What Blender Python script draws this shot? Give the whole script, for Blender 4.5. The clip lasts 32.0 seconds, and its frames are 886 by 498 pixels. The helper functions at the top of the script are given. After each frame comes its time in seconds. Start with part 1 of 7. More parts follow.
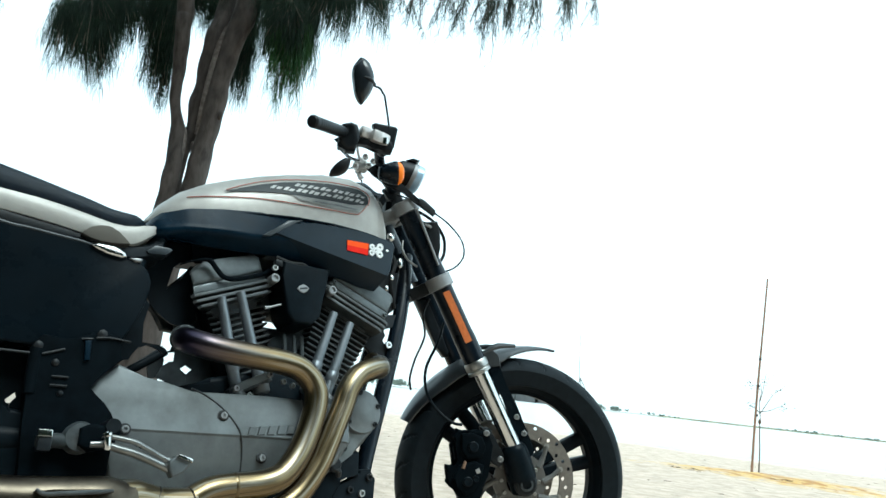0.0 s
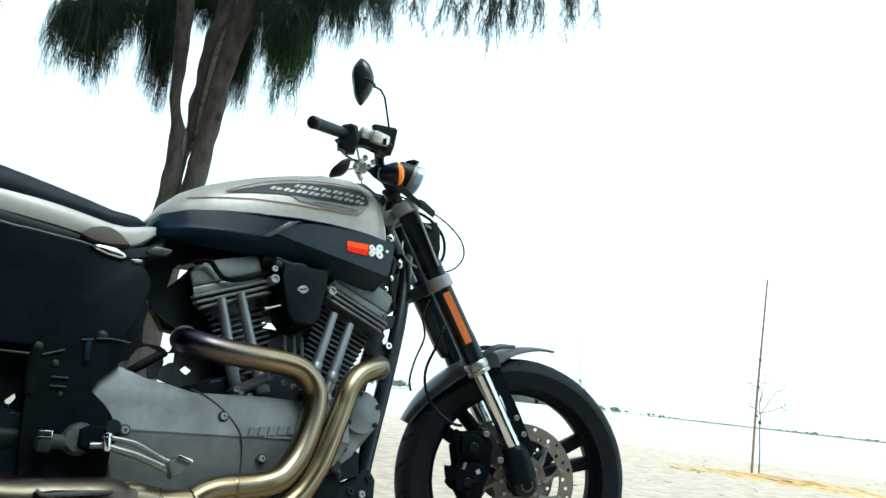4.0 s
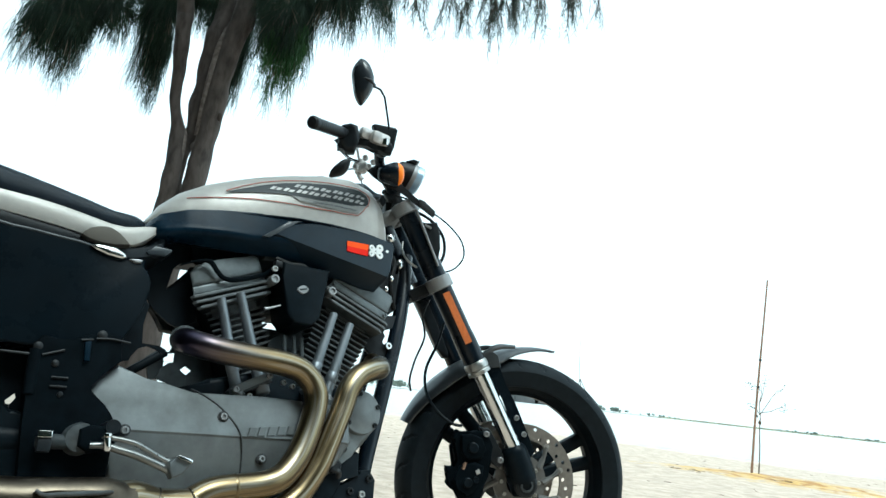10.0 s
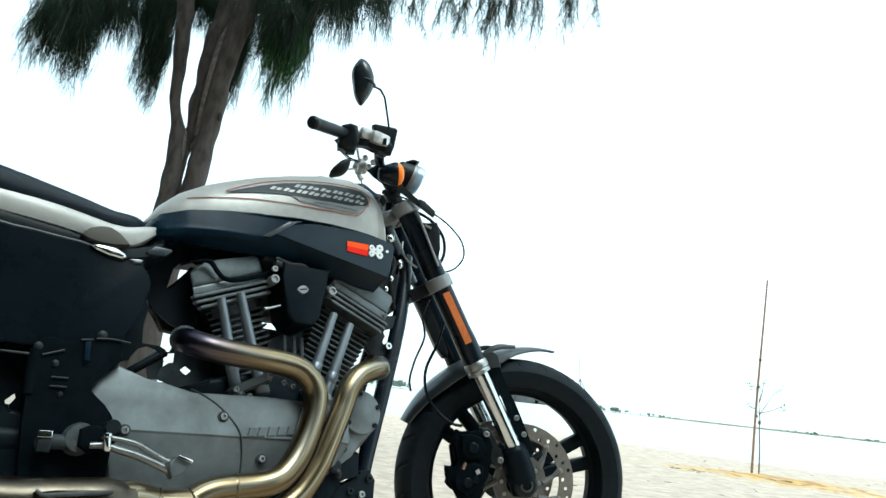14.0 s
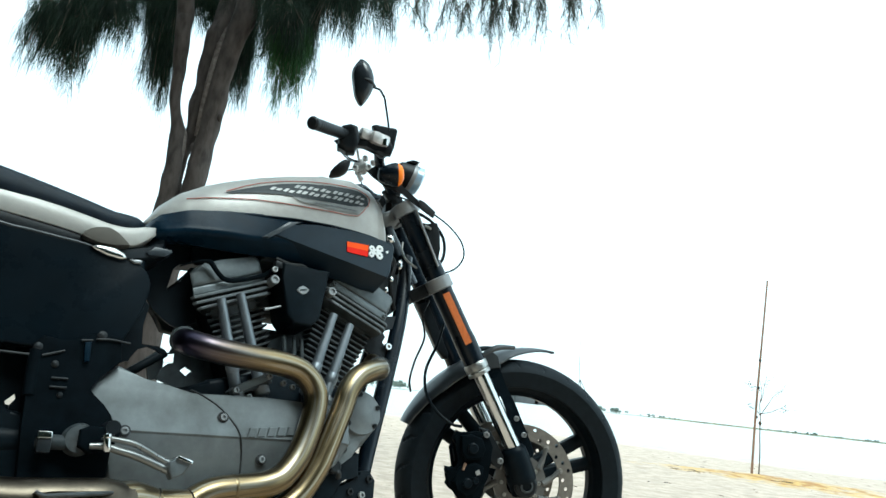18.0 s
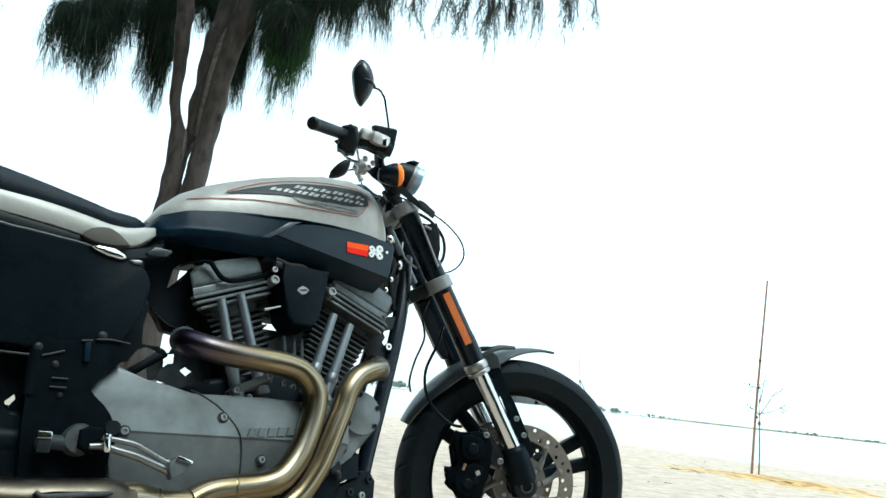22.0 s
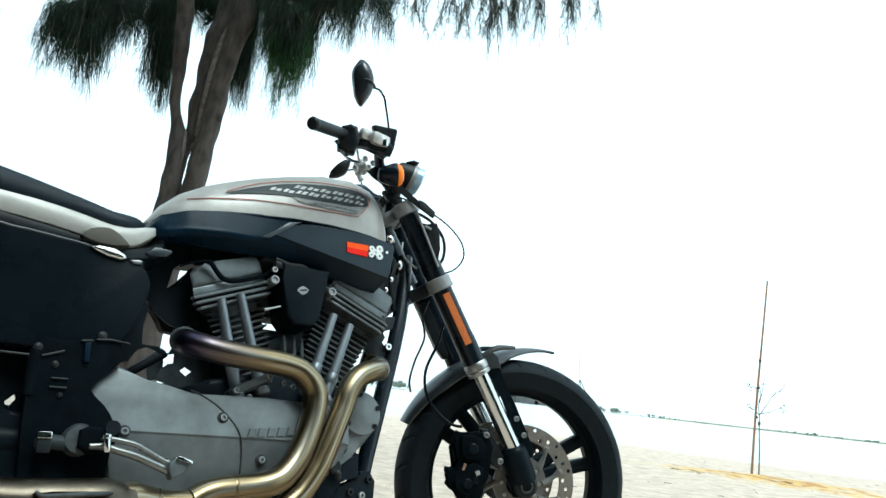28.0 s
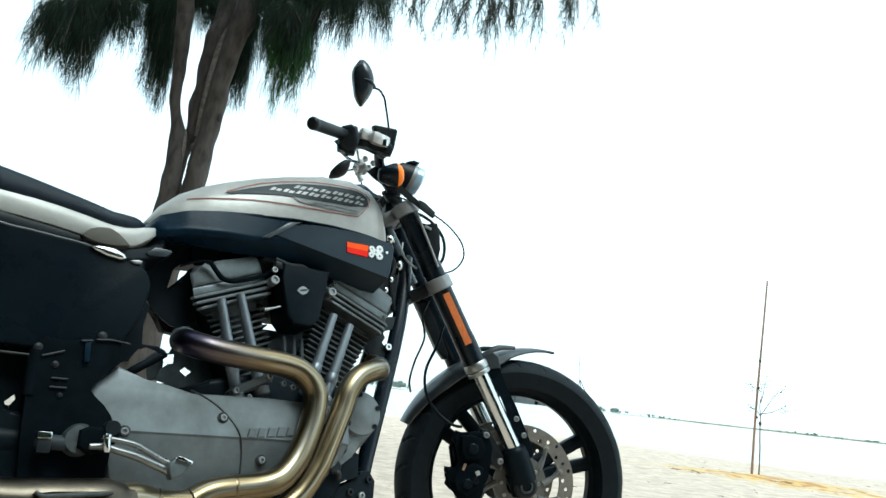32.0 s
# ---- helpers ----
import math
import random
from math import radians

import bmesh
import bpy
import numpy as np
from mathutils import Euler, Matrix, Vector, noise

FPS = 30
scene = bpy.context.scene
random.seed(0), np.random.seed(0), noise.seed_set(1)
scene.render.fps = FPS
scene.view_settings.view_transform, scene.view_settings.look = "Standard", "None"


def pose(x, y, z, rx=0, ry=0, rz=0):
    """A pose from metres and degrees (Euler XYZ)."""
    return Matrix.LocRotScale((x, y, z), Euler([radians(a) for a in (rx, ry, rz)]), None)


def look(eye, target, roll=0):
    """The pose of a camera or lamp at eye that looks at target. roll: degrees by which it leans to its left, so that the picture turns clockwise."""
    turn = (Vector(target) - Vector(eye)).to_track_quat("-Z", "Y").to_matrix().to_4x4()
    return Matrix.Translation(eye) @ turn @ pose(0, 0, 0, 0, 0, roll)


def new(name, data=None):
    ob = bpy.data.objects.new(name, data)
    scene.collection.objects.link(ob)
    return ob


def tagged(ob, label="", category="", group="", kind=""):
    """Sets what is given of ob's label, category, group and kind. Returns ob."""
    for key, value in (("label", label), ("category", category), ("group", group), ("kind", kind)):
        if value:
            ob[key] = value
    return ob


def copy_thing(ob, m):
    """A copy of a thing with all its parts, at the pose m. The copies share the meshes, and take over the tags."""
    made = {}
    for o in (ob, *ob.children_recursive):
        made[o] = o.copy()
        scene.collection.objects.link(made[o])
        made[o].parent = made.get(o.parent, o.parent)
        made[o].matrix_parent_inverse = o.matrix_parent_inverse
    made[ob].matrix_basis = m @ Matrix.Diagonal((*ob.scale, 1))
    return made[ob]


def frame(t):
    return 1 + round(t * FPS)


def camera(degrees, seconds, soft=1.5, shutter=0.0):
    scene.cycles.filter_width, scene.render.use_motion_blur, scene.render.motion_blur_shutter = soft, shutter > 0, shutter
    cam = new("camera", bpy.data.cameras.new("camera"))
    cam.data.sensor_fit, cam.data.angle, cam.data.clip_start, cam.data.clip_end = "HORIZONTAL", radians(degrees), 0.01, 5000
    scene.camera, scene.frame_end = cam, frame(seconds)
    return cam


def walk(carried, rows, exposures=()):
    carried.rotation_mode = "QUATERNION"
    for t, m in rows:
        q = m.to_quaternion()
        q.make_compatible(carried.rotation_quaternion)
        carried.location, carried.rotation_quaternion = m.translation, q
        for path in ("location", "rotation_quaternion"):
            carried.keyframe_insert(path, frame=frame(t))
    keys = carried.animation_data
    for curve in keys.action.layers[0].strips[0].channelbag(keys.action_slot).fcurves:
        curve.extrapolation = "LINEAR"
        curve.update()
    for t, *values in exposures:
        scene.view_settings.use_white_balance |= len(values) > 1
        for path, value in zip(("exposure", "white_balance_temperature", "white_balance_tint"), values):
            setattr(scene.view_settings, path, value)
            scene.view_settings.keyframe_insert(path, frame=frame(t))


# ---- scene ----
# The camera stands on the sand, low, and settles upwards by a hair.
EYE = Vector((0.0, 0.0, 0.507))


def aim(pitch, turn=0.0):
    p, q = radians(pitch), radians(turn)
    return look(EYE, EYE + Vector((math.sin(q) * math.cos(p), math.cos(q) * math.cos(p), math.sin(p))), 6.48)


cam = camera(64.5, 32.0, soft=1.5)
walk(cam, [(0, aim(11.405)), (0.9, aim(11.465)), (5, aim(11.475)), (9, aim(11.48)), (16.5, aim(11.49)),
           (18.5, aim(11.54)), (24, aim(11.55)), (32, aim(11.56))], exposures=[(0, 0.95, 5500, -7.5), (32, 0.95, 5500, -7.5)])

# ---- world and light ----
world = bpy.data.worlds.new("overcast_sky")
scene.world = world
world.use_nodes = True
wn, wl = world.node_tree.nodes, world.node_tree.links
sky = wn.new("ShaderNodeTexSky")
sky.sky_type, sky.sun_disc = "NISHITA", False
sky.sun_elevation, sky.sun_rotation = radians(63), radians(143)
sky.air_density, sky.dust_density, sky.ozone_density = 1.0, 6.0, 1.0
veil = wn.new("ShaderNodeMixRGB")
veil.inputs["Fac"].default_value = 0.66
veil.inputs["Color2"].default_value = (8.9, 9.35, 9.2, 1)
wl.new(sky.outputs["Color"], veil.inputs["Color1"])
wl.new(veil.outputs["Color"], wn["Background"].inputs["Color"])
wn["Background"].inputs["Strength"].default_value = 0.12
sun = new("sun", bpy.data.lights.new("sun", "SUN"))
sun.data.energy, sun.data.angle, sun.data.color = 1.1, radians(24), (1.0, 0.97, 0.92)
sun.matrix_world = look((3, -4, 10), (0, 0, 0))

# ---- materials ----


def rgb(c):
    return (c[0], c[1], c[2], 1.0)


def mat(name, col, rough=0.5, metal=0.0, vary=0.12, scale=30.0, bump=0.0, bscale=200.0, coat=0.0, dirt=None, stretch=None,
        rvary=0.1, dscale=4.0, damount=0.5, rand=0.0, spec=0.5):
    """A surface with colour varied at two scales, uneven gloss, fine relief and, if given, dirt of its own colour."""
    m = bpy.data.materials.new(name)
    m.use_nodes = True
    n, l = m.node_tree.nodes, m.node_tree.links
    b = n["Principled BSDF"]
    b.inputs["Metallic"].default_value = metal
    b.inputs["Specular IOR Level"].default_value = spec
    if coat:
        b.inputs["Coat Weight"].default_value = coat
        b.inputs["Coat Roughness"].default_value = 0.08
    tc = n.new("ShaderNodeTexCoord")
    src = tc.outputs["Object"]
    if stretch:
        mp = n.new("ShaderNodeMapping")
        mp.inputs["Scale"].default_value = stretch
        l.new(src, mp.inputs["Vector"])
        src = mp.outputs["Vector"]
    n1 = n.new("ShaderNodeTexNoise")
    n1.inputs["Scale"].default_value, n1.inputs["Detail"].default_value = scale, 6
    l.new(src, n1.inputs["Vector"])
    r1 = n.new("ShaderNodeValToRGB")
    r1.color_ramp.elements[0].position, r1.color_ramp.elements[1].position = 0.3, 0.7
    r1.color_ramp.elements[0].color = rgb([max(0.0, v * (1 - vary)) for v in col])
    r1.color_ramp.elements[1].color = rgb([v * (1 + vary) for v in col])
    l.new(n1.outputs["Fac"], r1.inputs["Fac"])
    out = r1.outputs["Color"]
    n2 = n.new("ShaderNodeTexNoise")
    n2.inputs["Scale"].default_value, n2.inputs["Detail"].default_value, n2.inputs["Roughness"].default_value = dscale, 8, 0.65
    l.new(src, n2.inputs["Vector"])
    if dirt:
        r2 = n.new("ShaderNodeValToRGB")
        r2.color_ramp.elements[0].position, r2.color_ramp.elements[1].position = 0.45, 0.72
        r2.color_ramp.elements[1].color = (damount, damount, damount, 1)
        l.new(n2.outputs["Fac"], r2.inputs["Fac"])
        mx = n.new("ShaderNodeMixRGB")
        l.new(r2.outputs["Color"], mx.inputs["Fac"])
        l.new(out, mx.inputs["Color1"])
        mx.inputs["Color2"].default_value = rgb(dirt)
        out = mx.outputs["Color"]
    if rand:
        oi = n.new("ShaderNodeObjectInfo")
        hs = n.new("ShaderNodeHueSaturation")
        mr = n.new("ShaderNodeMapRange")
        mr.inputs["To Min"].default_value, mr.inputs["To Max"].default_value = 1 - rand, 1 + rand
        l.new(oi.outputs["Random"], mr.inputs["Value"])
        l.new(mr.outputs["Result"], hs.inputs["Value"])
        l.new(out, hs.inputs["Color"])
        out = hs.outputs["Color"]
    l.new(out, b.inputs["Base Color"])
    mr = n.new("ShaderNodeMapRange")
    mr.inputs["From Min"].default_value, mr.inputs["From Max"].default_value = 0.3, 0.7
    mr.inputs["To Min"].default_value, mr.inputs["To Max"].default_value = max(0.02, rough - rvary), min(1.0, rough + rvary)
    l.new(n2.outputs["Fac"], mr.inputs["Value"])
    l.new(mr.outputs["Result"], b.inputs["Roughness"])
    if bump:
        n3 = n.new("ShaderNodeTexNoise")
        n3.inputs["Scale"].default_value, n3.inputs["Detail"].default_value = bscale, 5
        l.new(src, n3.inputs["Vector"])
        bp = n.new("ShaderNodeBump")
        bp.inputs["Strength"].default_value, bp.inputs["Distance"].default_value = bump, 0.004
        l.new(n3.outputs["Fac"], bp.inputs["Height"])
        l.new(bp.outputs["Normal"], b.inputs["Normal"])
    return m


DUST = (0.30, 0.27, 0.22)
M_BLACK = mat("black_paint", (0.0045, 0.0085, 0.014), 0.24, 0, 0.2, 20, 0.02, 300, dirt=(0.014, 0.015, 0.017), damount=0.3, spec=0.25)
M_PLASTIC = mat("black_plastic", (0.0048, 0.0080, 0.0110), 0.36, 0, 0.25, 40, 0.06, 700, dirt=(0.010, 0.0115, 0.0135), damount=0.4, spec=0.06)
M_SATIN = mat("black_crinkle", (0.009, 0.0115, 0.014), 0.42, 0, 0.2, 60, 0.08, 500, dirt=(0.02, 0.019, 0.018), damount=0.4, spec=0.2)
M_COVER = mat("black_cover_paint", (0.0032, 0.0062, 0.0092), 0.25, 0, 0.2, 20, 0.02, 300, dirt=(0.008, 0.0095, 0.011), damount=0.3, spec=0.06)
M_AIRBOX = mat("blue_black_satin", (0.0068, 0.0150, 0.0250), 0.30, 0, 0.2, 20, 0.03, 400, dirt=(0.014, 0.019, 0.024), damount=0.4, spec=0.25)
M_LIP = mat("lighter_satin_black", (0.020, 0.026, 0.032), 0.4, 0, 0.2, 40, 0.05, 500, spec=0.45)
M_NAVY = mat("blue_black_gloss", (0.0036, 0.0120, 0.0225), 0.30, 0, 0.25, 20, 0.02, 300, dirt=(0.009, 0.0155, 0.0215), damount=0.4, spec=0.06)
# Lighter copy of the black for inner parts: lifted shade put into colour
M_INNER = mat("lifted_black_casting", (0.034, 0.041, 0.045), 0.6, 0, 0.35, 30, 0.15, 300, dirt=(0.07, 0.072, 0.07), damount=0.5, dscale=10, spec=0.2)
# Near-zero black: shade on bracket, caliper and hose is put into the colour
M_SHADE = mat("shaded_black_casting", (0.0022, 0.0042, 0.0060), 0.75, 0, 0.35, 40, 0.1, 400, dirt=(0.0048, 0.006, 0.0072), damount=0.4, dscale=12, spec=0.03)
M_RUBBER = mat("black_rubber", (0.013, 0.015, 0.0175), 0.62, 0, 0.2, 50, 0.2, 400, dirt=(0.04, 0.037, 0.033), damount=0.35, dscale=9, spec=0.45)
M_TYRE = mat("road_tyre_rubber", (0.0076, 0.0116, 0.0152), 0.65, 0, 0.2, 50, 0.15, 400, dirt=(0.012, 0.0135, 0.015), damount=0.35, dscale=9, spec=0.13)
M_VINYL = mat("black_vinyl", (0.005, 0.010, 0.017), 0.34, 0, 0.2, 60, 0.3, 900, spec=0.2)
M_SILVER = mat("silver_paint", (0.372, 0.356, 0.330), 0.42, 0.15, 0.06, 60, 0.05, 900, coat=0.08, rvary=0.06, dirt=(0.26, 0.243, 0.218), damount=0.45, dscale=9)
M_BRONZE = mat("warm_grey_recess_shade", (0.085, 0.076, 0.064), 0.6, 0.0, 0.05, 60, 0.03, 900, spec=0.2)
M_FENDER = mat("graphite_paint", (0.036, 0.041, 0.046), 0.34, 0.3, 0.08, 40, 0.03, 500, coat=0.2, dirt=(0.06, 0.06, 0.056), damount=0.4)
M_DECAL = mat("charcoal_decal", (0.026, 0.031, 0.034), 0.5, 0.0, 0.1, 40, spec=0.2)
M_DECAL2 = mat("grey_decal", (0.215, 0.213, 0.205), 0.45, 0.1, 0.08, 40)
M_PALE = mat("pale_lettering", (0.34, 0.335, 0.325), 0.45, 0.2, 0.12, 90)
M_STRIPE = mat("red_pinstripe", (0.38, 0.10, 0.065), 0.35, 0, 0.05, 40, coat=0.5)
M_RED = mat("red_sticker", (0.70, 0.012, 0.004), 0.5, 0, 0.06, 40, spec=0.12)
M_ORANGE = mat("orange_sticker", (0.86, 0.085, 0.006), 0.5, 0, 0.06, 40, spec=0.12)
M_WHITE = mat("white_sticker", (0.75, 0.76, 0.76), 0.4, 0, 0.05, 40)
# Real grime, deepened further to put shade on the cover's rear end
M_CAST = mat("silver_cast_alloy", (0.146, 0.160, 0.166), 0.46, 0.35, 0.12, 25, 0.08, 600, dirt=(0.066, 0.070, 0.069), damount=0.75, dscale=8)
M_HEAD = mat("grey_engine_alloy", (0.116, 0.130, 0.136), 0.46, 0.4, 0.20, 30, 0.12, 420, dirt=(0.035, 0.036, 0.034), damount=0.7, dscale=14)
M_HEADFIN = mat("dull_head_fin_alloy", (0.084, 0.093, 0.097), 0.5, 0.3, 0.25, 40, 0.12, 420, dirt=(0.045, 0.043, 0.039), damount=0.6, dscale=14)
M_FIN = mat("dark_fin_alloy", (0.050, 0.057, 0.061), 0.5, 0.2, 0.35, 60, 0.15, 500, dirt=(0.085, 0.077, 0.068), damount=0.5, dscale=16, spec=0.3)
M_GREY = mat("grey_clamp_alloy", (0.27, 0.275, 0.28), 0.45, 0.5, 0.08, 40, 0.08, 500)
M_CARRIER = mat("dull_carrier_alloy", (0.13, 0.128, 0.122), 0.5, 0.4, 0.15, 40, 0.08, 500)
M_CHROME = mat("chrome", (0.66, 0.66, 0.65), 0.14, 1.0, 0.05, 60, rvary=0.08)
M_BRIGHT = mat("bright_cast_alloy", (0.62, 0.60, 0.585), 0.36, 0.55, 0.15, 60, 0.08, 400, dirt=(0.30, 0.28, 0.26), damount=0.6, dscale=40)
M_STEEL = mat("brushed_steel", (0.40, 0.40, 0.385), 0.40, 1.0, 0.1, 120, 0.05, 300)
M_DISC = mat("brake_disc_steel", (0.215, 0.20, 0.18), 0.42, 0.5, 0.15, 90, 0.04, 400, dirt=(0.16, 0.13, 0.10), damount=0.5)
M_AMBER = mat("amber_lens", (0.95, 0.22, 0.006), 0.35, 0, 0.08, 60, spec=0.25)
M_REFL = mat("orange_reflector", (0.62, 0.17, 0.045), 0.35, 0, 0.12, 160, 0.2, 900, coat=0.4)
M_GLASS = mat("headlight_glass", (0.42, 0.58, 0.74), 0.1, 0.3, 0.1, 60, coat=1.0)
M_MIRROR = mat("dark_mirror_shell", (0.016, 0.020, 0.025), 0.30, 0, 0.15, 40, 0.03, 500, spec=0.4)
M_CABLE = mat("black_cable", (0.008, 0.0085, 0.009), 0.5, 0, 0.1, 60, spec=0.2)
M_STAINED = mat("stained_collector_steel", (0.098, 0.082, 0.062), 0.34, 1.0, 0.5, 14, 0.05, 200, dirt=(0.034, 0.027, 0.021), damount=0.8, dscale=10)
M_BARK = mat("casuarina_bark", (0.056, 0.046, 0.041), 0.9, 0, 0.55, 26, 1.0, 60, dirt=(0.098, 0.084, 0.077), damount=0.75, dscale=11, stretch=(1, 1, 0.35))
M_BARKPALE = mat("rubbed_pale_bark", (0.16, 0.135, 0.12), 0.85, 0, 0.4, 40, 0.6, 90, dirt=(0.07, 0.06, 0.055), damount=0.8, dscale=24)
M_NEEDLE = mat("casuarina_needles", (0.018, 0.036, 0.023), 0.75, 0, 0.45, 5, dirt=(0.036, 0.050, 0.026), damount=0.4, rand=0.25, spec=0.25)
M_NEEDLE2 = mat("bright_green_needles", (0.021, 0.064, 0.015), 0.65, 0, 0.45, 5, dirt=(0.045, 0.068, 0.019), damount=0.4, rand=0.2, spec=0.3)
M_POLISH = mat("polished_forged_alloy", (0.25, 0.255, 0.25), 0.32, 0.9, 0.15, 60, 0.05, 300, dirt=(0.12, 0.11, 0.10), damount=0.6, dscale=30)
M_TUBE = mat("satin_pushrod_steel", (0.155, 0.17, 0.185), 0.38, 0.6, 0.08, 60, 0.03, 400)
M_TWIG = mat("thin_brown_twig", (0.10, 0.075, 0.055), 0.85, 0, 0.25, 30)
M_POLE = mat("weathered_bamboo", (0.27, 0.16, 0.10), 0.7, 0, 0.25, 14, 0.3, 60, dirt=(0.13, 0.10, 0.085), damount=0.7, dscale=2.5, stretch=(1, 1, 0.4))
# Both far greens are lightened: distance haze is put into their base colour
M_FAR = mat("hazy_far_green", (0.19, 0.185, 0.115), 0.9, 0, 0.35, 0.05)
M_FARTREE = mat("hazy_far_leaves", (0.19, 0.23, 0.19), 0.9, 0, 0.35, 0.05)
M_FARHULL = mat("grey_far_building", (0.085, 0.088, 0.09), 0.8, 0, 0.2, 0.2)


def exhaust_steel():
    """Heat-tinted steel: gold brushed tube with reflected bands in its colour, blued towards the ports."""
    m = bpy.data.materials.new("heat_tinted_steel")
    m.use_nodes = True
    n, l = m.node_tree.nodes, m.node_tree.links
    b = n["Principled BSDF"]
    b.inputs["Metallic"].default_value = 1.0
    tc = n.new("ShaderNodeTexCoord")
    # brushed streaks along the tube; their gold and grey also paint reflected bands
    uv = n.new("ShaderNodeSeparateXYZ")
    l.new(tc.outputs["UV"], uv.inputs["Vector"])
    ring = n.new("ShaderNodeCombineXYZ")
    for kind, sock in (("COSINE", "X"), ("SINE", "Y")):
        turn = n.new("ShaderNodeMath")
        turn.operation, turn.inputs[1].default_value = "MULTIPLY", math.tau
        l.new(uv.outputs["X"], turn.inputs[0])
        wave = n.new("ShaderNodeMath")
        wave.operation = kind
        l.new(turn.outputs[0], wave.inputs[0])
        l.new(wave.outputs[0], ring.inputs[sock])
    slow = n.new("ShaderNodeMath")
    slow.operation, slow.inputs[1].default_value = "MULTIPLY", 1.6
    l.new(uv.outputs["Y"], slow.inputs[0])
    l.new(slow.outputs[0], ring.inputs["Z"])
    n1 = n.new("ShaderNodeTexNoise")
    n1.inputs["Scale"].default_value, n1.inputs["Detail"].default_value, n1.inputs["Roughness"].default_value = 2.6, 5, 0.6
    l.new(ring.outputs["Vector"], n1.inputs["Vector"])
    sx = n.new("ShaderNodeSeparateXYZ")
    l.new(tc.outputs["Object"], sx.inputs["Vector"])
    # heat blue along the first stretch from the rear port
    mr = n.new("ShaderNodeMapRange")
    mr.inputs["From Min"].default_value, mr.inputs["From Max"].default_value = -0.93, -0.77
    l.new(sx.outputs["X"], mr.inputs["Value"])
    mz = n.new("ShaderNodeMapRange")
    mz.inputs["From Min"].default_value, mz.inputs["From Max"].default_value = 0.42, 0.47
    l.new(sx.outputs["Z"], mz.inputs["Value"])
    inv = n.new("ShaderNodeMath")
    inv.operation = "SUBTRACT"
    inv.inputs[0].default_value = 1.0
    l.new(mr.outputs["Result"], inv.inputs[1])
    mul = n.new("ShaderNodeMath")
    mul.operation = "MULTIPLY"
    l.new(inv.outputs[0], mul.inputs[0])
    l.new(mz.outputs["Result"], mul.inputs[1])
    r = n.new("ShaderNodeValToRGB")
    e = r.color_ramp.elements
    e[0].position, e[0].color = 0.34, (0.078, 0.061, 0.042, 1)
    e[1].position, e[1].color = 0.66, (0.33, 0.305, 0.255, 1)
    mid = e.new(0.50)
    mid.color = (0.218, 0.165, 0.088, 1)
    l.new(n1.outputs["Fac"], r.inputs["Fac"])
    mx = n.new("ShaderNodeMixRGB")
    l.new(mul.outputs[0], mx.inputs["Fac"])
    l.new(r.outputs["Color"], mx.inputs["Color1"])
    mx.inputs["Color2"].default_value = (0.052, 0.044, 0.074, 1)
    l.new(mx.outputs["Color"], b.inputs["Base Color"])
    m2 = n.new("ShaderNodeMapRange")
    m2.inputs["To Min"].default_value, m2.inputs["To Max"].default_value = 0.24, 0.38
    l.new(n1.outputs["Fac"], m2.inputs["Value"])
    l.new(m2.outputs["Result"], b.inputs["Roughness"])
    return m


M_PIPE = exhaust_steel()


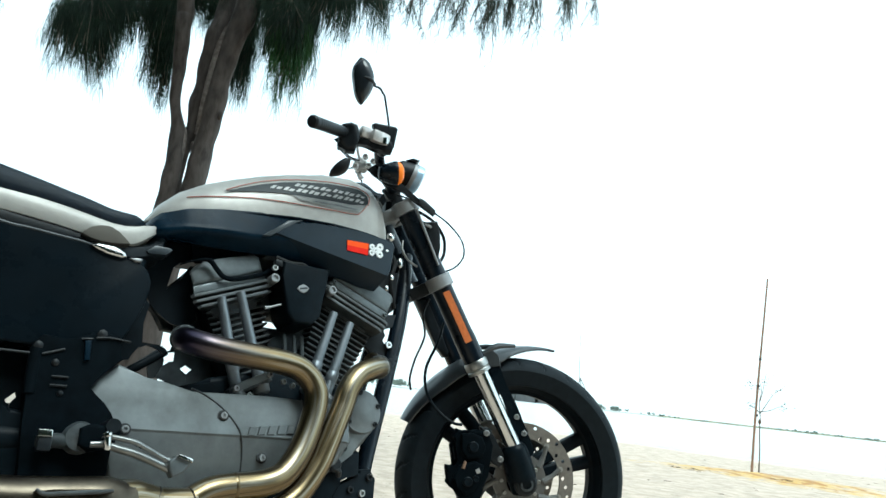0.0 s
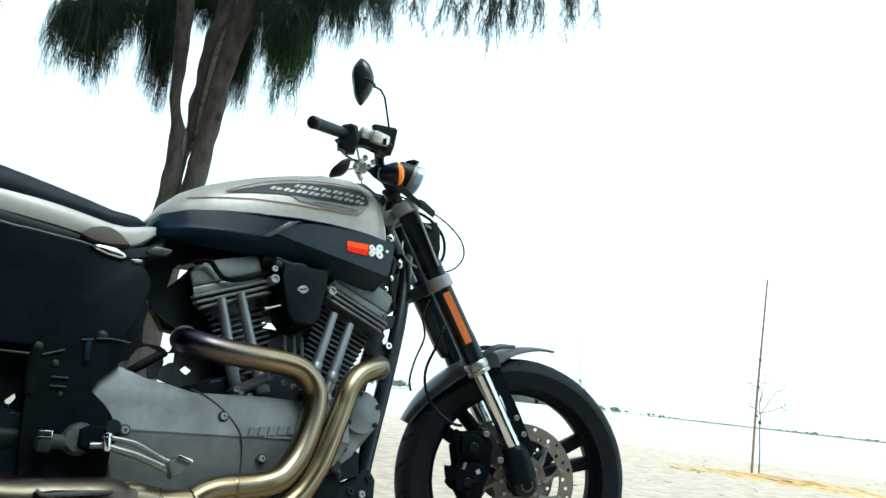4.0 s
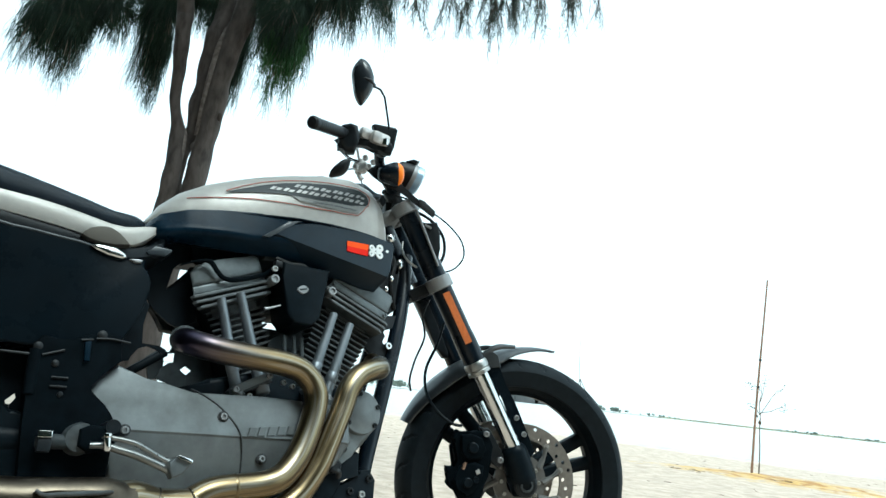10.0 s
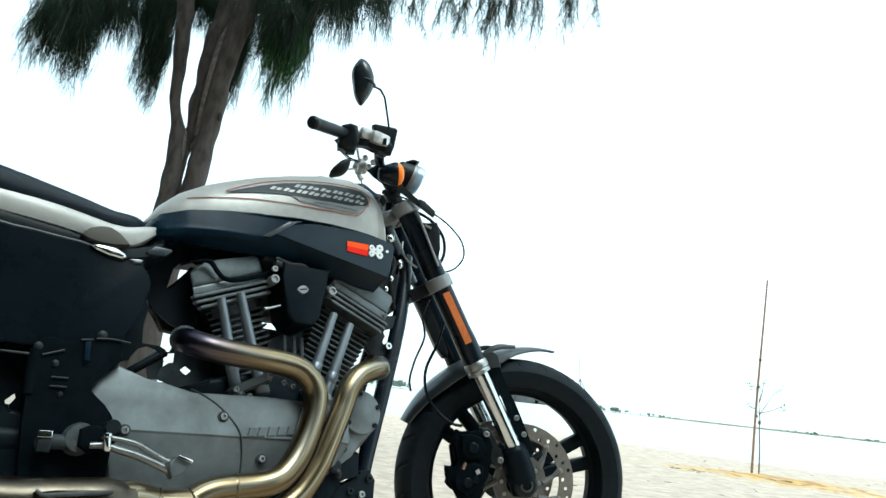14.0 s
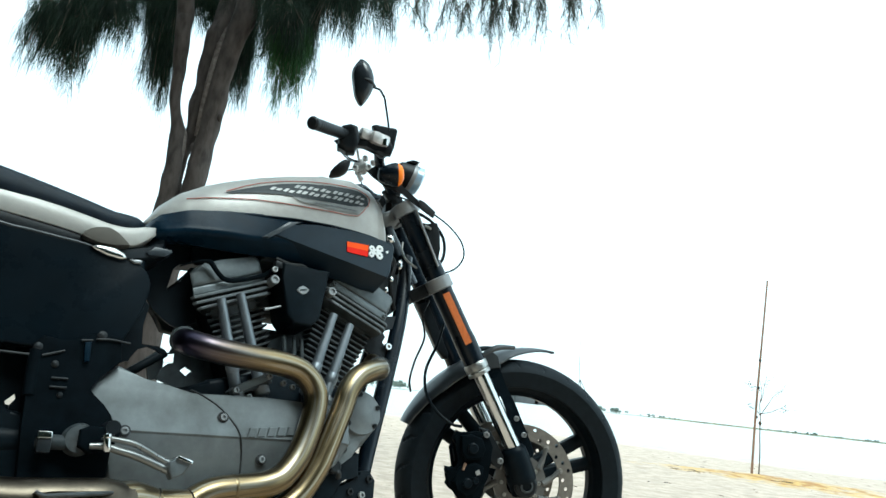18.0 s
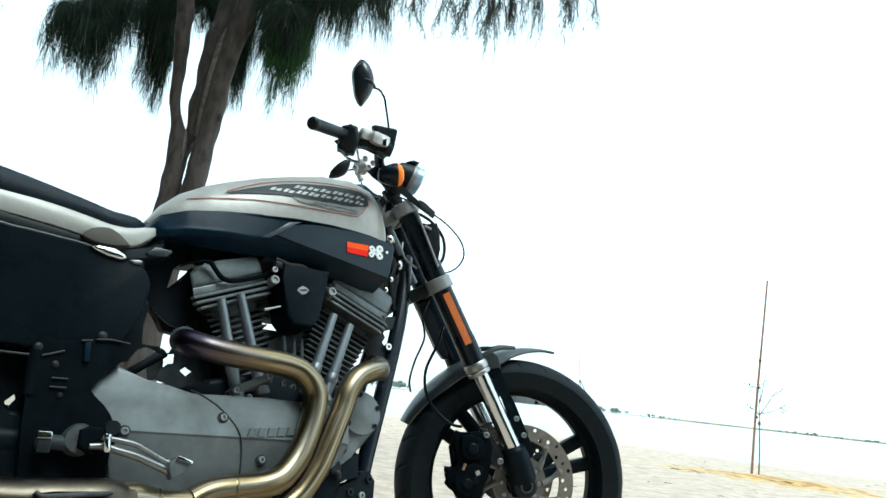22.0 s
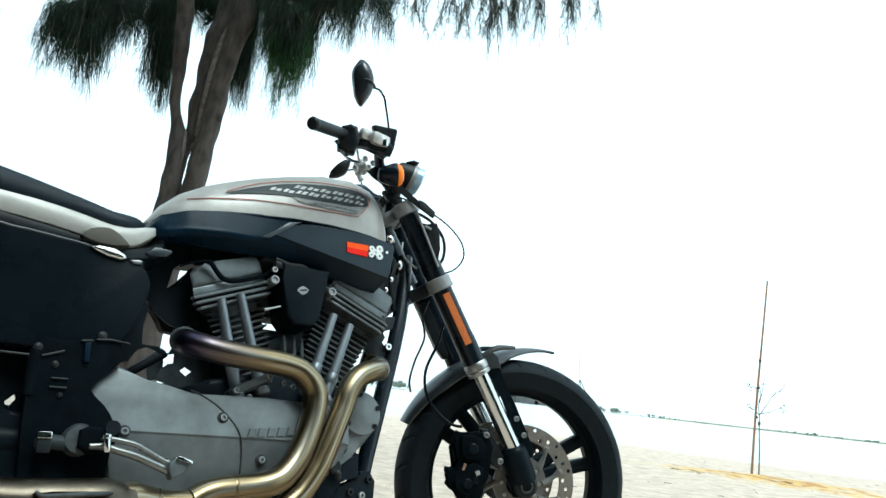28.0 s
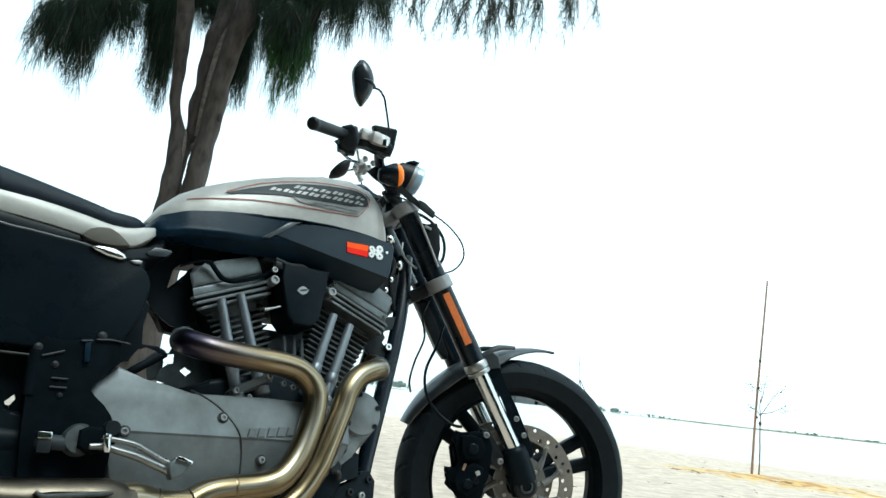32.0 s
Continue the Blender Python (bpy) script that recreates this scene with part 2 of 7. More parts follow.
def sand_material():
    m = bpy.data.materials.new("pale_beach_sand")
    m.use_nodes = True
    n, l = m.node_tree.nodes, m.node_tree.links
    b = n["Principled BSDF"]
    tc = n.new("ShaderNodeTexCoord")
    # the sand is wet and glossy where it dips to the water
    sz = n.new("ShaderNodeSeparateXYZ")
    l.new(tc.outputs["Object"], sz.inputs["Vector"])
    wet = n.new("ShaderNodeMapRange")
    wet.inputs["From Min"].default_value, wet.inputs["From Max"].default_value = -0.075, -0.025
    wet.inputs["To Min"].default_value, wet.inputs["To Max"].default_value = 0.22, 0.95
    l.new(sz.outputs["Z"], wet.inputs["Value"])
    l.new(wet.outputs["Result"], b.inputs["Roughness"])

    def nz(scale, detail, lo, hi):
        t = n.new("ShaderNodeTexNoise")
        t.inputs["Scale"].default_value, t.inputs["Detail"].default_value = scale, detail
        l.new(tc.outputs["Object"], t.inputs["Vector"])
        r = n.new("ShaderNodeValToRGB")
        r.color_ramp.elements[0].position, r.color_ramp.elements[1].position = lo, hi
        l.new(t.outputs["Fac"], r.inputs["Fac"])
        return t, r

    _, r1 = nz(8.0, 12, 0.36, 0.66)
    r1.color_ramp.elements[0].color = (0.385, 0.305, 0.238, 1)
    r1.color_ramp.elements[1].color = (0.54, 0.435, 0.350, 1)
    # a golden streak of dry sand with ragged edges round the stake
    t2, _ = nz(5.0, 10, 0, 1)
    sx = n.new("ShaderNodeSeparateXYZ")
    l.new(tc.outputs["Object"], sx.inputs["Vector"])

    def op(kind, a, b):
        o = n.new("ShaderNodeMath")
        o.operation = kind
        for sock, v in zip(o.inputs, (a, b)):
            if isinstance(v, (int, float)):
                sock.default_value = v
            else:
                l.new(v, sock)
        return o.outputs[0]

    across = op("ADD", op("SUBTRACT", sx.outputs["Y"], 7.40), op("MULTIPLY", op("SUBTRACT", sx.outputs["X"], 3.5), 0.36))
    across = op("POWER", op("DIVIDE", across, 0.62), 2.0)
    along = op("POWER", op("DIVIDE", op("SUBTRACT", sx.outputs["X"], 3.55), 1.35), 2.0)
    near = op("SUBTRACT", 1.0, op("ADD", across, along))
    r2 = n.new("ShaderNodeValToRGB")
    r2.color_ramp.elements[0].position, r2.color_ramp.elements[1].position = 0.60, 0.92
    l.new(op("ADD", op("MULTIPLY", near, 0.30), op("MULTIPLY", t2.outputs["Fac"], 1.2)), r2.inputs["Fac"])
    mx = n.new("ShaderNodeMixRGB")
    l.new(r2.outputs["Color"], mx.inputs["Fac"])
    l.new(r1.outputs["Color"], mx.inputs["Color1"])
    mx.inputs["Color2"].default_value = (0.52, 0.34, 0.105, 1)
    # darker orange cores in the streak
    t5, _ = nz(7.0, 10, 0, 1)
    r5 = n.new("ShaderNodeValToRGB")
    r5.color_ramp.elements[0].position, r5.color_ramp.elements[1].position = 0.86, 0.98
    l.new(op("ADD", op("MULTIPLY", near, 0.34), op("MULTIPLY", t5.outputs["Fac"], 1.2)), r5.inputs["Fac"])
    core = n.new("ShaderNodeMixRGB")
    l.new(r5.outputs["Color"], core.inputs["Fac"])
    l.new(mx.outputs["Color"], core.inputs["Color1"])
    core.inputs["Color2"].default_value = (0.34, 0.18, 0.055, 1)
    _, r3 = nz(38, 5, 0.60, 0.70)
    mx2 = n.new("ShaderNodeMixRGB")
    l.new(r3.outputs["Color"], mx2.inputs["Fac"])
    l.new(core.outputs["Color"], mx2.inputs["Color1"])
    mx2.inputs["Color2"].default_value = (0.30, 0.25, 0.18, 1)
    l.new(mx2.outputs["Color"], b.inputs["Base Color"])
    t4, _ = nz(11, 12, 0, 1)
    bp = n.new("ShaderNodeBump")
    bp.inputs["Strength"].default_value, bp.inputs["Distance"].default_value = 0.5, 0.03
    l.new(t4.outputs["Fac"], bp.inputs["Height"])
    l.new(bp.outputs["Normal"], b.inputs["Normal"])
    return m


M_SAND = sand_material()
M_SANDGOLD = mat("golden_dry_sand", (0.52, 0.36, 0.15), 0.95, 0, 0.25, 12, 0.8, 60, dirt=(0.34, 0.22, 0.10), damount=0.7, dscale=5)


def water_material():
    m = bpy.data.materials.new("shallow_sea_water")
    m.use_nodes = True
    n, l = m.node_tree.nodes, m.node_tree.links
    b = n["Principled BSDF"]
    b.inputs["Base Color"].default_value = (0.34, 0.345, 0.33, 1)
    b.inputs["Roughness"].default_value = 0.12
    tc = n.new("ShaderNodeTexCoord")
    mp = n.new("ShaderNodeMapping")
    mp.inputs["Scale"].default_value = (0.5, 1.6, 1)
    l.new(tc.outputs["Object"], mp.inputs["Vector"])
    t = n.new("ShaderNodeTexNoise")
    t.inputs["Scale"].default_value, t.inputs["Detail"].default_value = 1.4, 6
    l.new(mp.outputs["Vector"], t.inputs["Vector"])
    bp = n.new("ShaderNodeBump")
    bp.inputs["Strength"].default_value, bp.inputs["Distance"].default_value = 0.35, 0.08
    l.new(t.outputs["Fac"], bp.inputs["Height"])
    l.new(bp.outputs["Normal"], b.inputs["Normal"])
    return m


M_WATER = water_material()

# ---- mesh helpers ----


def part(name, bm, material, parent=None, label="", m=None, smooth=35.0):
    """Links a bmesh as one mesh object, a part of its parent; faces are smooth but for edges sharper than the angle given."""
    me = bpy.data.meshes.new(name)
    bmesh.ops.recalc_face_normals(bm, faces=bm.faces)
    lim = radians(smooth)
    for f in bm.faces:
        f.smooth = True
    for e in bm.edges:
        e.smooth = len(e.link_faces) == 2 and e.calc_face_angle(0) < lim
    bm.to_mesh(me)
    bm.free()
    me.materials.append(material)
    ob = new(name, me)
    ob.parent = parent
    if m is not None:
        ob.matrix_basis = m
    if label:
        ob["label"] = label
    return ob


def thing(name, m, label, category, group="", kind=""):
    ob = new(name)
    ob.empty_display_size = 0.1
    ob.matrix_basis = m
    return tagged(ob, label, category, group, kind)


def join(*bms):
    out = bms[0]
    for b in bms[1:]:
        me = bpy.data.meshes.new("join")
        b.to_mesh(me)
        b.free()
        out.from_mesh(me)
        bpy.data.meshes.remove(me)
    return out


def moved(bm, m):
    bmesh.ops.transform(bm, matrix=m, verts=bm.verts)
    return bm


def spline(pts, n=8):
    """A smooth line through the points."""
    pts = [Vector(p) for p in pts]
    if len(pts) < 3:
        return pts
    ext = [2 * pts[0] - pts[1]] + pts + [2 * pts[-1] - pts[-2]]
    out = []
    for i in range(1, len(ext) - 2):
        a, b, c, d = ext[i - 1:i + 3]
        for k in range(n):
            t = k / n
            out.append(0.5 * ((2 * b) + (c - a) * t + (2 * a - 5 * b + 4 * c - d) * t * t + (3 * b - a - 3 * c + d) * t ** 3))
    out.append(pts[-1])
    return out


def tube(pts, r, seg=12, n=8, cap=True):
    """A round tube along a smooth line; r is one radius or one for each point."""
    line = spline(pts, n)
    if isinstance(r, (int, float)):
        rad = [r] * len(line)
    else:
        rad = [float(np.interp(i / (len(line) - 1) * (len(r) - 1), range(len(r)), r)) for i in range(len(line))]
    bm = bmesh.new()
    rings = []
    side = None
    for i, p in enumerate(line):
        t = (line[min(i + 1, len(line) - 1)] - line[max(i - 1, 0)]).normalized()
        if side is None:
            side = t.orthogonal().normalized()
        side = (side - t * side.dot(t)).normalized()
        up = t.cross(side)
        rings.append([bm.verts.new(p + (side * math.cos(a) + up * math.sin(a)) * rad[i])
                      for a in [2 * math.pi * k / seg for k in range(seg)]])
    for a, b in zip(rings, rings[1:]):
        for k in range(seg):
            bm.faces.new((a[k], a[(k + 1) % seg], b[(k + 1) % seg], b[k]))
    if cap:
        bm.faces.new(rings[0][::-1])
        bm.faces.new(rings[-1])
    return bm


def pipe(pts, r, seg=24, n=6):
    """A tube whose map runs round it (u) and along it in metres (v)."""
    bm = tube(pts, r, seg, n)
    bm.faces.ensure_lookup_table()
    uv = bm.loops.layers.uv.new("UVMap")
    line = spline(pts, n)
    run = [0.0]
    for a, b in zip(line, line[1:]):
        run.append(run[-1] + (b - a).length)
    for i in range(len(line) - 1):
        for k in range(seg):
            for lp, (u, v) in zip(bm.faces[i * seg + k].loops, ((k, i), (k + 1, i), (k + 1, i + 1), (k, i + 1))):
                lp[uv].uv = (u / seg, run[v])
    return bm


def rod(a, b, r, r2=None, seg=16, bev=0.0):
    bm = tube([a, b], [r, r if r2 is None else r2], seg)
    if bev:
        es = [e for e in bm.edges if len(e.link_faces) == 2 and e.calc_face_angle(0) > 0.9]
        bmesh.ops.bevel(bm, geom=es, offset=bev, segments=2, affect="EDGES", profile=0.6)
    return bm


def lathe(prof, origin, axis, seg=32, closed=False):
    """Turns (radius, along) pairs about an axis."""
    o, ax = Vector(origin), Vector(axis).normalized()
    s = ax.orthogonal().normalized()
    u = ax.cross(s)
    bm = bmesh.new()
    rings = [[bm.verts.new(o + ax * h + (s * math.cos(a) + u * math.sin(a)) * max(r, 1e-5))
              for a in [2 * math.pi * k / seg for k in range(seg)]] for r, h in prof]
    pairs = list(zip(rings, rings[1:])) + ([(rings[-1], rings[0])] if closed else [])
    for a, b in pairs:
        for k in range(seg):
            bm.faces.new((a[k], a[(k + 1) % seg], b[(k + 1) % seg], b[k]))
    if not closed:
        for ring in (rings[0][::-1], rings[-1]):
            bm.faces.new(ring)
    bmesh.ops.remove_doubles(bm, verts=bm.verts, dist=1e-6)
    return bm


def prism(prof, y0, y1, bev=0.006, seg=2, smooth_n=0):
    """A plate with an outline of (x, z) pairs, from y0 to y1, its edges rounded."""
    if smooth_n:
        p = [Vector((a, 0, b)) for a, b in prof]
        line = spline(p + [p[0]], smooth_n)[:-1]
        prof = [(v.x, v.z) for v in line]
    bm = bmesh.new()
    a = [bm.verts.new((x, y0, z)) for x, z in prof]
    b = [bm.verts.new((x, y1, z)) for x, z in prof]
    n = len(prof)
    fa, fb = bm.faces.new(a), bm.faces.new(b[::-1])
    for k in range(n):
        bm.faces.new((a[k], b[k], b[(k + 1) % n], a[(k + 1) % n]))
    if bev:
        es = list(fa.edges) + list(fb.edges)
        bmesh.ops.bevel(bm, geom=es, offset=bev, segments=seg, affect="EDGES", profile=0.55, clamp_overlap=True)
    return bm


def box(c, s, bev=0.004, m=None):
    bm = bmesh.new()
    bmesh.ops.create_cube(bm, size=1.0)
    bmesh.ops.scale(bm, vec=s, verts=bm.verts)
    if bev:
        bmesh.ops.bevel(bm, geom=list(bm.edges), offset=bev, segments=2, affect="EDGES", profile=0.6)
    if m is not None:
        moved(bm, m)
    return moved(bm, Matrix.Translation(c))


def loft(rings, cap=True):
    bm = bmesh.new()
    vs = [[bm.verts.new(p) for p in r] for r in rings]
    n = len(rings[0])
    for a, b in zip(vs, vs[1:]):
        for k in range(n):
            bm.faces.new((a[k], a[(k + 1) % n], b[(k + 1) % n], b[k]))
    if cap:
        bm.faces.new(vs[0][::-1])
        bm.faces.new(vs[-1])
    return bm


def sphere(c, r, s=(1, 1, 1), u=20, v=12):
    bm = bmesh.new()
    bmesh.ops.create_uvsphere(bm, u_segments=u, v_segments=v, radius=r)
    bmesh.ops.scale(bm, vec=s, verts=bm.verts)
    return moved(bm, Matrix.Translation(c))


def bolt(c, axis, r=0.007, h=0.006):
    """A socket-head bolt with its hollow."""
    return lathe([(r, 0), (r, h * 0.85), (r * 0.88, h), (r * 0.5, h), (r * 0.5, h * 0.3), (0.0001, h * 0.3)], c, axis, 14)


# ---- the place: beach, water, far shore ----


def shore_y(x):
    """Where the sand meets the water, across the view."""
    return 15.6 - 0.62 * max(0.0, x - 1.0) + 0.35 * math.sin(x * 0.7) - 0.15 * min(0.0, x + 3)


def ground_z(x, y):
    d = y - shore_y(x)
    z = 0.0
    if d > -3:
        z -= 0.02 * (d + 3)
    z = max(z, -1.2)
    near = max(0.0, 1 - (abs(x) + abs(y)) / 60)
    z += near * 0.022 * noise.noise(Vector((x * 0.9, y * 0.9, 0))) + near * 0.012 * noise.noise(Vector((x * 3.1, y * 3.1, 4)))
    if d < 0:
        z += near * 0.012 * abs(noise.noise(Vector((x * 4.5, y * 5, 9)))) + near * 0.005 * noise.noise(Vector((x * 9, y * 9, 2)))
    z += 0.05 * math.exp(-((x - 3.5) / 1.5) ** 2 - ((y - 7.5) / 0.5) ** 2)
    return z - 0.006


def axis_steps(lo, hi, fine_lo, fine_hi, step, grow=1.22):
    out = list(np.arange(fine_lo, fine_hi, step))
    s, v = step, fine_hi
    while v < hi:
        out.append(v)
        s *= grow
        v += s
    out.append(hi)
    s, v = step, fine_lo
    while v > lo:
        s *= grow
        v -= s
        out.insert(0, max(v, lo))
    return out


def sheet(name, xs, ys, fz, material):
    verts = [(x, y, fz(x, y)) for y in ys for x in xs]
    nx = len(xs)
    faces = [(j * nx + i, j * nx + i + 1, (j + 1) * nx + i + 1, (j + 1) * nx + i) for j in range(len(ys) - 1) for i in range(nx - 1)]
    me = bpy.data.meshes.new(name)
    me.from_pydata(verts, [], faces)
    me.shade_smooth()
    me.materials.append(material)
    return new(name, me)


tagged(sheet("ground", axis_steps(-3000, 3000, -4, 9, 0.09), axis_steps(-3000, 3000, 0, 17, 0.09), ground_z, M_SAND),
       "pale trampled beach sand running down to the water", "sand", kind="structure")
tagged(sheet("water", axis_steps(-3000, 3000, -20, 40, 4), axis_steps(9, 3000, 9.5, 40, 2), lambda x, y: -0.075, M_WATER),
       "calm shallow sea water under a white sky", "water", kind="structure")


def strewn_sand():
    """A strip of golden dry grass and sand crumbs lying round the foot of the stake."""
    rnd = random.Random(5)
    bm = bmesh.new()
    for _ in range(60):
        t = rnd.gauss(0, 0.55)
        x = 3.75 + t * 1.25 + rnd.gauss(0, 0.15)
        y = 7.40 - 0.36 * (x - 3.5) + rnd.gauss(0, 0.25)
        r = rnd.uniform(0.003, 0.009)
        z = ground_z(x, y) + r * 0.25
        a = rnd.uniform(0, 6.3)
        vs = [bm.verts.new((x + math.cos(a + k * 2.1) * r * rnd.uniform(0.6, 1.6), y + math.sin(a + k * 2.1) * r * rnd.uniform(0.6, 1.6), z - r * 0.3))
              for k in range(3)]
        top = bm.verts.new((x, y, z + r * rnd.uniform(0.3, 0.8)))
        for k in range(3):
            bm.faces.new((vs[k], vs[(k + 1) % 3], top))
    ob = part("sand_crumbs", bm, M_SANDGOLD)
    tagged(ob, "strip of golden dry sand crumbs round the stake", "sand", kind="stuff")


def litter():
    """Twigs and dark bits on the sand."""
    rnd = random.Random(8)
    bm = bmesh.new()
    for _ in range(110):
        x, y = rnd.uniform(-1.5, 7), rnd.uniform(3.5, 10)
        if y > shore_y(x) - 0.6:
            continue
        a, ln = rnd.uniform(0, 3.14), rnd.uniform(0.015, 0.07)
        z = ground_z(x, y) + 0.005
        r = rnd.uniform(0.001, 0.0028)
        dx, dy = math.cos(a) * ln / 2, math.sin(a) * ln / 2
        bm = join(bm, tube([(x - dx, y - dy, z), (x + rnd.uniform(-.01, .01), y, z + 0.002), (x + dx, y + dy, z)], r, 5, 2))
    # a few tangles of thin strands, added for the dark of footprints
    for cx, cy in ((2.62, 7.30), (2.75, 7.20), (3.6, 7.20)):
        for _ in range(9):
            x, y = cx + rnd.gauss(0, 0.05), cy + rnd.gauss(0, 0.05)
            a = rnd.uniform(0, 3.14)
            z = ground_z(x, y) + 0.006
            dx, dy = math.cos(a) * 0.03, math.sin(a) * 0.03
            bm = join(bm, tube([(x - dx, y - dy, z), (x, y, z + 0.003), (x + dx, y + dy, z)], 0.0016, 5, 2))
    tagged(part("beach_litter", bm, M_TWIG), "thin brown twigs and bits scattered on the sand", "twigs", kind="stuff")


strewn_sand()
litter()


def far_shore():
    rnd = random.Random(3)
    # a low spit of land across the water
    xs = np.linspace(-900, 1500, 160)
    bm = bmesh.new()
    rows = []
    for x in xs:
        h = 0.36 + 0.16 * noise.noise(Vector((x * 0.01, 0, 0))) + 0.9 * (x > 210)
        y = 620 - 0.05 * x
        rows.append([bm.verts.new(p) for p in ((x, y, -0.1), (x, y + 4, h), (x, y + 40, h + 0.1), (x, y + 60, -0.1))])
    for a, b in zip(rows, rows[1:]):
        for k in range(3):
            bm.faces.new((a[k], b[k], b[k + 1], a[k + 1]))
    tagged(part("far_shore", bm, M_FAR), "low green spit of land far across the water", "shore", kind="structure")
    # scrub and trees along it
    vs, fs = [], []

    def leafy(x, y, z, r, n):
        for _ in range(n):
            d = Vector((rnd.gauss(0, 1), rnd.gauss(0, 1), rnd.gauss(0, 1))).normalized() * r * rnd.uniform(0.4, 1.0)
            c = Vector((x + d.x, y + d.y * 0.6, max(z * 0.2, z + d.z * 0.8)))
            s = r * rnd.uniform(0.2, 0.45)
            q = Euler((rnd.uniform(0, 6), rnd.uniform(0, 6), rnd.uniform(0, 6))).to_matrix()
            i = len(vs)
            for p in ((-s, -s * .6, 0), (s, -s * .6, 0), (0, s, 0.3 * s), (0, 0, s)):
                vs.append(tuple(c + q @ Vector(p)))
            fs.extend([(i, i + 1, i + 2), (i, i + 1, i + 3), (i + 1, i + 2, i + 3), (i, i + 2, i + 3)])

    groups = [(156, 4.8, 18, 18), (192, 3.0, 8, 11), (211, 2.2, 6, 8), (322, 2.8, 8, 11), (345, 1.9, 6, 12), (376, 2.2, 6, 8), (-24, 6.5, 9, 6), (-48, 6, 8, 14),
              (236, 1.6, 5, 8), (300, 1.7, 6, 10)]
    for gx, h, n, w in groups:
        for _ in range(n):
            hh = h * rnd.uniform(0.6, 1.1)
            leafy(gx + rnd.gauss(0, w * 0.5), 618 - 0.05 * gx, hh * 0.6, hh * 0.5, 22)
    for x in np.arange(-700, 1300, 5.0):
        if noise.noise(Vector((x * 0.012, 3, 0))) > -0.1:
            hh = rnd.uniform(0.5, 1.2) + (rnd.uniform(0.4, 1.0) if x > 280 else 0)
            leafy(x, 619 - 0.05 * x, 0.3 + hh * 0.4, hh * 0.8, 8)
    me = bpy.data.meshes.new("far_scrub")
    me.from_pydata(vs, [], fs)
    me.materials.append(M_FARTREE)
    tagged(new("far_scrub", me), "dark green scrub and small trees along the far shore", "trees", kind="stuff")
    # a long low shed and a mast beyond the wheel
    for cx, w, h in ((83, 20, 8.0), (99, 18, 5.6), (69, 10, 7.0)):
        b = thing("far_shed", pose(cx, 600, 0), "low grey waterside shed far across the water", "building")
        part("wall", box((0, 0, h * 0.35), (w, 8, h * 0.7), 0.1), M_FARHULL, b)
        part("roof", prism([(-w * 0.52, h * 0.7), (w * 0.52, h * 0.7), (w * 0.36, h), (-w * 0.36, h)], -4.4, 4.4, 0.1), M_FARHULL, b)
        part("pile", box((0, 0, -0.2), (w * 0.9, 7, 0.6), 0.05), M_FARHULL, b)


far_shore()

# ---- thin stake far behind the wheel ----
tm = thing("tripod_mast", pose(12.75, 60, -0.08), "thin grey mast on spread legs standing in the shallow water", "mast")
part("mast", rod((0, 0, 0.9), (-0.25, 0, 6.6), 0.026, 0.014, 8), M_TWIG, tm)
for dx, dy in ((-0.75, 0.2), (1.9, 0.3), (0.4, -0.6)):
    part("leg", rod((0, 0, 3.0), (dx, dy, -0.4), 0.03, 0.03, 8), M_FARHULL, tm)

# ---- bamboo stake with a tied sapling ----


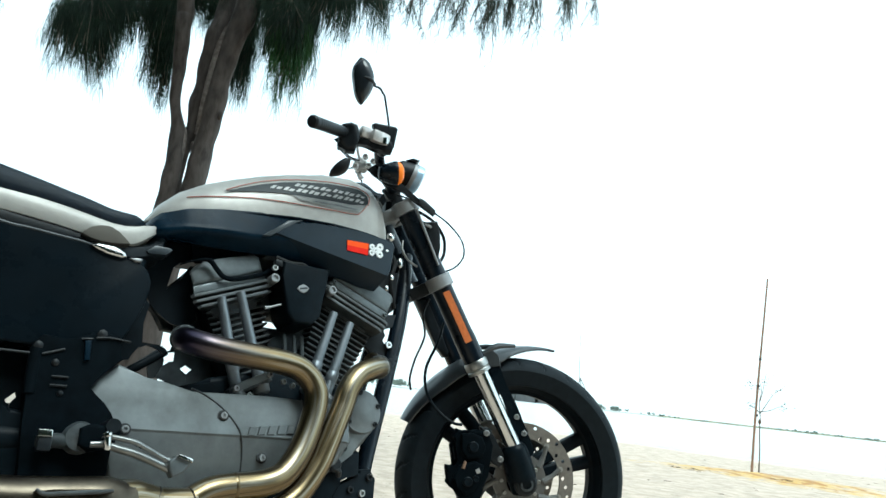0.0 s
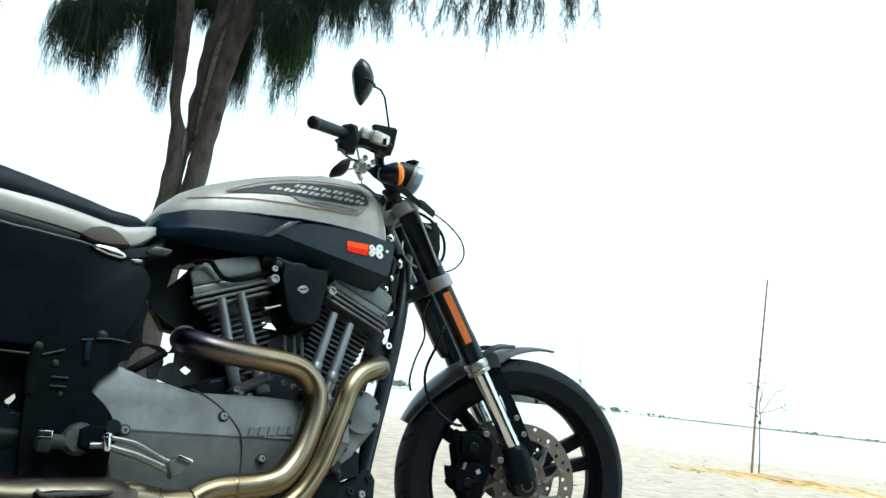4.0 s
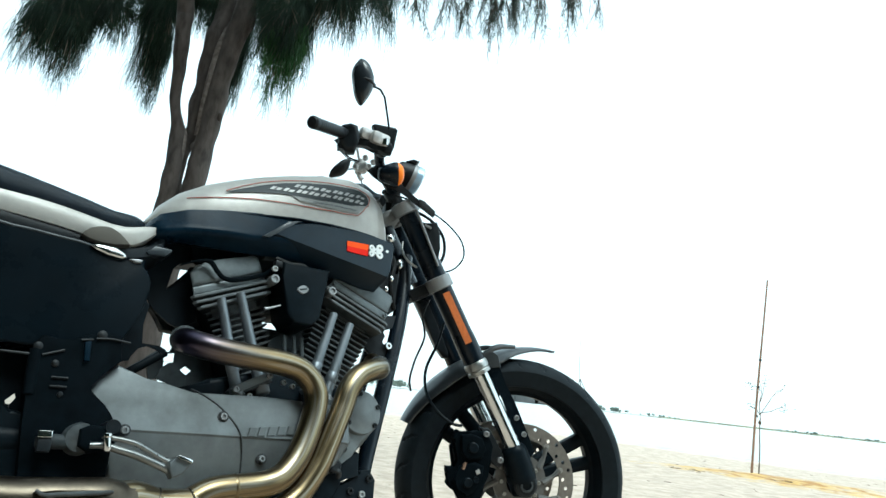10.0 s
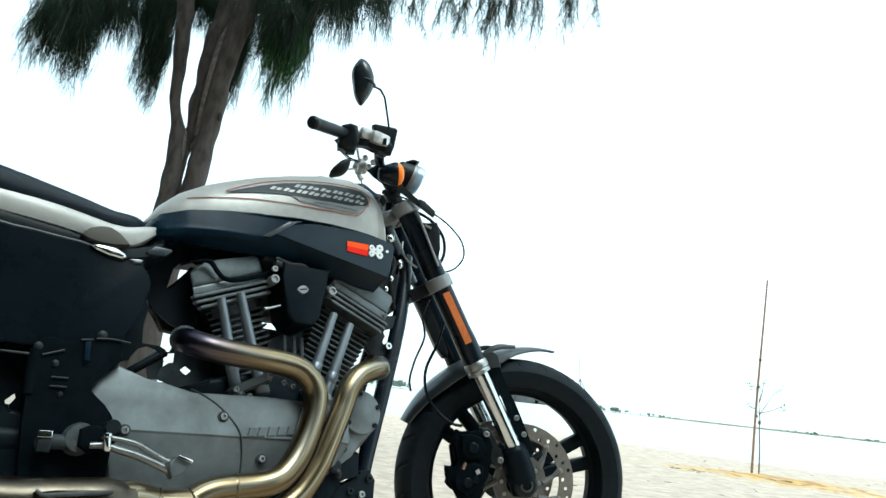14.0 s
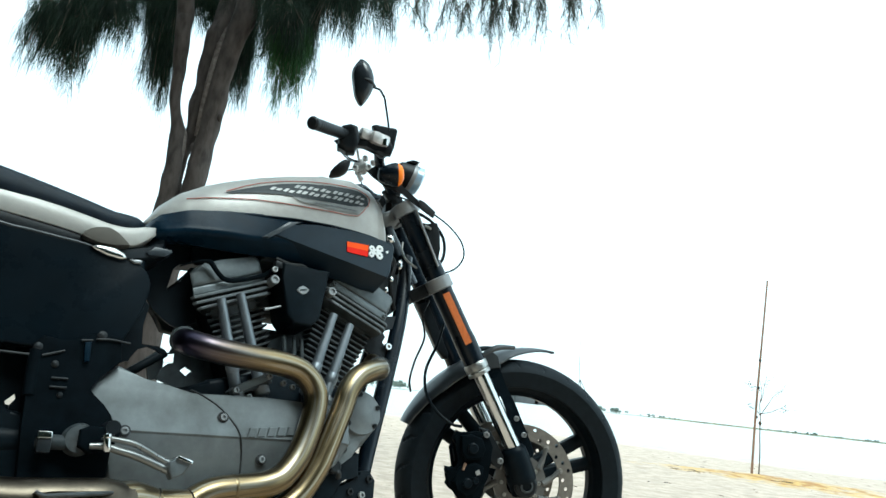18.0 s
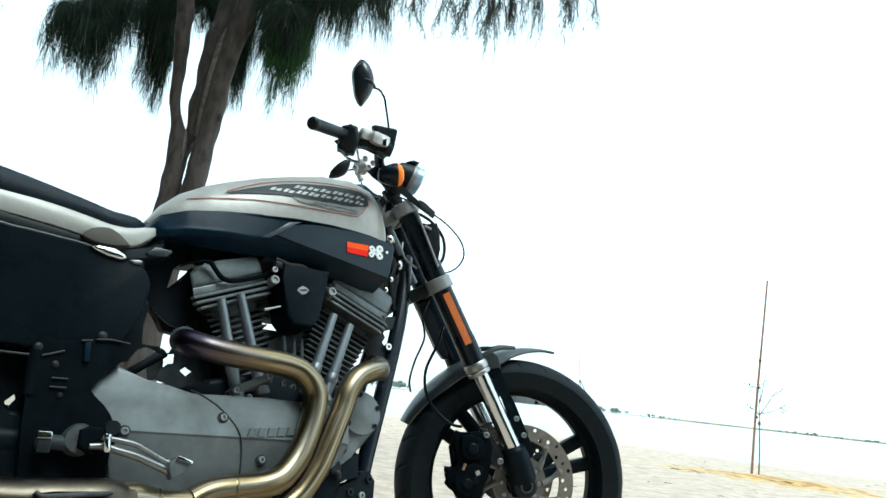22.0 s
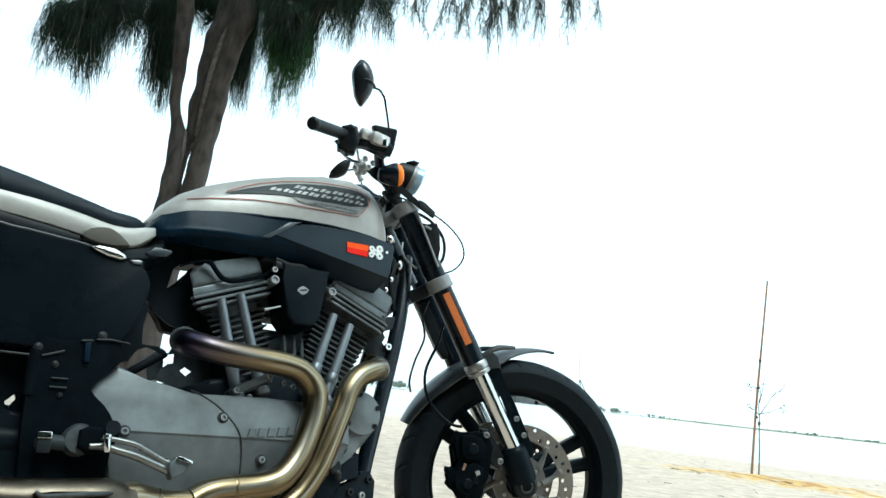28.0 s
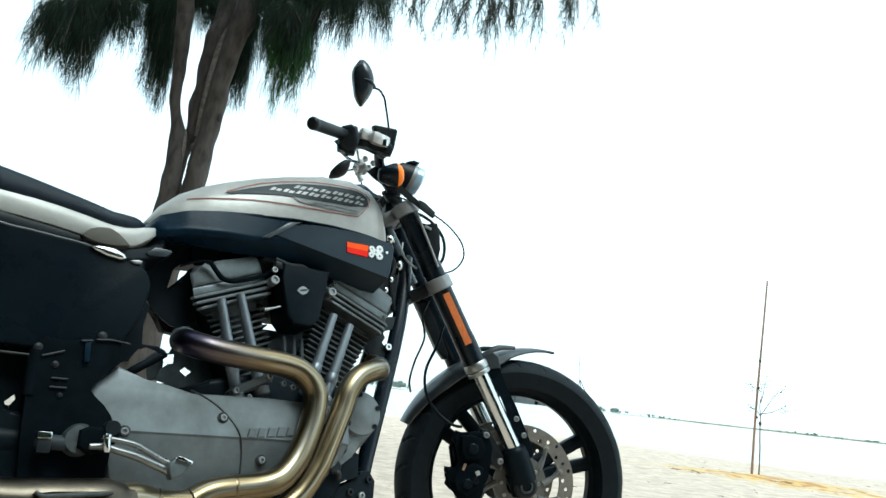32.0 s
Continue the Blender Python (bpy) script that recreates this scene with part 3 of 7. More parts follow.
def stake():
    x0, y0 = 3.604, 7.88
    z0 = ground_z(x0, y0)
    st = thing("planting_stake", pose(x0, y0, z0 - 0.05), "tall weathered brown bamboo stake planted in the sand", "stake")
    top = Vector((0.135, 0.0, 2.16))
    line = [(0, 0, 0), (0.022, 0, 0.5), (0.052, 0.004, 1.0), (0.09, 0, 1.55), tuple(top + Vector((0, 0, 0.04)))]
    part("cane", tube(line, [0.0135, 0.013, 0.012, 0.0105, 0.009], 10), M_POLE, st)
    for k in range(1, 9):
        p = spline(line, 8)[k * 32 // 9]
        part("node", lathe([(0.008, -0.005), (0.0145 - k * 0.0009, 0), (0.008, 0.005)], p, (0.05, 0, 1), 10), M_POLE, st)
    for h in (0.66, 0.98, 1.28):
        part("tie", lathe([(0.012, -0.012), (0.0165, 0), (0.012, 0.012)], (0.012 + h * 0.045, 0, h), (0.05, 0, 1), 10), M_RUBBER, st, "dark twine tie")
    rnd = random.Random(14)
    sp = thing("sapling", pose(x0 + 0.088, y0 + 0.02, z0 - 0.03), "thin bare young tree tied beside a bamboo stake", "sapling")
    part("stem", tube([(0, 0, 0), (0.006, 0, 0.25), (0.0, 0, 0.52), (0.004, 0, 0.62), (-0.008, 0, 0.78), (0.012, 0, 0.92), (-0.02, 0, 1.05)], [0.008, 0.0065, 0.006, 0.005, 0.004, 0.003, 0.002], 7), M_TWIG, sp)
    part("twine_knot", sphere((0, 0, 0.575), 0.020, (0.8, 0.8, 1.3), 10, 8), M_TWIG, sp, "dark knot of twine")
    twigs = [((0.0, 0, 0.66), (0.09, 0, 0.80), (0.18, 0.05, 0.90), (0.30, 0.08, 0.98)),
             ((0.0, 0, 0.68), (0.10, -0.04, 0.71), (0.20, -0.05, 0.76), (0.29, -0.02, 0.74)),
             ((0.0, 0, 0.80), (0.04, 0.03, 0.90), (0.06, 0.05, 0.98), (0.09, 0.06, 1.10)),
             ((0.0, 0, 0.66), (-0.05, 0, 0.72), (-0.09, -0.02, 0.72), (-0.12, -0.02, 0.76)),
             ((0.0, 0, 0.92), (-0.05, 0.02, 0.97), (-0.10, 0.02, 0.95), (-0.14, 0.0, 0.99))]
    for tw in twigs:
        ob = part("twig", tube(tw, [0.0045, 0.0035, 0.0028, 0.002], 6), M_TWIG, sp)
        bm = bmesh.new()
        end = Vector(tw[-1])
        for _ in range(18):
            c = Vector(tw[2]).lerp(end, rnd.uniform(0.1, 1.15)) + Vector((rnd.gauss(0, 0.03), rnd.gauss(0, 0.03), rnd.gauss(0, 0.025)))
            d = Vector((rnd.uniform(-1, 1), rnd.uniform(-1, 1), rnd.uniform(-0.8, 0.6))).normalized() * rnd.uniform(0.012, 0.03)
            s = d.orthogonal().normalized() * 0.0042
            bm.faces.new([bm.verts.new(p) for p in (c - d, c + s, c + d, c - s)])
        part("leaves", bm, M_NEEDLE, ob, "sparse small green leaves")
    return sp


SAPLING = stake()

# ---- the casuarina ----
TREE = thing("casuarina_tree", pose(-1.63, 4.55, 0), "casuarina with three brown stems and drooping dark green needles", "tree")
SWAYING = []


def tree():
    o = Vector((-1.63, 4.55, 0))

    def P(*pts):
        return [Vector(p) - o for p in pts]

    y = 4.55
    # thick stem
    stems = [
        ("trunk", P((-1.89, y, -0.2), (-1.855, y, 0.18), (-1.842, y, 0.43), (-1.828, y, 0.642), (-1.782, y, 1.09), (-1.706, y, 1.65), (-1.690, y, 1.85), (-1.680, y, 2.03), (-1.660, y, 2.278), (-1.640, y, 2.532), (-1.605, y, 2.78), (-1.555, y, 3.06), (-1.47, y + .1, 4.2), (-1.35, y + .2, 5.8), (-1.3, y + .2, 7.6)),
         [0.20, 0.155, 0.126, 0.105, 0.088, 0.074, 0.066, 0.067, 0.070, 0.070, 0.072, 0.080, 0.070, 0.05, 0.02]),
        ("second_stem", P((-1.88, y + .05, 0.5), (-1.86, y + .06, 1.0), (-1.845, y + .05, 1.45), (-1.834, y + .04, 1.70), (-1.825, y + .04, 1.86), (-1.805, y + .05, 2.02), (-1.790, y + .05, 2.262), (-1.778, y + .05, 2.51), (-1.758, y + .05, 2.77), (-1.735, y + .1, 3.04), (-1.75, y + .2, 3.9), (-2.0, y + .4, 5.6), (-2.1, y + .5, 6.8)),
         [0.10, 0.08, 0.042, 0.030, 0.028, 0.044, 0.056, 0.060, 0.068, 0.066, 0.048, 0.035, 0.015]),
        ("third_stem", P((-1.88, y - .02, 0.4), (-1.872, y - .02, 1.0), (-1.860, y - .02, 1.45), (-1.850, y - .03, 1.65), (-1.853, y - .03, 1.845), (-1.868, y - .03, 2.0), (-1.902, y - .04, 2.165), (-1.929, y - .05, 2.348), (-1.935, y - .07, 2.58), (-1.950, y - .08, 2.79), (-1.968, y - .1, 3.01), (-2.05, y - .4, 4.2), (-2.4, y - .8, 5.6)),
         [0.10, 0.080, 0.060, 0.056, 0.051, 0.046, 0.036, 0.036, 0.048, 0.052, 0.058, 0.040, 0.012])]
    for nm, line, rad in stems:
        bm = tube(line, rad, 18, 7)
        for v in bm.verts:
            c = v.co
            d = noise.noise(c * 6) * 0.012 + noise.noise(Vector((c.x * 25, c.y * 25, c.z * 7))) * 0.006
            v.co = c + Vector((d, d * 0.5, 0))
        part(nm, bm, M_BARK, TREE)
    # rubbed pale ridges where the stems touch
    part("bark_ridge", tube(P((-1.855, y - .020, 1.60), (-1.828, y - .016, 1.82), (-1.832, y - .006, 2.0), (-1.848, y - .006, 2.08)), [0.010, 0.026, 0.026, 0.010], 10, 6), M_BARKPALE, TREE, "pale rubbed bark seam")
    part("bark_ridge", tube(P((-1.742, y + .00, 2.02), (-1.728, y - .022, 2.20), (-1.716, y - .028, 2.42), (-1.694, y - .028, 2.66), (-1.672, y - .02, 2.82)), [0.020, 0.026, 0.026, 0.026, 0.012], 10, 6), M_BARKPALE, TREE, "pale rubbed bark seam")
    # knots
    for x, z in ((-1.603, 2.16), (-1.560, 2.76), (-1.745, 1.93)):
        part("knot", sphere(Vector((x, y - 0.03, z)) - o, 0.024, (0.8, 0.8, 1.4), 10, 8), M_BARK, TREE)

    def limb(a, b, c, r):
        part("branch", tube(P(a, b, c), [r, r * 0.7, r * 0.25], 8, 6), M_BARK, TREE)

    limb((-1.75, y + .2, 3.7), (-2.4, y, 3.75), (-3.5, y - .1, 3.25), 0.03)
    limb((-1.58, y, 3.2), (-1.2, y - .1, 3.55), (-0.6, y - .3, 3.35), 0.03)
    limb((-1.5, y + .1, 4.0), (-0.3, y - .3, 3.9), (1.4, y - .6, 3.28), 0.035)
    limb((-1.9, y - .2, 3.3), (-2.0, y - .9, 3.6), (-2.1, y - 2.2, 3.5), 0.03)
    limb((-1.35, y + .2, 5.4), (-0.4, y - 1.2, 5.8), (0.5, y - 2.8, 5.4), 0.03)
    limb((-2.0, y + .4, 5.4), (-3.0, y - .4, 5.9), (-3.9, y - 1.5, 5.4), 0.03)
    limb((-1.35, y + .2, 5.8), (-1.2, y + 1.2, 6.3), (-1.0, y + 2.2, 5.8), 0.03)
    limb((-2.4, y - .8, 5.5), (-2.2, y - 2.0, 5.6), (-1.8, y - 3.4, 5.0), 0.025)

    def clump(c, size, n, length, sway, material=M_NEEDLE, lean=(0, 0), width=0.0034, twigs=6, seed=0, shape=1.0):
        """Hanging needles round a few drooping twigs; its origin, about which it swings, is its top."""
        g = np.random.default_rng(100 + seed)
        sx, sy, sz = size
        # twigs run from the origin out to the side and over
        ends = []
        for k in range(twigs):
            e = np.array([g.uniform(-1, 1) * sx, g.uniform(-1, 1) * sy, -g.uniform(0.1, 1.0) * sz])
            ends.append(e)
        segs = 4
        if sway:
            # each twig runs out, bends over and hangs as a thin wisp set with short needles
            tpar = g.uniform(0.08, 1.0, n) ** 0.8
            tw = g.integers(0, twigs, n)
            E = np.array(ends)[tw]
            over = np.minimum(1.0, tpar * 1.7)
            base = E * over[:, None]
            base[:, 2] = E[:, 2] * tpar ** 1.8 - g.uniform(0.0, 0.12, twigs)[tw] * np.maximum(0, tpar - 0.6) * 2.5
            base[:, 0] += 0.02 * np.sin(tpar * 9 + tw)
            base += g.normal(0, 0.014, (n, 3))
            length = (length[0] * 0.45, length[1] * 0.55)
            width *= 0.85
        else:
            tpar = g.uniform(0.1, 1.0, n)
            tw = g.integers(0, twigs, n)
            E = np.array(ends)[tw]
            base = E * tpar[:, None]
            base[:, 2] = E[:, 2] * tpar ** 2 + g.normal(0, 0.035, n)
            base[:, :2] += g.normal(0, 0.03, (n, 2))
        out = g.normal(0, 1, (n, 3))
        out[:, 2] = g.uniform(-0.6, 0.35, n)
        out /= np.linalg.norm(out, axis=1)[:, None]
        out[:, :2] += np.array(lean)
        ln = g.uniform(*length, n)
        side = np.stack([g.normal(0, 1, n), g.normal(0, 0.5, n), np.zeros(n)], 1)
        side /= np.linalg.norm(side, axis=1)[:, None]
        rows = []
        for k in range(segs + 1):
            t = k / segs
            p = base + out * (ln * 0.42 * t * (1 - 0.45 * t))[:, None]
            p[:, 2] -= ln * 0.9 * t ** 1.5
            w = width * (1 - 0.75 * t)
            rows.append(p - side * w / 2)
            rows.append(p + side * w / 2)
        V = np.stack(rows, 1).reshape(-1, 3)
        st = 2 * (segs + 1)
        q = np.array([[2 * k, 2 * k + 1, 2 * k + 3, 2 * k + 2] for k in range(segs)])
        F = (np.arange(n)[:, None, None] * st + q[None]).reshape(-1, 4)
        me = bpy.data.meshes.new("foliage")
        me.from_pydata(V.tolist(), [], F.tolist())
        me.shade_smooth()
        me.materials.append(material)
        ob = new("foliage", me)
        ob.parent = TREE
        ob.matrix_basis = Matrix.Translation(Vector(c) - o)
        bm = None
        for e in ends:
            e = Vector(e)
            t = tube([(0, 0, 0.03), e * 0.5 + Vector((0, 0, -0.1 * e.z)), e], [0.006, 0.004, 0.002], 5, 4)
            bm = t if bm is None else join(bm, t)
        part("twig", bm, M_TWIG, ob)
        if sway:
            SWAYING.append((ob, sway, seed))
        return ob

    # hanging clumps in view: top, half-size, number of needles, length, sway
    L, Mi, R = "left", "mid", "right"
    spec = [
        ((-2.70, 4.50, 2.95), (0.19, 0.15, 0.54), 1900, (0.14, 0.34), (L, 1.0), M_NEEDLE),
        ((-2.82, 4.45, 2.82), (0.14, 0.11, 0.39), 1200, (0.14, 0.34), (L, 1.0), M_NEEDLE),
        ((-2.64, 4.50, 2.75), (0.09, 0.08, 0.43), 1000, (0.14, 0.34), (L, 1.0), M_NEEDLE),
        ((-2.53, 4.60, 3.01), (0.20, 0.16, 0.29), 1800, (0.14, 0.34), (L, 0.5), M_NEEDLE),
        ((-2.24, 4.70, 3.11), (0.09, 0.07, 0.70), 1700, (0.14, 0.34), (Mi, 0.8), M_NEEDLE),
        ((-2.15, 4.70, 3.15), (0.09, 0.07, 0.49), 1000, (0.14, 0.34), (Mi, 0.7), M_NEEDLE),
        ((-2.15, 4.70, 2.81), (0.06, 0.05, 0.49), 1100, (0.14, 0.34), (Mi, 1.0), M_NEEDLE),
        ((-2.08, 4.75, 3.27), (0.42, 0.20, 0.23), 1500, (0.14, 0.34), (Mi, 0.5), M_NEEDLE),
        ((-1.87, 4.85, 3.20), (0.10, 0.08, 0.23), 420, (0.14, 0.34), (Mi, 0.6), M_NEEDLE),
        ((-2.04, 4.90, 3.31), (0.14, 0.11, 0.24), 800, (0.14, 0.34), (Mi, 0.6), M_NEEDLE),
        ((-1.80, 4.95, 3.32), (0.14, 0.11, 0.44), 700, (0.14, 0.34), (Mi, 0.5), M_NEEDLE),
        ((-1.68, 4.90, 3.21), (0.07, 0.06, 0.75), 1900, (0.14, 0.34), (Mi, 0.7), M_NEEDLE),
        ((-1.67, 4.90, 2.98), (0.06, 0.04, 0.51), 1000, (0.14, 0.34), (Mi, 0.8), M_NEEDLE),
        ((-1.36, 4.60, 3.22), (0.19, 0.15, 0.44), 2200, (0.14, 0.34), (Mi, 0.6), M_NEEDLE),
        ((-1.19, 4.45, 2.85), (0.11, 0.09, 0.52), 1700, (0.14, 0.34), (Mi, 0.6), M_NEEDLE2),
        ((-1.18, 4.60, 3.14), (0.09, 0.07, 0.52), 1200, (0.14, 0.34), (Mi, 0.6), M_NEEDLE),
        ((-1.38, 4.70, 3.11), (0.08, 0.07, 0.45), 1100, (0.14, 0.34), (Mi, 0.6), M_NEEDLE),
        ((-0.96, 4.50, 3.29), (0.19, 0.15, 0.51), 1900, (0.14, 0.34), (R, 1.0), M_NEEDLE),
        ((-0.72, 4.50, 3.34), (0.17, 0.13, 0.42), 1300, (0.14, 0.34), (R, 1.0), M_NEEDLE),
        ((-1.14, 4.70, 3.44), (0.15, 0.12, 0.36), 1000, (0.14, 0.34), (R, 0.8), M_NEEDLE),
        ((-2.46, 4.80, 3.24), (0.31, 0.20, 0.24), 1300, (0.14, 0.34), (L, 0.4), M_NEEDLE),
        ((-1.22, 4.35, 2.95), (0.13, 0.10, 0.30), 1200, (0.12, 0.26), (Mi, 0.6), M_NEEDLE),
    ]
    for k, (c, s, n, ln, sw, mt) in enumerate(spec):
        clump(c, s, int(n * 2.6), ln, sw, mt, seed=k, twigs=int(16 + n / 45))
    def spray(c, half, drop, twigs, seed):
        """Bare crooked twigs that hang down, forked and set with short needles."""
        g = random.Random(seed)
        bm = bmesh.new()
        vs, fs = [], []

        def needle(p, d, w):
            sd = Vector((g.uniform(-1, 1), g.uniform(-1, 1), 0)).normalized() * w
            q = p + d * 0.6 + Vector((0, 0, -0.1 * d.length))
            e = p + d + Vector((0, 0, -0.45 * d.length))
            k = len(vs)
            vs.extend([tuple(v) for v in (p - sd, p + sd, q - sd * 0.8, q + sd * 0.8, e)])
            fs.extend([(k, k + 1, k + 3, k + 2), (k + 2, k + 3, k + 4)])

        def crooked(p, d, n, r, deep):
            nonlocal bm
            pts = [p]
            for j in range(n):
                d = (d * 0.8 + Vector((g.gauss(0, 0.24), g.gauss(0, 0.22), g.gauss(-0.6, 0.25)))).normalized()
                p = p + d * g.uniform(0.022, 0.042)
                pts.append(p)
                for _ in range(4):
                    needle(p, Vector((g.gauss(0, 1), g.gauss(0, 1), g.gauss(-1.2, 0.6))).normalized() * g.uniform(0.02, 0.075), 0.0013)
                if deep and g.random() < 0.38:
                    crooked(p, (d + Vector((g.gauss(0, 0.5), g.gauss(0, 0.4), 0.0))).normalized(), g.randint(2, 5), r * 0.6, deep - 1)
            bm = join(bm, tube(pts, [r * 1.35, r * 0.6], 4, 1))

        for _ in range(int(twigs * 1.15)):
            x0 = g.uniform(-half, half)
            n = int(drop * g.uniform(0.40, 0.95) / 0.03)
            crooked(Vector((x0, g.uniform(-0.12, 0.12), g.uniform(-0.02, 0.1))), Vector((g.uniform(-0.5, 0.5), 0, -1)), n, 0.0042, 2)
        ob = part("drooping_branch", bm, M_TWIG, TREE, "", Matrix.Translation(Vector(c) - o))
        me = bpy.data.meshes.new("foliage")
        me.from_pydata(vs, [], fs)
        me.materials.append(M_NEEDLE)
        fo = new("foliage", me)
        fo.parent = ob
        SWAYING.append((ob, (R, 1.1), seed))

    for k, (x, half, dz, n) in enumerate(((-0.36, 0.06, 0.38, 4), (-0.155, 0.06, 0.35, 6), (-0.03, 0.05, 0.39, 5), (0.07, 0.09, 0.32, 8), (0.19, 0.09, 0.33, 10), (0.30, 0.07, 0.31, 6), (0.39, 0.03, 0.26, 2), (0.48, 0.05, 0.28, 4), (0.68, 0.07, 0.26, 7), (0.87, 0.05, 0.25, 3), (-0.56, 0.08, 0.26, 2))):
        z = 3.36 + 0.1 * x
        spray((x, 4.50, z), half, dz, n, 40 + k)
    clump((-3.50, 4.7, 2.96), (0.12, 0.15, 0.16), 120, (0.10, 0.2), (L, 0.5), M_NEEDLE, seed=60)
    # the crown above, reaching out over the sand
    g = random.Random(4)
    for k in range(64):
        a, rr, zz = g.uniform(0, 6.28), g.uniform(0.3, 2.8), g.uniform(4.0, 7.8)
        rr *= 1.0 - max(0.0, (zz - 5.2) / 3.6)
        rr = min(rr, 2.2)
        yy = 4.3 + rr * math.sin(a)
        zz = max(zz, 1.75 + 0.72 * yy)
        clump((-1.6 + rr * math.cos(a) + 0.1 * (zz - 4), yy, zz), (0.5, 0.5, 0.5), 460, (0.25, 0.45), None, width=0.016, seed=70 + k)
    for k in range(20):
        x, yy = g.uniform(-4.6, -0.2), g.uniform(-1.2, 2.6)
        clump((x, yy, max(3.75, 1.9 + 0.72 * yy) + g.uniform(0, 1.2) + 0.06 * abs(x)), (0.5, 0.5, 0.45), 460, (0.25, 0.45), None, width=0.018, seed=150 + k)
    limb((-1.8, y - .3, 4.2), (-1.6, y - 2.0, 4.6), (-1.2, y - 4.2, 4.4), 0.035)
    limb((-1.6, y - .1, 4.5), (-0.6, y - 1.8, 4.9), (0.8, y - 3.6, 4.6), 0.035)
    limb((-2.0, y - .4, 4.3), (-2.8, y - 1.8, 4.7), (-3.6, y - 3.6, 4.5), 0.035)
    return clump

tree()


def grove():
    """Unseen casuarinas added behind and beside the camera, to darken what the bike reflects."""
    g = np.random.default_rng(9)
    t = thing("grove_casuarina", pose(-6.5, 0.5, 0), "unseen tall casuarina with a dense dark crown, added for dark reflections", "tree", "casuarinas of the grove")
    part("trunk", tube([(0, 0, -0.1), (0.05, 0, 1.5), (-0.05, 0.05, 4), (0, 0, 8.5)], [0.16, 0.13, 0.09, 0.02], 12, 5), M_BARK, t)
    for k in range(5):
        z0 = 0.5 + 1.5 * k
        n = 3600
        a = g.uniform(0, 2 * np.pi, n)
        r = np.sqrt(g.uniform(0.02, 1, n)) * (2.0 - 0.22 * k)
        base = np.stack([r * np.cos(a), r * np.sin(a), z0 + g.uniform(0, 1.9, n) - 0.12 * r], 1)
        out = g.normal(0, 1, (n, 3)) * np.array([0.25, 0.25, 0.1])
        side = g.normal(0, 1, (n, 3)) * np.array([1, 1, 0.1])
        side /= np.linalg.norm(side, axis=1)[:, None]
        rows = []
        for q in (0.0, 0.5, 1.0):
            p = base + out * q
            p[:, 2] -= 0.6 * q ** 1.4
            w = 0.036 * (1 - 0.8 * q)
            rows += [p - side * w / 2, p + side * w / 2]
        V = np.stack(rows, 1).reshape(-1, 3)
        q = np.array([[0, 1, 3, 2], [2, 3, 5, 4]])
        F = (np.arange(n)[:, None, None] * 6 + q[None]).reshape(-1, 4)
        me = bpy.data.meshes.new("foliage")
        me.from_pydata(V.tolist(), [], F.tolist())
        me.materials.append(M_NEEDLE)
        ob = new("foliage", me)
        ob.parent = t
    for k, (x, yy) in enumerate(((-6.0, -2.2), (-4.4, -4.2), (-2.2, -5.0), (0.2, -5.2), (2.5, -5.3), (4.7, -5.2), (3.7, -7.8), (6.6, -4.2), (-8.2, 2.8), (-1.2, -8), (-6, -7))):
        copy_thing(t, pose(x, yy, 0, 0, 0, 67 * k))


grove()

# ---- the motorcycle ----
BIKE = thing("motorcycle", pose(0.279, 1.908, 0, -12.55, 0, 33.73), "silver and black roadster motorcycle leaning on its side stand", "motorcycle")
RAKE = radians(29.3)
STEER = Matrix.Translation((0.13, 0, 0)) @ Matrix.Rotation(radians(-26.28), 4, Vector((-math.sin(RAKE), 0, math.cos(RAKE)))) @ Matrix.Translation((-0.13, 0, 0))
YAX = Vector((0, -1, 0))


def bpart(name, bm, material, label="", parent=None, smooth=35.0):
    return part(name, bm, material, parent or BIKE, label, None, smooth)


def spart(name, bm, material, label="", parent=None, smooth=35.0):
    """A part that turns with the handlebar."""
    if parent is not None:
        return part(name, bm, material, parent, label, None, smooth)
    return part(name, bm, material, BIKE, label, STEER, smooth)


# --- tank ---
TX = [-1.012, -0.985, -0.95, -0.90, -0.85, -0.78, -0.71, -0.62, -0.545, -0.492, -0.462, -0.441, -0.432]
TTOP = [0.800, 0.846, 0.882, 0.914, 0.938, 0.968, 0.993, 1.019, 1.030, 1.019, 0.996, 0.960, 0.92]
TBOT = [0.790, 0.797, 0.805, 0.818, 0.827, 0.838, 0.846, 0.850, 0.850, 0.850, 0.853, 0.862, 0.880]
TWID = [0.055, 0.085, 0.105, 0.120, 0.128, 0.134, 0.138, 0.142, 0.140, 0.130, 0.112, 0.085, 0.05]


def tank_at(x):
    return [float(np.interp(x, TX, c)) for c in (TTOP, TBOT, TWID)]


def tank_side(x, z, off=0.0):
    """A place on the right-hand flank of the tank, lifted by off."""
    top, bot, w = tank_at(x)
    s = min(max((z - bot) / (top - bot), 0.0), 0.999) ** (1 / 0.85)
    c = math.sqrt(max(0.0, 1 - s * s)) ** 0.72
    p = Vector((x, -w * c, z))
    return p + Vector((0, -off, off * 0.35))


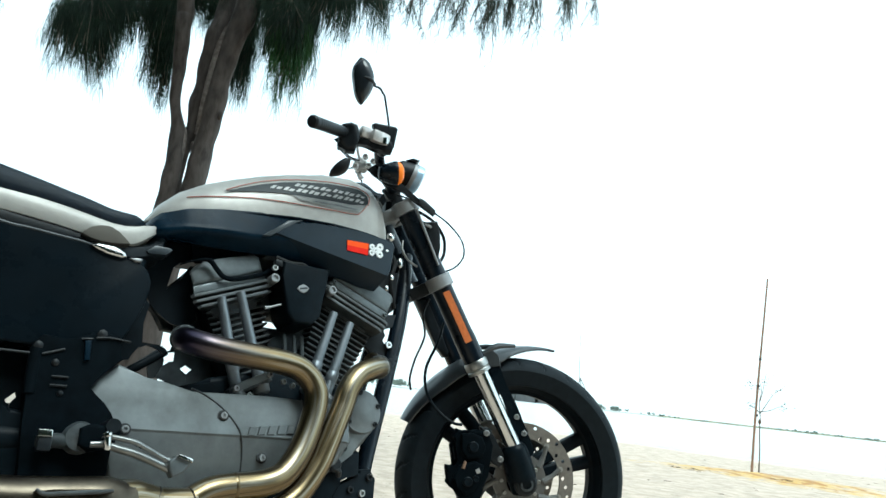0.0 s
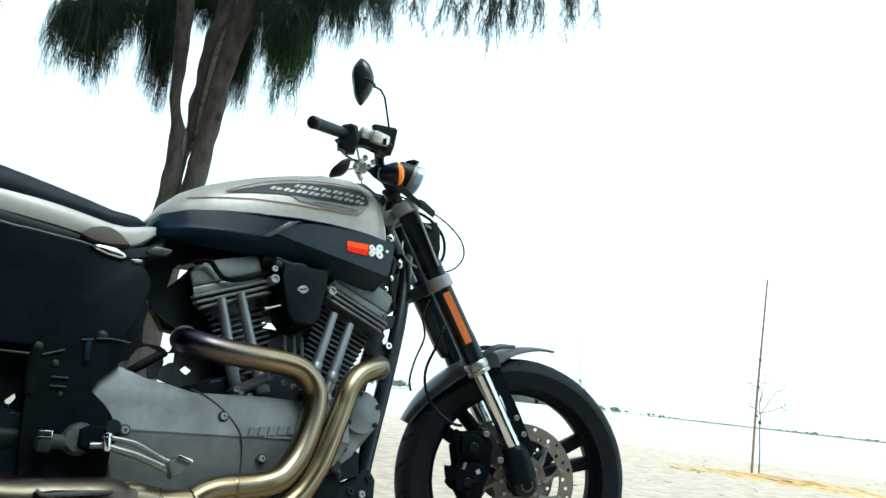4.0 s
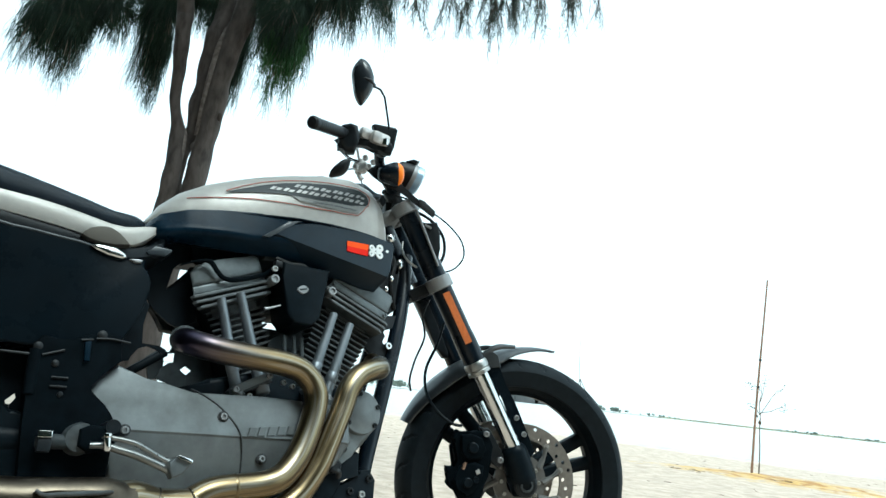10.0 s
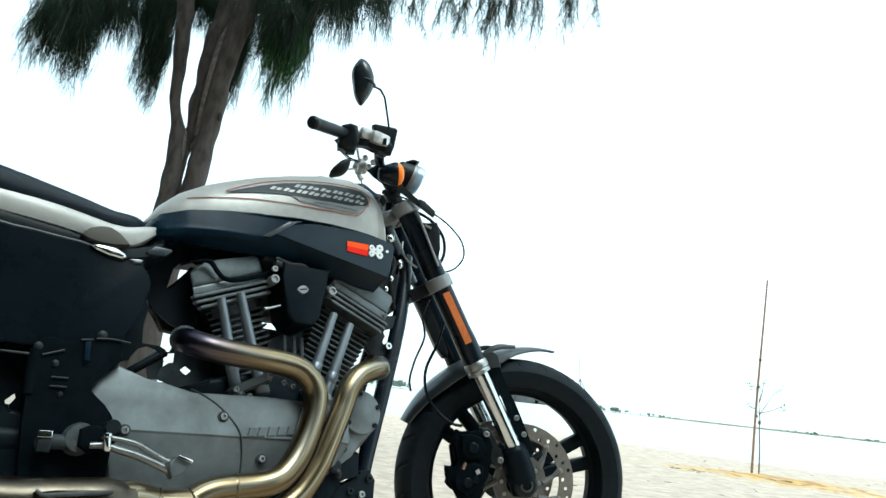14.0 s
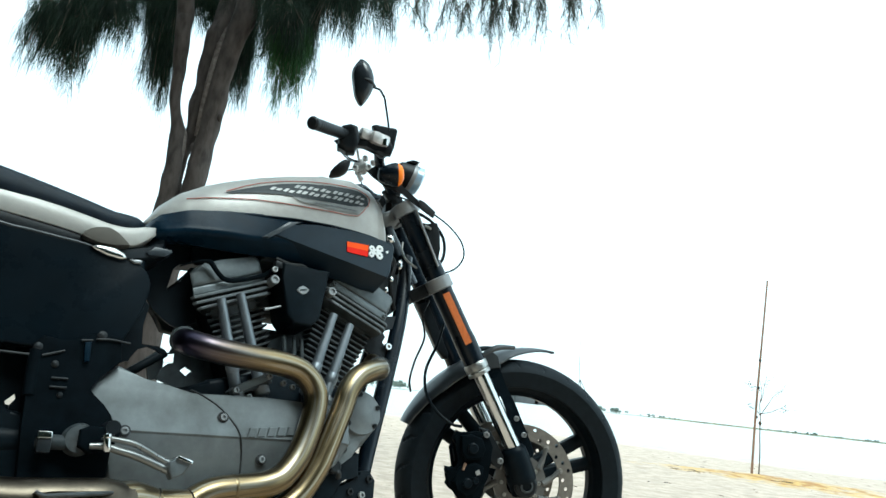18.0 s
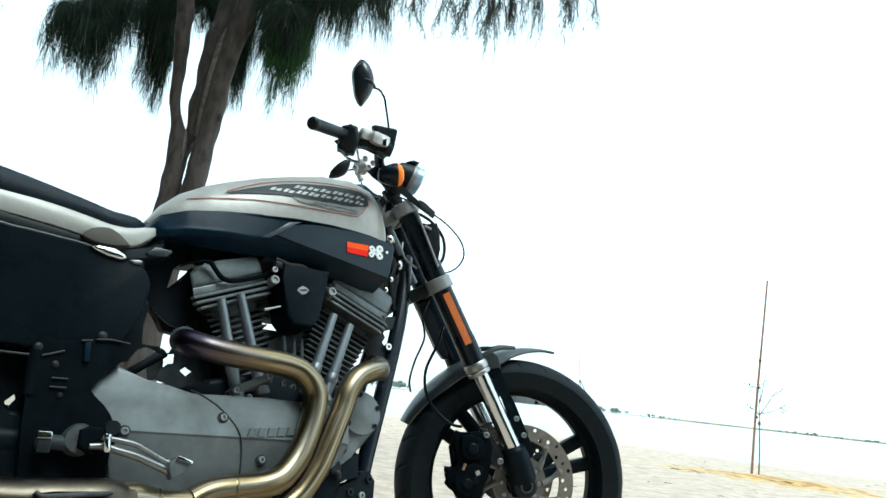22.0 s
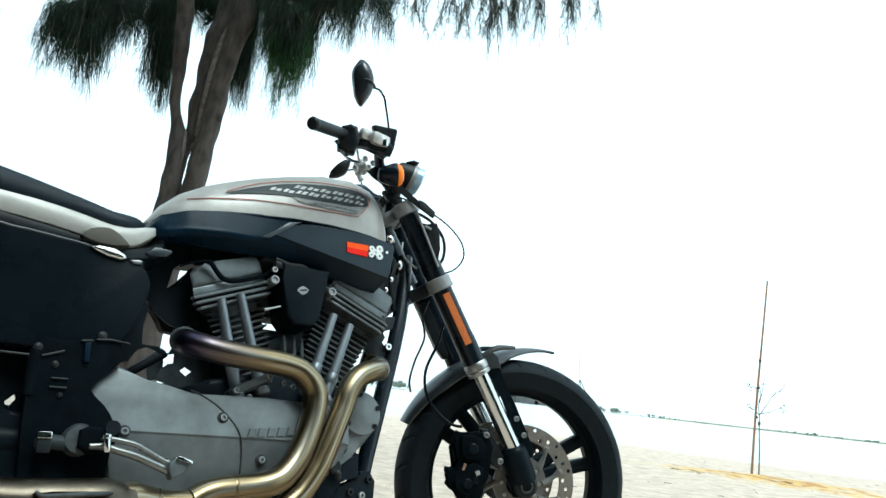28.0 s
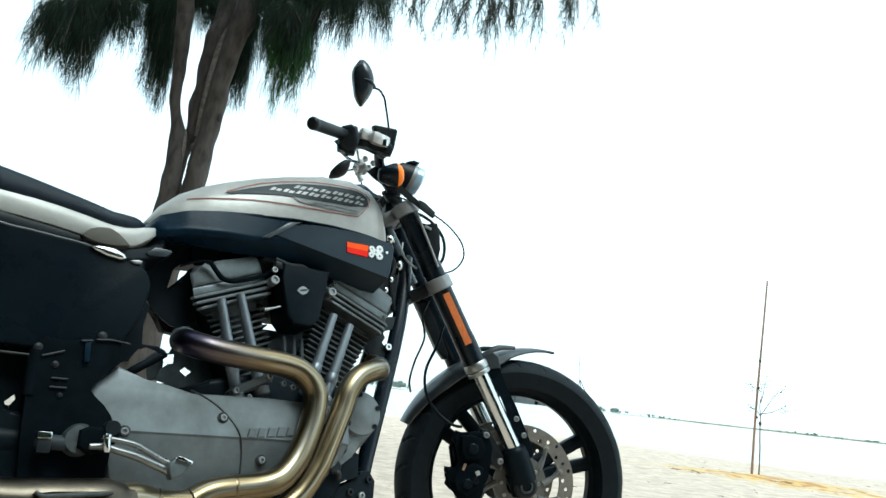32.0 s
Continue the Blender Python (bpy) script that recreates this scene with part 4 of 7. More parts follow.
def tank():
    xs = spline([(x, 0, 0) for x in TX], 4)
    rings = []
    for v in xs:
        top, bot, w = tank_at(v.x)
        ring = []
        for k in range(65):
            a = math.pi * k / 64
            y = -w * math.copysign(abs(math.cos(a)) ** 0.72, math.cos(a))
            z = bot + (top - bot) * math.sin(a) ** 0.85
            ring.append((v.x, y, z))
        ring += [(v.x, w * 0.7, bot - 0.012), (v.x, 0, bot - 0.015), (v.x, -w * 0.7, bot - 0.012)]
        rings.append(ring)
    t = bpart("fuel_tank", loft(rings), M_SILVER, "silver painted fuel tank", smooth=50)

    def patch(name, upper, lower, off, material, label=""):
        """A decal that lies on the flank between two lines of (x, z)."""
        x0, x1 = max(upper[0][0], lower[0][0]), min(upper[-1][0], lower[-1][0])
        bm = bmesh.new()
        cols = []
        for x in np.linspace(x0, x1, 40):
            zu = np.interp(x, [p[0] for p in upper], [p[1] for p in upper])
            zl = np.interp(x, [p[0] for p in lower], [p[1] for p in lower])
            cols.append([bm.verts.new(tank_side(x, zl + (zu - zl) * k / 6, off)) for k in range(7)])
        for a, b in zip(cols, cols[1:]):
            for k in range(6):
                bm.faces.new((a[k], b[k], b[k + 1], a[k + 1]))
        bpart(name, bm, material, label, t)

    upper = [(-0.872, 0.874), (-0.832, 0.894), (-0.794, 0.912), (-0.742, 0.933), (-0.685, 0.949), (-0.629, 0.959), (-0.565, 0.967), (-0.533, 0.966), (-0.519, 0.956)]
    lower = [(-0.72, 0.8985), (-0.703, 0.890), (-0.635, 0.889), (-0.589, 0.891), (-0.553, 0.896), (-0.525, 0.928)]
    midl = [(-0.872, 0.873), (-0.808, 0.888), (-0.744, 0.899), (-0.689, 0.902), (-0.633, 0.906), (-0.573, 0.911), (-0.519, 0.926)]
    patch("decal", upper, midl, 0.0025, M_DECAL, "charcoal side panel decal")
    patch("decal_lower", [(a, b - 0.001) for a, b in midl], lower, 0.0025, M_DECAL2, "grey side panel decal")
    # red line round the panel
    loop = [(-0.944, 0.848), (-0.868, 0.860), (-0.808, 0.870), (-0.744, 0.876), (-0.691, 0.879), (-0.635, 0.882), (-0.589, 0.885), (-0.553, 0.890), (-0.540, 0.904), (-0.519, 0.933), (-0.510, 0.955), (-0.520, 0.968), (-0.549, 0.974), (-0.595, 0.971), (-0.669, 0.961), (-0.740, 0.943), (-0.792, 0.923), (-0.832, 0.902), (-0.874, 0.876)]
    pts = []
    for a, b in zip(loop, loop[1:]):
        pts += [tank_side(a[0] + (b[0] - a[0]) * k / 6, a[1] + (b[1] - a[1]) * k / 6, 0.002) for k in range(6)]
    bpart("pinstripe", tube(pts, 0.0011, 6, 1), M_STRIPE, "thin red pinstripe", t)
    # two rows of plain pale blocks and a row of short grey ones
    for row, (x0, x1, z0, z1, h, n, mt) in enumerate(((-0.718, -0.530, 0.932, 0.947, 0.0110, 6, M_PALE), (-0.776, -0.535, 0.911, 0.930, 0.0110, 8, M_PALE),
                                                       (-0.675, -0.560, 0.8950, 0.9015, 0.004, 9, M_HEAD))):
        step = (x1 - x0) / n
        for k in range(n):
            xa = x0 + step * k
            bm = bmesh.new()
            zb = z0 + (z1 - z0) * k / n - h / 2
            bars = ((0.06, 0.34, 0.0, 1.0), (0.46, 0.80, 0.12 * ((k + row) % 2), 1.0 - 0.14 * ((k + row) % 3)))
            for xa0, xa1, h0, h1 in bars:
                vs = [bm.verts.new(tank_side(xa + step * u + 0.010 * v, zb + h * v, 0.0040)) for u, v in ((xa0, h0), (xa1, h0), (xa1, h1), (xa0, h1))]
                bm.faces.new(vs)
            bpart("letter_block", bm, mt, "", t)
    bpart("seam_trim", tube([tank_side(x, tank_at(x)[1], 0.001) + Vector((0, 0, -0.003)) for x in np.linspace(-1.0, -0.445, 20)], 0.003, 6, 2), M_BLACK, "", t)
    bpart("filler_cap", lathe([(0.038, 0), (0.038, 0.012), (0.030, 0.02), (0.0001, 0.022)], (-0.60, 0.0, 1.012), (-0.3, 0, 1), 28), M_CHROME, "chrome filler cap", t)


tank()

# --- black covers under the tank ---


def ribbon(sections, n=6, power=0.6, square=False):
    """A long body through sections (x, half-width, bottom, top), rounded across."""
    xs = [s[0] for s in sections]
    rings = []
    for x in np.linspace(xs[0], xs[-1], (len(xs) - 1) * n + 1):
        w, b, t = [float(np.interp(x, xs, [s[i] for s in sections])) for i in (1, 2, 3)]
        ring = []
        for k in range(28):
            a = 2 * math.pi * k / 28
            c, s = math.cos(a), math.sin(a)
            q = 0.05 if square and s < 0 else power
            ring.append((x, -w * math.copysign(abs(c) ** q, c), (b + t) / 2 + (t - b) / 2 * math.copysign(abs(s) ** q, s)))
        rings.append(ring)
    return loft(rings)


def creased(sections, n=5):
    """A long body through sections (x, half-width, bottom, crease, top) whose flank is folded along a crease."""
    xs = [q[0] for q in sections]
    rings = []
    for x in np.linspace(xs[0], xs[-1], (len(xs) - 1) * n + 1):
        w, b, c, t = [float(np.interp(x, xs, [q[i] for q in sections])) for i in (1, 2, 3, 4)]
        half = [(0.0, t), (w - 0.030, t), (w - 0.016, t - 0.003), (w - 0.004, c + 0.012), (w, c + 0.003), (w, c - 0.004), (w - 0.006, c - 0.012), (w - 0.034, b), (0.0, c + 0.012)]
        rings.append([(x, -y, z) for y, z in half] + [(x, y, z) for y, z in half[4:0:-1]])
    return loft(rings)


low = bpart("tank_cover", creased([(-1.028, 0.060, 0.735, 0.752, 0.768), (-1.012, 0.105, 0.736, 0.752, 0.781), (-0.995, 0.126, 0.738, 0.754, 0.797), (-0.942, 0.140, 0.744, 0.765, 0.816), (-0.87, 0.146, 0.743, 0.773, 0.830),
                                   (-0.81, 0.149, 0.745, 0.776, 0.839), (-0.745, 0.150, 0.750, 0.785, 0.848), (-0.68, 0.150, 0.752, 0.79, 0.855), (-0.55, 0.147, 0.735, 0.80, 0.858), (-0.48, 0.136, 0.745, 0.81, 0.858), (-0.445, 0.10, 0.79, 0.82, 0.856)]),
            M_NAVY, "glossy blue-black lower tank cover with a long crease", smooth=40)


def creased_airbox():
    """The airbox shell: its flank turns under below a crease that drops towards the front."""
    bm = prism([(-0.7933, 0.7748), (-0.7616, 0.798), (-0.7317, 0.826), (-0.6658, 0.835), (-0.5936, 0.840), (-0.5331, 0.842), (-0.462, 0.838), (-0.4553, 0.823), (-0.4658, 0.762), (-0.484, 0.719), (-0.5224, 0.721), (-0.5748, 0.732), (-0.6183, 0.7347), (-0.6605, 0.737), (-0.7154, 0.7457), (-0.7685, 0.7541)],
               -0.154, 0.154, 0.008, 3)
    at, to = Vector((-0.7459, 0, 0.7878)), Vector((-0.4699, 0, 0.7436))
    along = (to - at).normalized()
    up = Vector((-along.z, 0, along.x))
    bmesh.ops.bisect_plane(bm, geom=list(bm.verts) + list(bm.edges) + list(bm.faces), plane_co=at, plane_no=up)
    for v in bm.verts:
        deep = -(v.co - at).dot(up)
        if deep > 1e-5 and abs(v.co.y) > 0.14:
            v.co.y -= math.copysign(min(0.085, deep * 1.6), v.co.y)
    return bm


air = bpart("airbox_cover", creased_airbox(), M_AIRBOX, "blue-black plastic airbox cover", None, 20)
bpart("crease_trim", prism([(-0.792, 0.776), (-0.762, 0.8005), (-0.735, 0.825), (-0.700, 0.834), (-0.722, 0.822), (-0.748, 0.800), (-0.775, 0.778)], -0.156, -0.150, 0.002, 2), M_FENDER, "grey satin edge trim", air)
bpart("badge_red", prism([(-0.5872, 0.7861), (-0.5331, 0.785), (-0.532, 0.7995), (-0.5876, 0.7987)], -0.1565, -0.152, 0), M_RED, "red sticker half", air)
bpart("badge_orange", prism([(-0.5876, 0.7988), (-0.532, 0.7996), (-0.5308, 0.8142), (-0.588, 0.8114)], -0.1565, -0.152, 0), M_ORANGE, "orange sticker half", air)
for dx, dz, r in ((-0.5215, 0.8085, 0.0075), (-0.5225, 0.7935, 0.0075), (-0.500, 0.812, 0.0092), (-0.5005, 0.794, 0.0092), (-0.511, 0.802, 0.0075)):
    bpart("badge_white", lathe([(r, 0.0), (r, 0.0045), (r * 0.32, 0.0045), (r * 0.32, 0.0)], (dx, -0.1525, dz), YAX, 14, closed=True), M_WHITE, "white sticker ring", air)
bpart("badge_dot", lathe([(0.0035, 0), (0.0035, 0.003)], (-0.4795, -0.1535, 0.808), YAX, 10), M_WHITE, "", air)
for px, pz, w, h in ((-0.735, 0.728, 0.030, 0.016), (-0.695, 0.722, 0.022, 0.020), (-0.66, 0.716, 0.026, 0.014)):
    bpart("airbox_clip", box((px, -0.128, pz), (w, 0.02, h), 0.004, Matrix.Rotation(radians(8), 4, "Y")), M_SATIN, "", air)
bpart("airbox_hose", tube([(-0.745, -0.125, 0.744), (-0.715, -0.135, 0.733), (-0.685, -0.135, 0.735), (-0.655, -0.130, 0.722), (-0.630, -0.125, 0.728)], 0.006, 10, 5), M_CABLE, "black hose below the airbox", air)
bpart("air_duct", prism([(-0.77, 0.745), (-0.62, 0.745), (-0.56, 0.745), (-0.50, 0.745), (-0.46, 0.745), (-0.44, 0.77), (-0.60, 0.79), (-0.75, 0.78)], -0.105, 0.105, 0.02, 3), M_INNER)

# --- seat and tail ---

seat = bpart("seat", ribbon([(-1.72, 0.06, 0.86, 0.89), (-1.66, 0.105, 0.82, 0.915), (-1.45, 0.136, 0.770, 0.860), (-1.28, 0.142, 0.740, 0.8265), (-1.235, 0.142, 0.738, 0.8175),
                             (-1.185, 0.140, 0.736, 0.807), (-1.135, 0.138, 0.734, 0.796), (-1.085, 0.132, 0.730, 0.785), (-1.055, 0.126, 0.732, 0.786), (-1.035, 0.118, 0.738, 0.786), (-1.018, 0.100, 0.746, 0.782), (-1.006, 0.06, 0.755, 0.775)]), M_VINYL, "black stitched vinyl seat", smooth=60)
tail = bpart("tail_cowl", ribbon([(-1.80, 0.04, 0.82, 0.86), (-1.74, 0.09, 0.80, 0.865), (-1.50, 0.125, 0.745, 0.81), (-1.277, 0.139, 0.724, 0.776), (-1.23, 0.140, 0.7195, 0.769), (-1.18, 0.140, 0.7145, 0.762), (-1.133, 0.139, 0.708, 0.754),
                                  (-1.085, 0.138, 0.699, 0.7455), (-1.058, 0.137, 0.7015, 0.7455), (-1.04, 0.135, 0.706, 0.750), (-1.02, 0.131, 0.721, 0.757), (-1.004, 0.124, 0.738, 0.761), (-0.992, 0.112, 0.750, 0.762)], power=0.24, square=True), M_SILVER, "silver painted tail cowl", smooth=60)
# a raised plate; the recess's shade is put into its warm grey
bpart("thigh_panel", prism([(-1.1343, 0.7024), (-1.1289, 0.7105), (-1.1206, 0.7193), (-1.1078, 0.7247), (-1.0925, 0.7275), (-1.0843, 0.7262), (-1.0711, 0.7195), (-1.0595, 0.7093), (-1.049, 0.700), (-1.0745, 0.6943), (-1.0991, 0.6934), (-1.119, 0.6968)], -0.1535, -0.10, 0.002, 2), M_BRONZE, "raised warm grey plate painted as a shaded scalloped recess", tail)
bpart("seat_pan", ribbon([(-1.70, 0.09, 0.74, 0.81), (-1.30, 0.1385, 0.68, 0.755), (-1.15, 0.1375, 0.67, 0.735), (-1.03, 0.127, 0.672, 0.712), (-0.98, 0.11, 0.70, 0.745)], power=0.5), M_SATIN)
cov = bpart("side_cover", prism([(-1.60, 0.735), (-1.40, 0.715), (-1.264, 0.687), (-1.1765, 0.6805), (-1.130, 0.677), (-1.055, 0.660), (-1.0297, 0.657), (-1.0157, 0.6451), (-1.0068, 0.6243), (-1.0079, 0.6018), (-1.0131, 0.5735), (-1.0302, 0.5333), (-1.0423, 0.5044), (-1.18, 0.480), (-1.40, 0.49), (-1.55, 0.60)],
                                -0.178, 0.178, 0.005, 3), M_COVER, "broad glossy black side cover")
# a lighter tube added as the highlight on the cover's top edge
bpart("lip_highlight", tube([(-1.40, -0.176, 0.711), (-1.264, -0.1765, 0.6865), (-1.2213, -0.1765, 0.6835), (-1.1765, -0.1765, 0.6800), (-1.130, -0.1765, 0.6765), (-1.10, -0.1765, 0.670)], [0.003, 0.0034, 0.0034, 0.0034, 0.003, 0.001], 8, 4), M_LIP, "painted highlight along the top edge of the side cover", cov)
bpart("chrome_latch", prism([(-1.1209, 0.6724), (-1.1066, 0.6778), (-1.0786, 0.6774), (-1.0606, 0.6689), (-1.0555, 0.661), (-1.0657, 0.6566), (-1.0904, 0.6592), (-1.1105, 0.6659)], -0.187, -0.16, 0.006, 3), M_CHROME, "chrome frame latch")
bpart("latch_hinge", prism([(-1.0526, 0.6607), (-1.036, 0.6641), (-1.0279, 0.6636), (-1.0301, 0.6574), (-1.0399, 0.6554)], -0.183, -0.16, 0.003, 2), M_GREY, "grey latch hinge")
bpart("frame_rail", tube([(-1.35, -0.10, 0.70), (-1.10, -0.105, 0.672), (-1.0, -0.095, 0.715), (-0.94, -0.085, 0.785), (-0.60, -0.03, 0.82), (-0.40, 0, 0.90)], 0.016, 12, 6), M_PLASTIC, "black tubular frame rail")
bpart("frame_rail", tube([(-1.35, 0.10, 0.70), (-1.10, 0.105, 0.672), (-1.0, 0.095, 0.715), (-0.94, 0.085, 0.785), (-0.60, 0.03, 0.82), (-0.40, 0, 0.90)], 0.016, 12, 6), M_PLASTIC, "black tubular frame rail")
bpart("frame_bracket", prism([(-1.013, 0.7026), (-0.9967, 0.7183), (-0.9658, 0.7177), (-0.963, 0.7134), (-0.9759, 0.7009), (-1.008, 0.6977)], -0.125, -0.09, 0.003), M_LIP, "blue-black frame lug")
for s in (-1, 1):
    bpart("downtube", tube([(-0.35, s * 0.035, 0.86), (-0.368, s * 0.05, 0.74), (-0.402, s * 0.062, 0.60), (-0.472, s * 0.072, 0.36), (-0.520, s * 0.085, 0.21), (-0.58, s * 0.10, 0.175), (-0.95, s * 0.12, 0.17)], 0.0185, 14, 6), M_BLACK, "black frame downtube")
    bpart("seat_tube", tube([(-1.02, s * 0.10, 0.69), (-1.04, s * 0.12, 0.55), (-1.06, s * 0.125, 0.38), (-1.02, s * 0.12, 0.20), (-0.92, s * 0.12, 0.17)], 0.015, 12, 5), M_PLASTIC)
bpart("steering_head", rod((-0.327, 0, 0.79), (-0.425, 0, 0.965), 0.036, seg=20, bev=0.004), M_BLACK)

# --- engine ---
eng = bpart("crankcase", prism([(-1.03, 0.30), (-1.02, 0.40), (-0.93, 0.43), (-0.86, 0.47), (-0.74, 0.50), (-0.62, 0.50), (-0.53, 0.46), (-0.49, 0.42), (-0.515, 0.37), (-0.56, 0.335), (-0.60, 0.28), (-0.64, 0.205), (-0.90, 0.20), (-1.0, 0.23)],
                               -0.115, 0.14, 0.012, 3), M_PLASTIC, "black crankcase")


def cover_face(prof, y0, y1, name, label):
    """A cast cover with a rounded edge and a crowned face."""
    bm = prism(prof, y0, y1, 0.014, 4)
    return bpart(name, bm, M_CAST, label, eng)



def ridged_cover():
    """The long right-hand engine cover: one casting with a low ridge along its middle."""
    prof = [(-1.083, 0.414), (-1.072, 0.436), (-1.039, 0.468), (-0.991, 0.447), (-0.952, 0.4295), (-0.904, 0.4285), (-0.86, 0.430), (-0.76, 0.433), (-0.64, 0.430), (-0.60, 0.43), (-0.575, 0.40), (-0.575, 0.35), (-0.60, 0.31), (-0.66, 0.27), (-0.70, 0.255),
            (-0.80, 0.252), (-0.90, 0.250), (-1.02, 0.254), (-1.032, 0.285), (-1.03, 0.315), (-1.037, 0.345), (-1.060, 0.378)]
    bm = prism(prof, -0.180, -0.10, 0.010, 3)
    for z in (0.30, 0.350, 0.354, 0.40):
        bmesh.ops.bisect_plane(bm, geom=list(bm.verts) + list(bm.edges) + list(bm.faces), plane_co=(0, 0, z), plane_no=(0, 0, 1))
    for v in bm.verts:
        if v.co.y < -0.165:
            d = v.co.z - 0.352
            v.co.y += 0.13 * d if d > 0 else -0.22 * d - 0.0
            v.co.y += 0.0025 if d < -0.001 else 0.0
    return bm


spr = bpart("sprocket_cover", ridged_cover(), M_CAST, "silver cast engine cover with a raised mark", eng, 20)
seam = [(-0.908, 0.4345), (-0.895, 0.430), (-0.876, 0.421), (-0.851, 0.405), (-0.825, 0.380), (-0.810, 0.356), (-0.801, 0.318), (-0.798, 0.256)]
bpart("cover_seam", tube([(x, -0.1795 + (0.13 * (z - 0.352) if z > 0.352 else 0.22 * (0.352 - z) + 0.0025) , z) for x, z in seam], 0.0019, 6, 5), M_RUBBER, "dark joint line", eng)
for k in range(9):
    x, z = -0.797 + k * 0.0195, 0.3535 + k * 0.0019
    bm = prism([(x, z), (x + 0.0150, z + 0.0012), (x + 0.0195, z + 0.0185), (x + 0.0045, z + 0.0173)], -0.1825, -0.172, 0.0008, 1)
    bpart("raised_letter_block", bm, M_CAST, "", spr)
for x, z, par, y in ((-0.845, 0.388, spr, -0.176), (-1.016, 0.352, spr, -0.180), (-0.762, 0.315, spr, -0.171)):
    bpart("washer", lathe([(0.0105, -0.001), (0.0105, 0.0012), (0.008, 0.0015)], (x, y, z), YAX, 18), M_RUBBER, "", par)
    bpart("bolt", bolt((x, y - 0.001, z), YAX, 0.0066, 0.005), M_GREY, "", par)
timer_plate = cover_face([(-0.60, 0.445), (-0.565, 0.472), (-0.525, 0.470), (-0.492, 0.448), (-0.488, 0.41), (-0.5027, 0.3894), (-0.5256, 0.3573), (-0.5561, 0.3304), (-0.5806, 0.3136), (-0.6068, 0.2905), (-0.6264, 0.2791), (-0.66, 0.34), (-0.62, 0.40)], -0.150, -0.09, "timer_plate", "silver cast nose cover")
bpart("timer_cover", lathe([(0.047, 0), (0.047, 0.010), (0.0445, 0.0145), (0.032, 0.0155), (0.027, 0.0175), (0.0001, 0.018)], (-0.541, -0.150, 0.4205), YAX, 40), M_CAST, "round silver timer cover", timer_plate)
for a in (20, 100, 215, 320):
    bpart("bolt", bolt((-0.541 + 0.040 * math.cos(radians(a)), -0.165, 0.4205 + 0.040 * math.sin(radians(a))), YAX, 0.0055, 0.004), M_SATIN, "", timer_plate)
bpart("bolt", bolt((-0.578, -0.150, 0.345), YAX, 0.0085, 0.006), M_SATIN, "", timer_plate)
bpart("oil_filter", rod((-0.58, 0, 0.30), (-0.53, 0, 0.275), 0.030, seg=24, bev=0.006), M_SATIN)
bpart("lower_bracket", prism([(-0.5945, 0.3026), (-0.5797, 0.3223), (-0.5636, 0.3195), (-0.5507, 0.3338), (-0.5402, 0.3424), (-0.5332, 0.338), (-0.5329, 0.2897), (-0.5491, 0.2882), (-0.5651, 0.2889), (-0.578, 0.283), (-0.5953, 0.2388), (-0.66, 0.2386), (-0.65, 0.27)], -0.142, -0.11, 0.004), M_PLASTIC, "black cast lower engine bracket")
bpart("regulator_mount", prism([(-0.5725, 0.2781), (-0.5406, 0.2799), (-0.5264, 0.3032), (-0.5155, 0.3058), (-0.5016, 0.3062), (-0.4871, 0.2857), (-0.4944, 0.20), (-0.62, 0.20), (-0.6068, 0.2391)], -0.134, -0.10, 0.005), M_PLASTIC, "black regulator mount")
bpart("clamp", lathe([(0.010, 0), (0.014, 0.003), (0.014, 0.016), (0.010, 0.020)], (-0.597, -0.142, 0.309), YAX, 18), M_SATIN, "black hose clamp")
bpart("hose_stub", tube([(-0.600, -0.150, 0.302), (-0.590, -0.158, 0.298), (-0.585, -0.150, 0.288)], 0.006, 10), M_RUBBER)
for x, z, m in ((-0.5226, 0.2556, M_STEEL), (-0.550, 0.262, M_SATIN), (-0.505, 0.288, M_SATIN), (-0.56, 0.305, M_SATIN)):
    bpart("bracket_bolt", bolt((x, -0.134, z), YAX, 0.0075, 0.007), m)


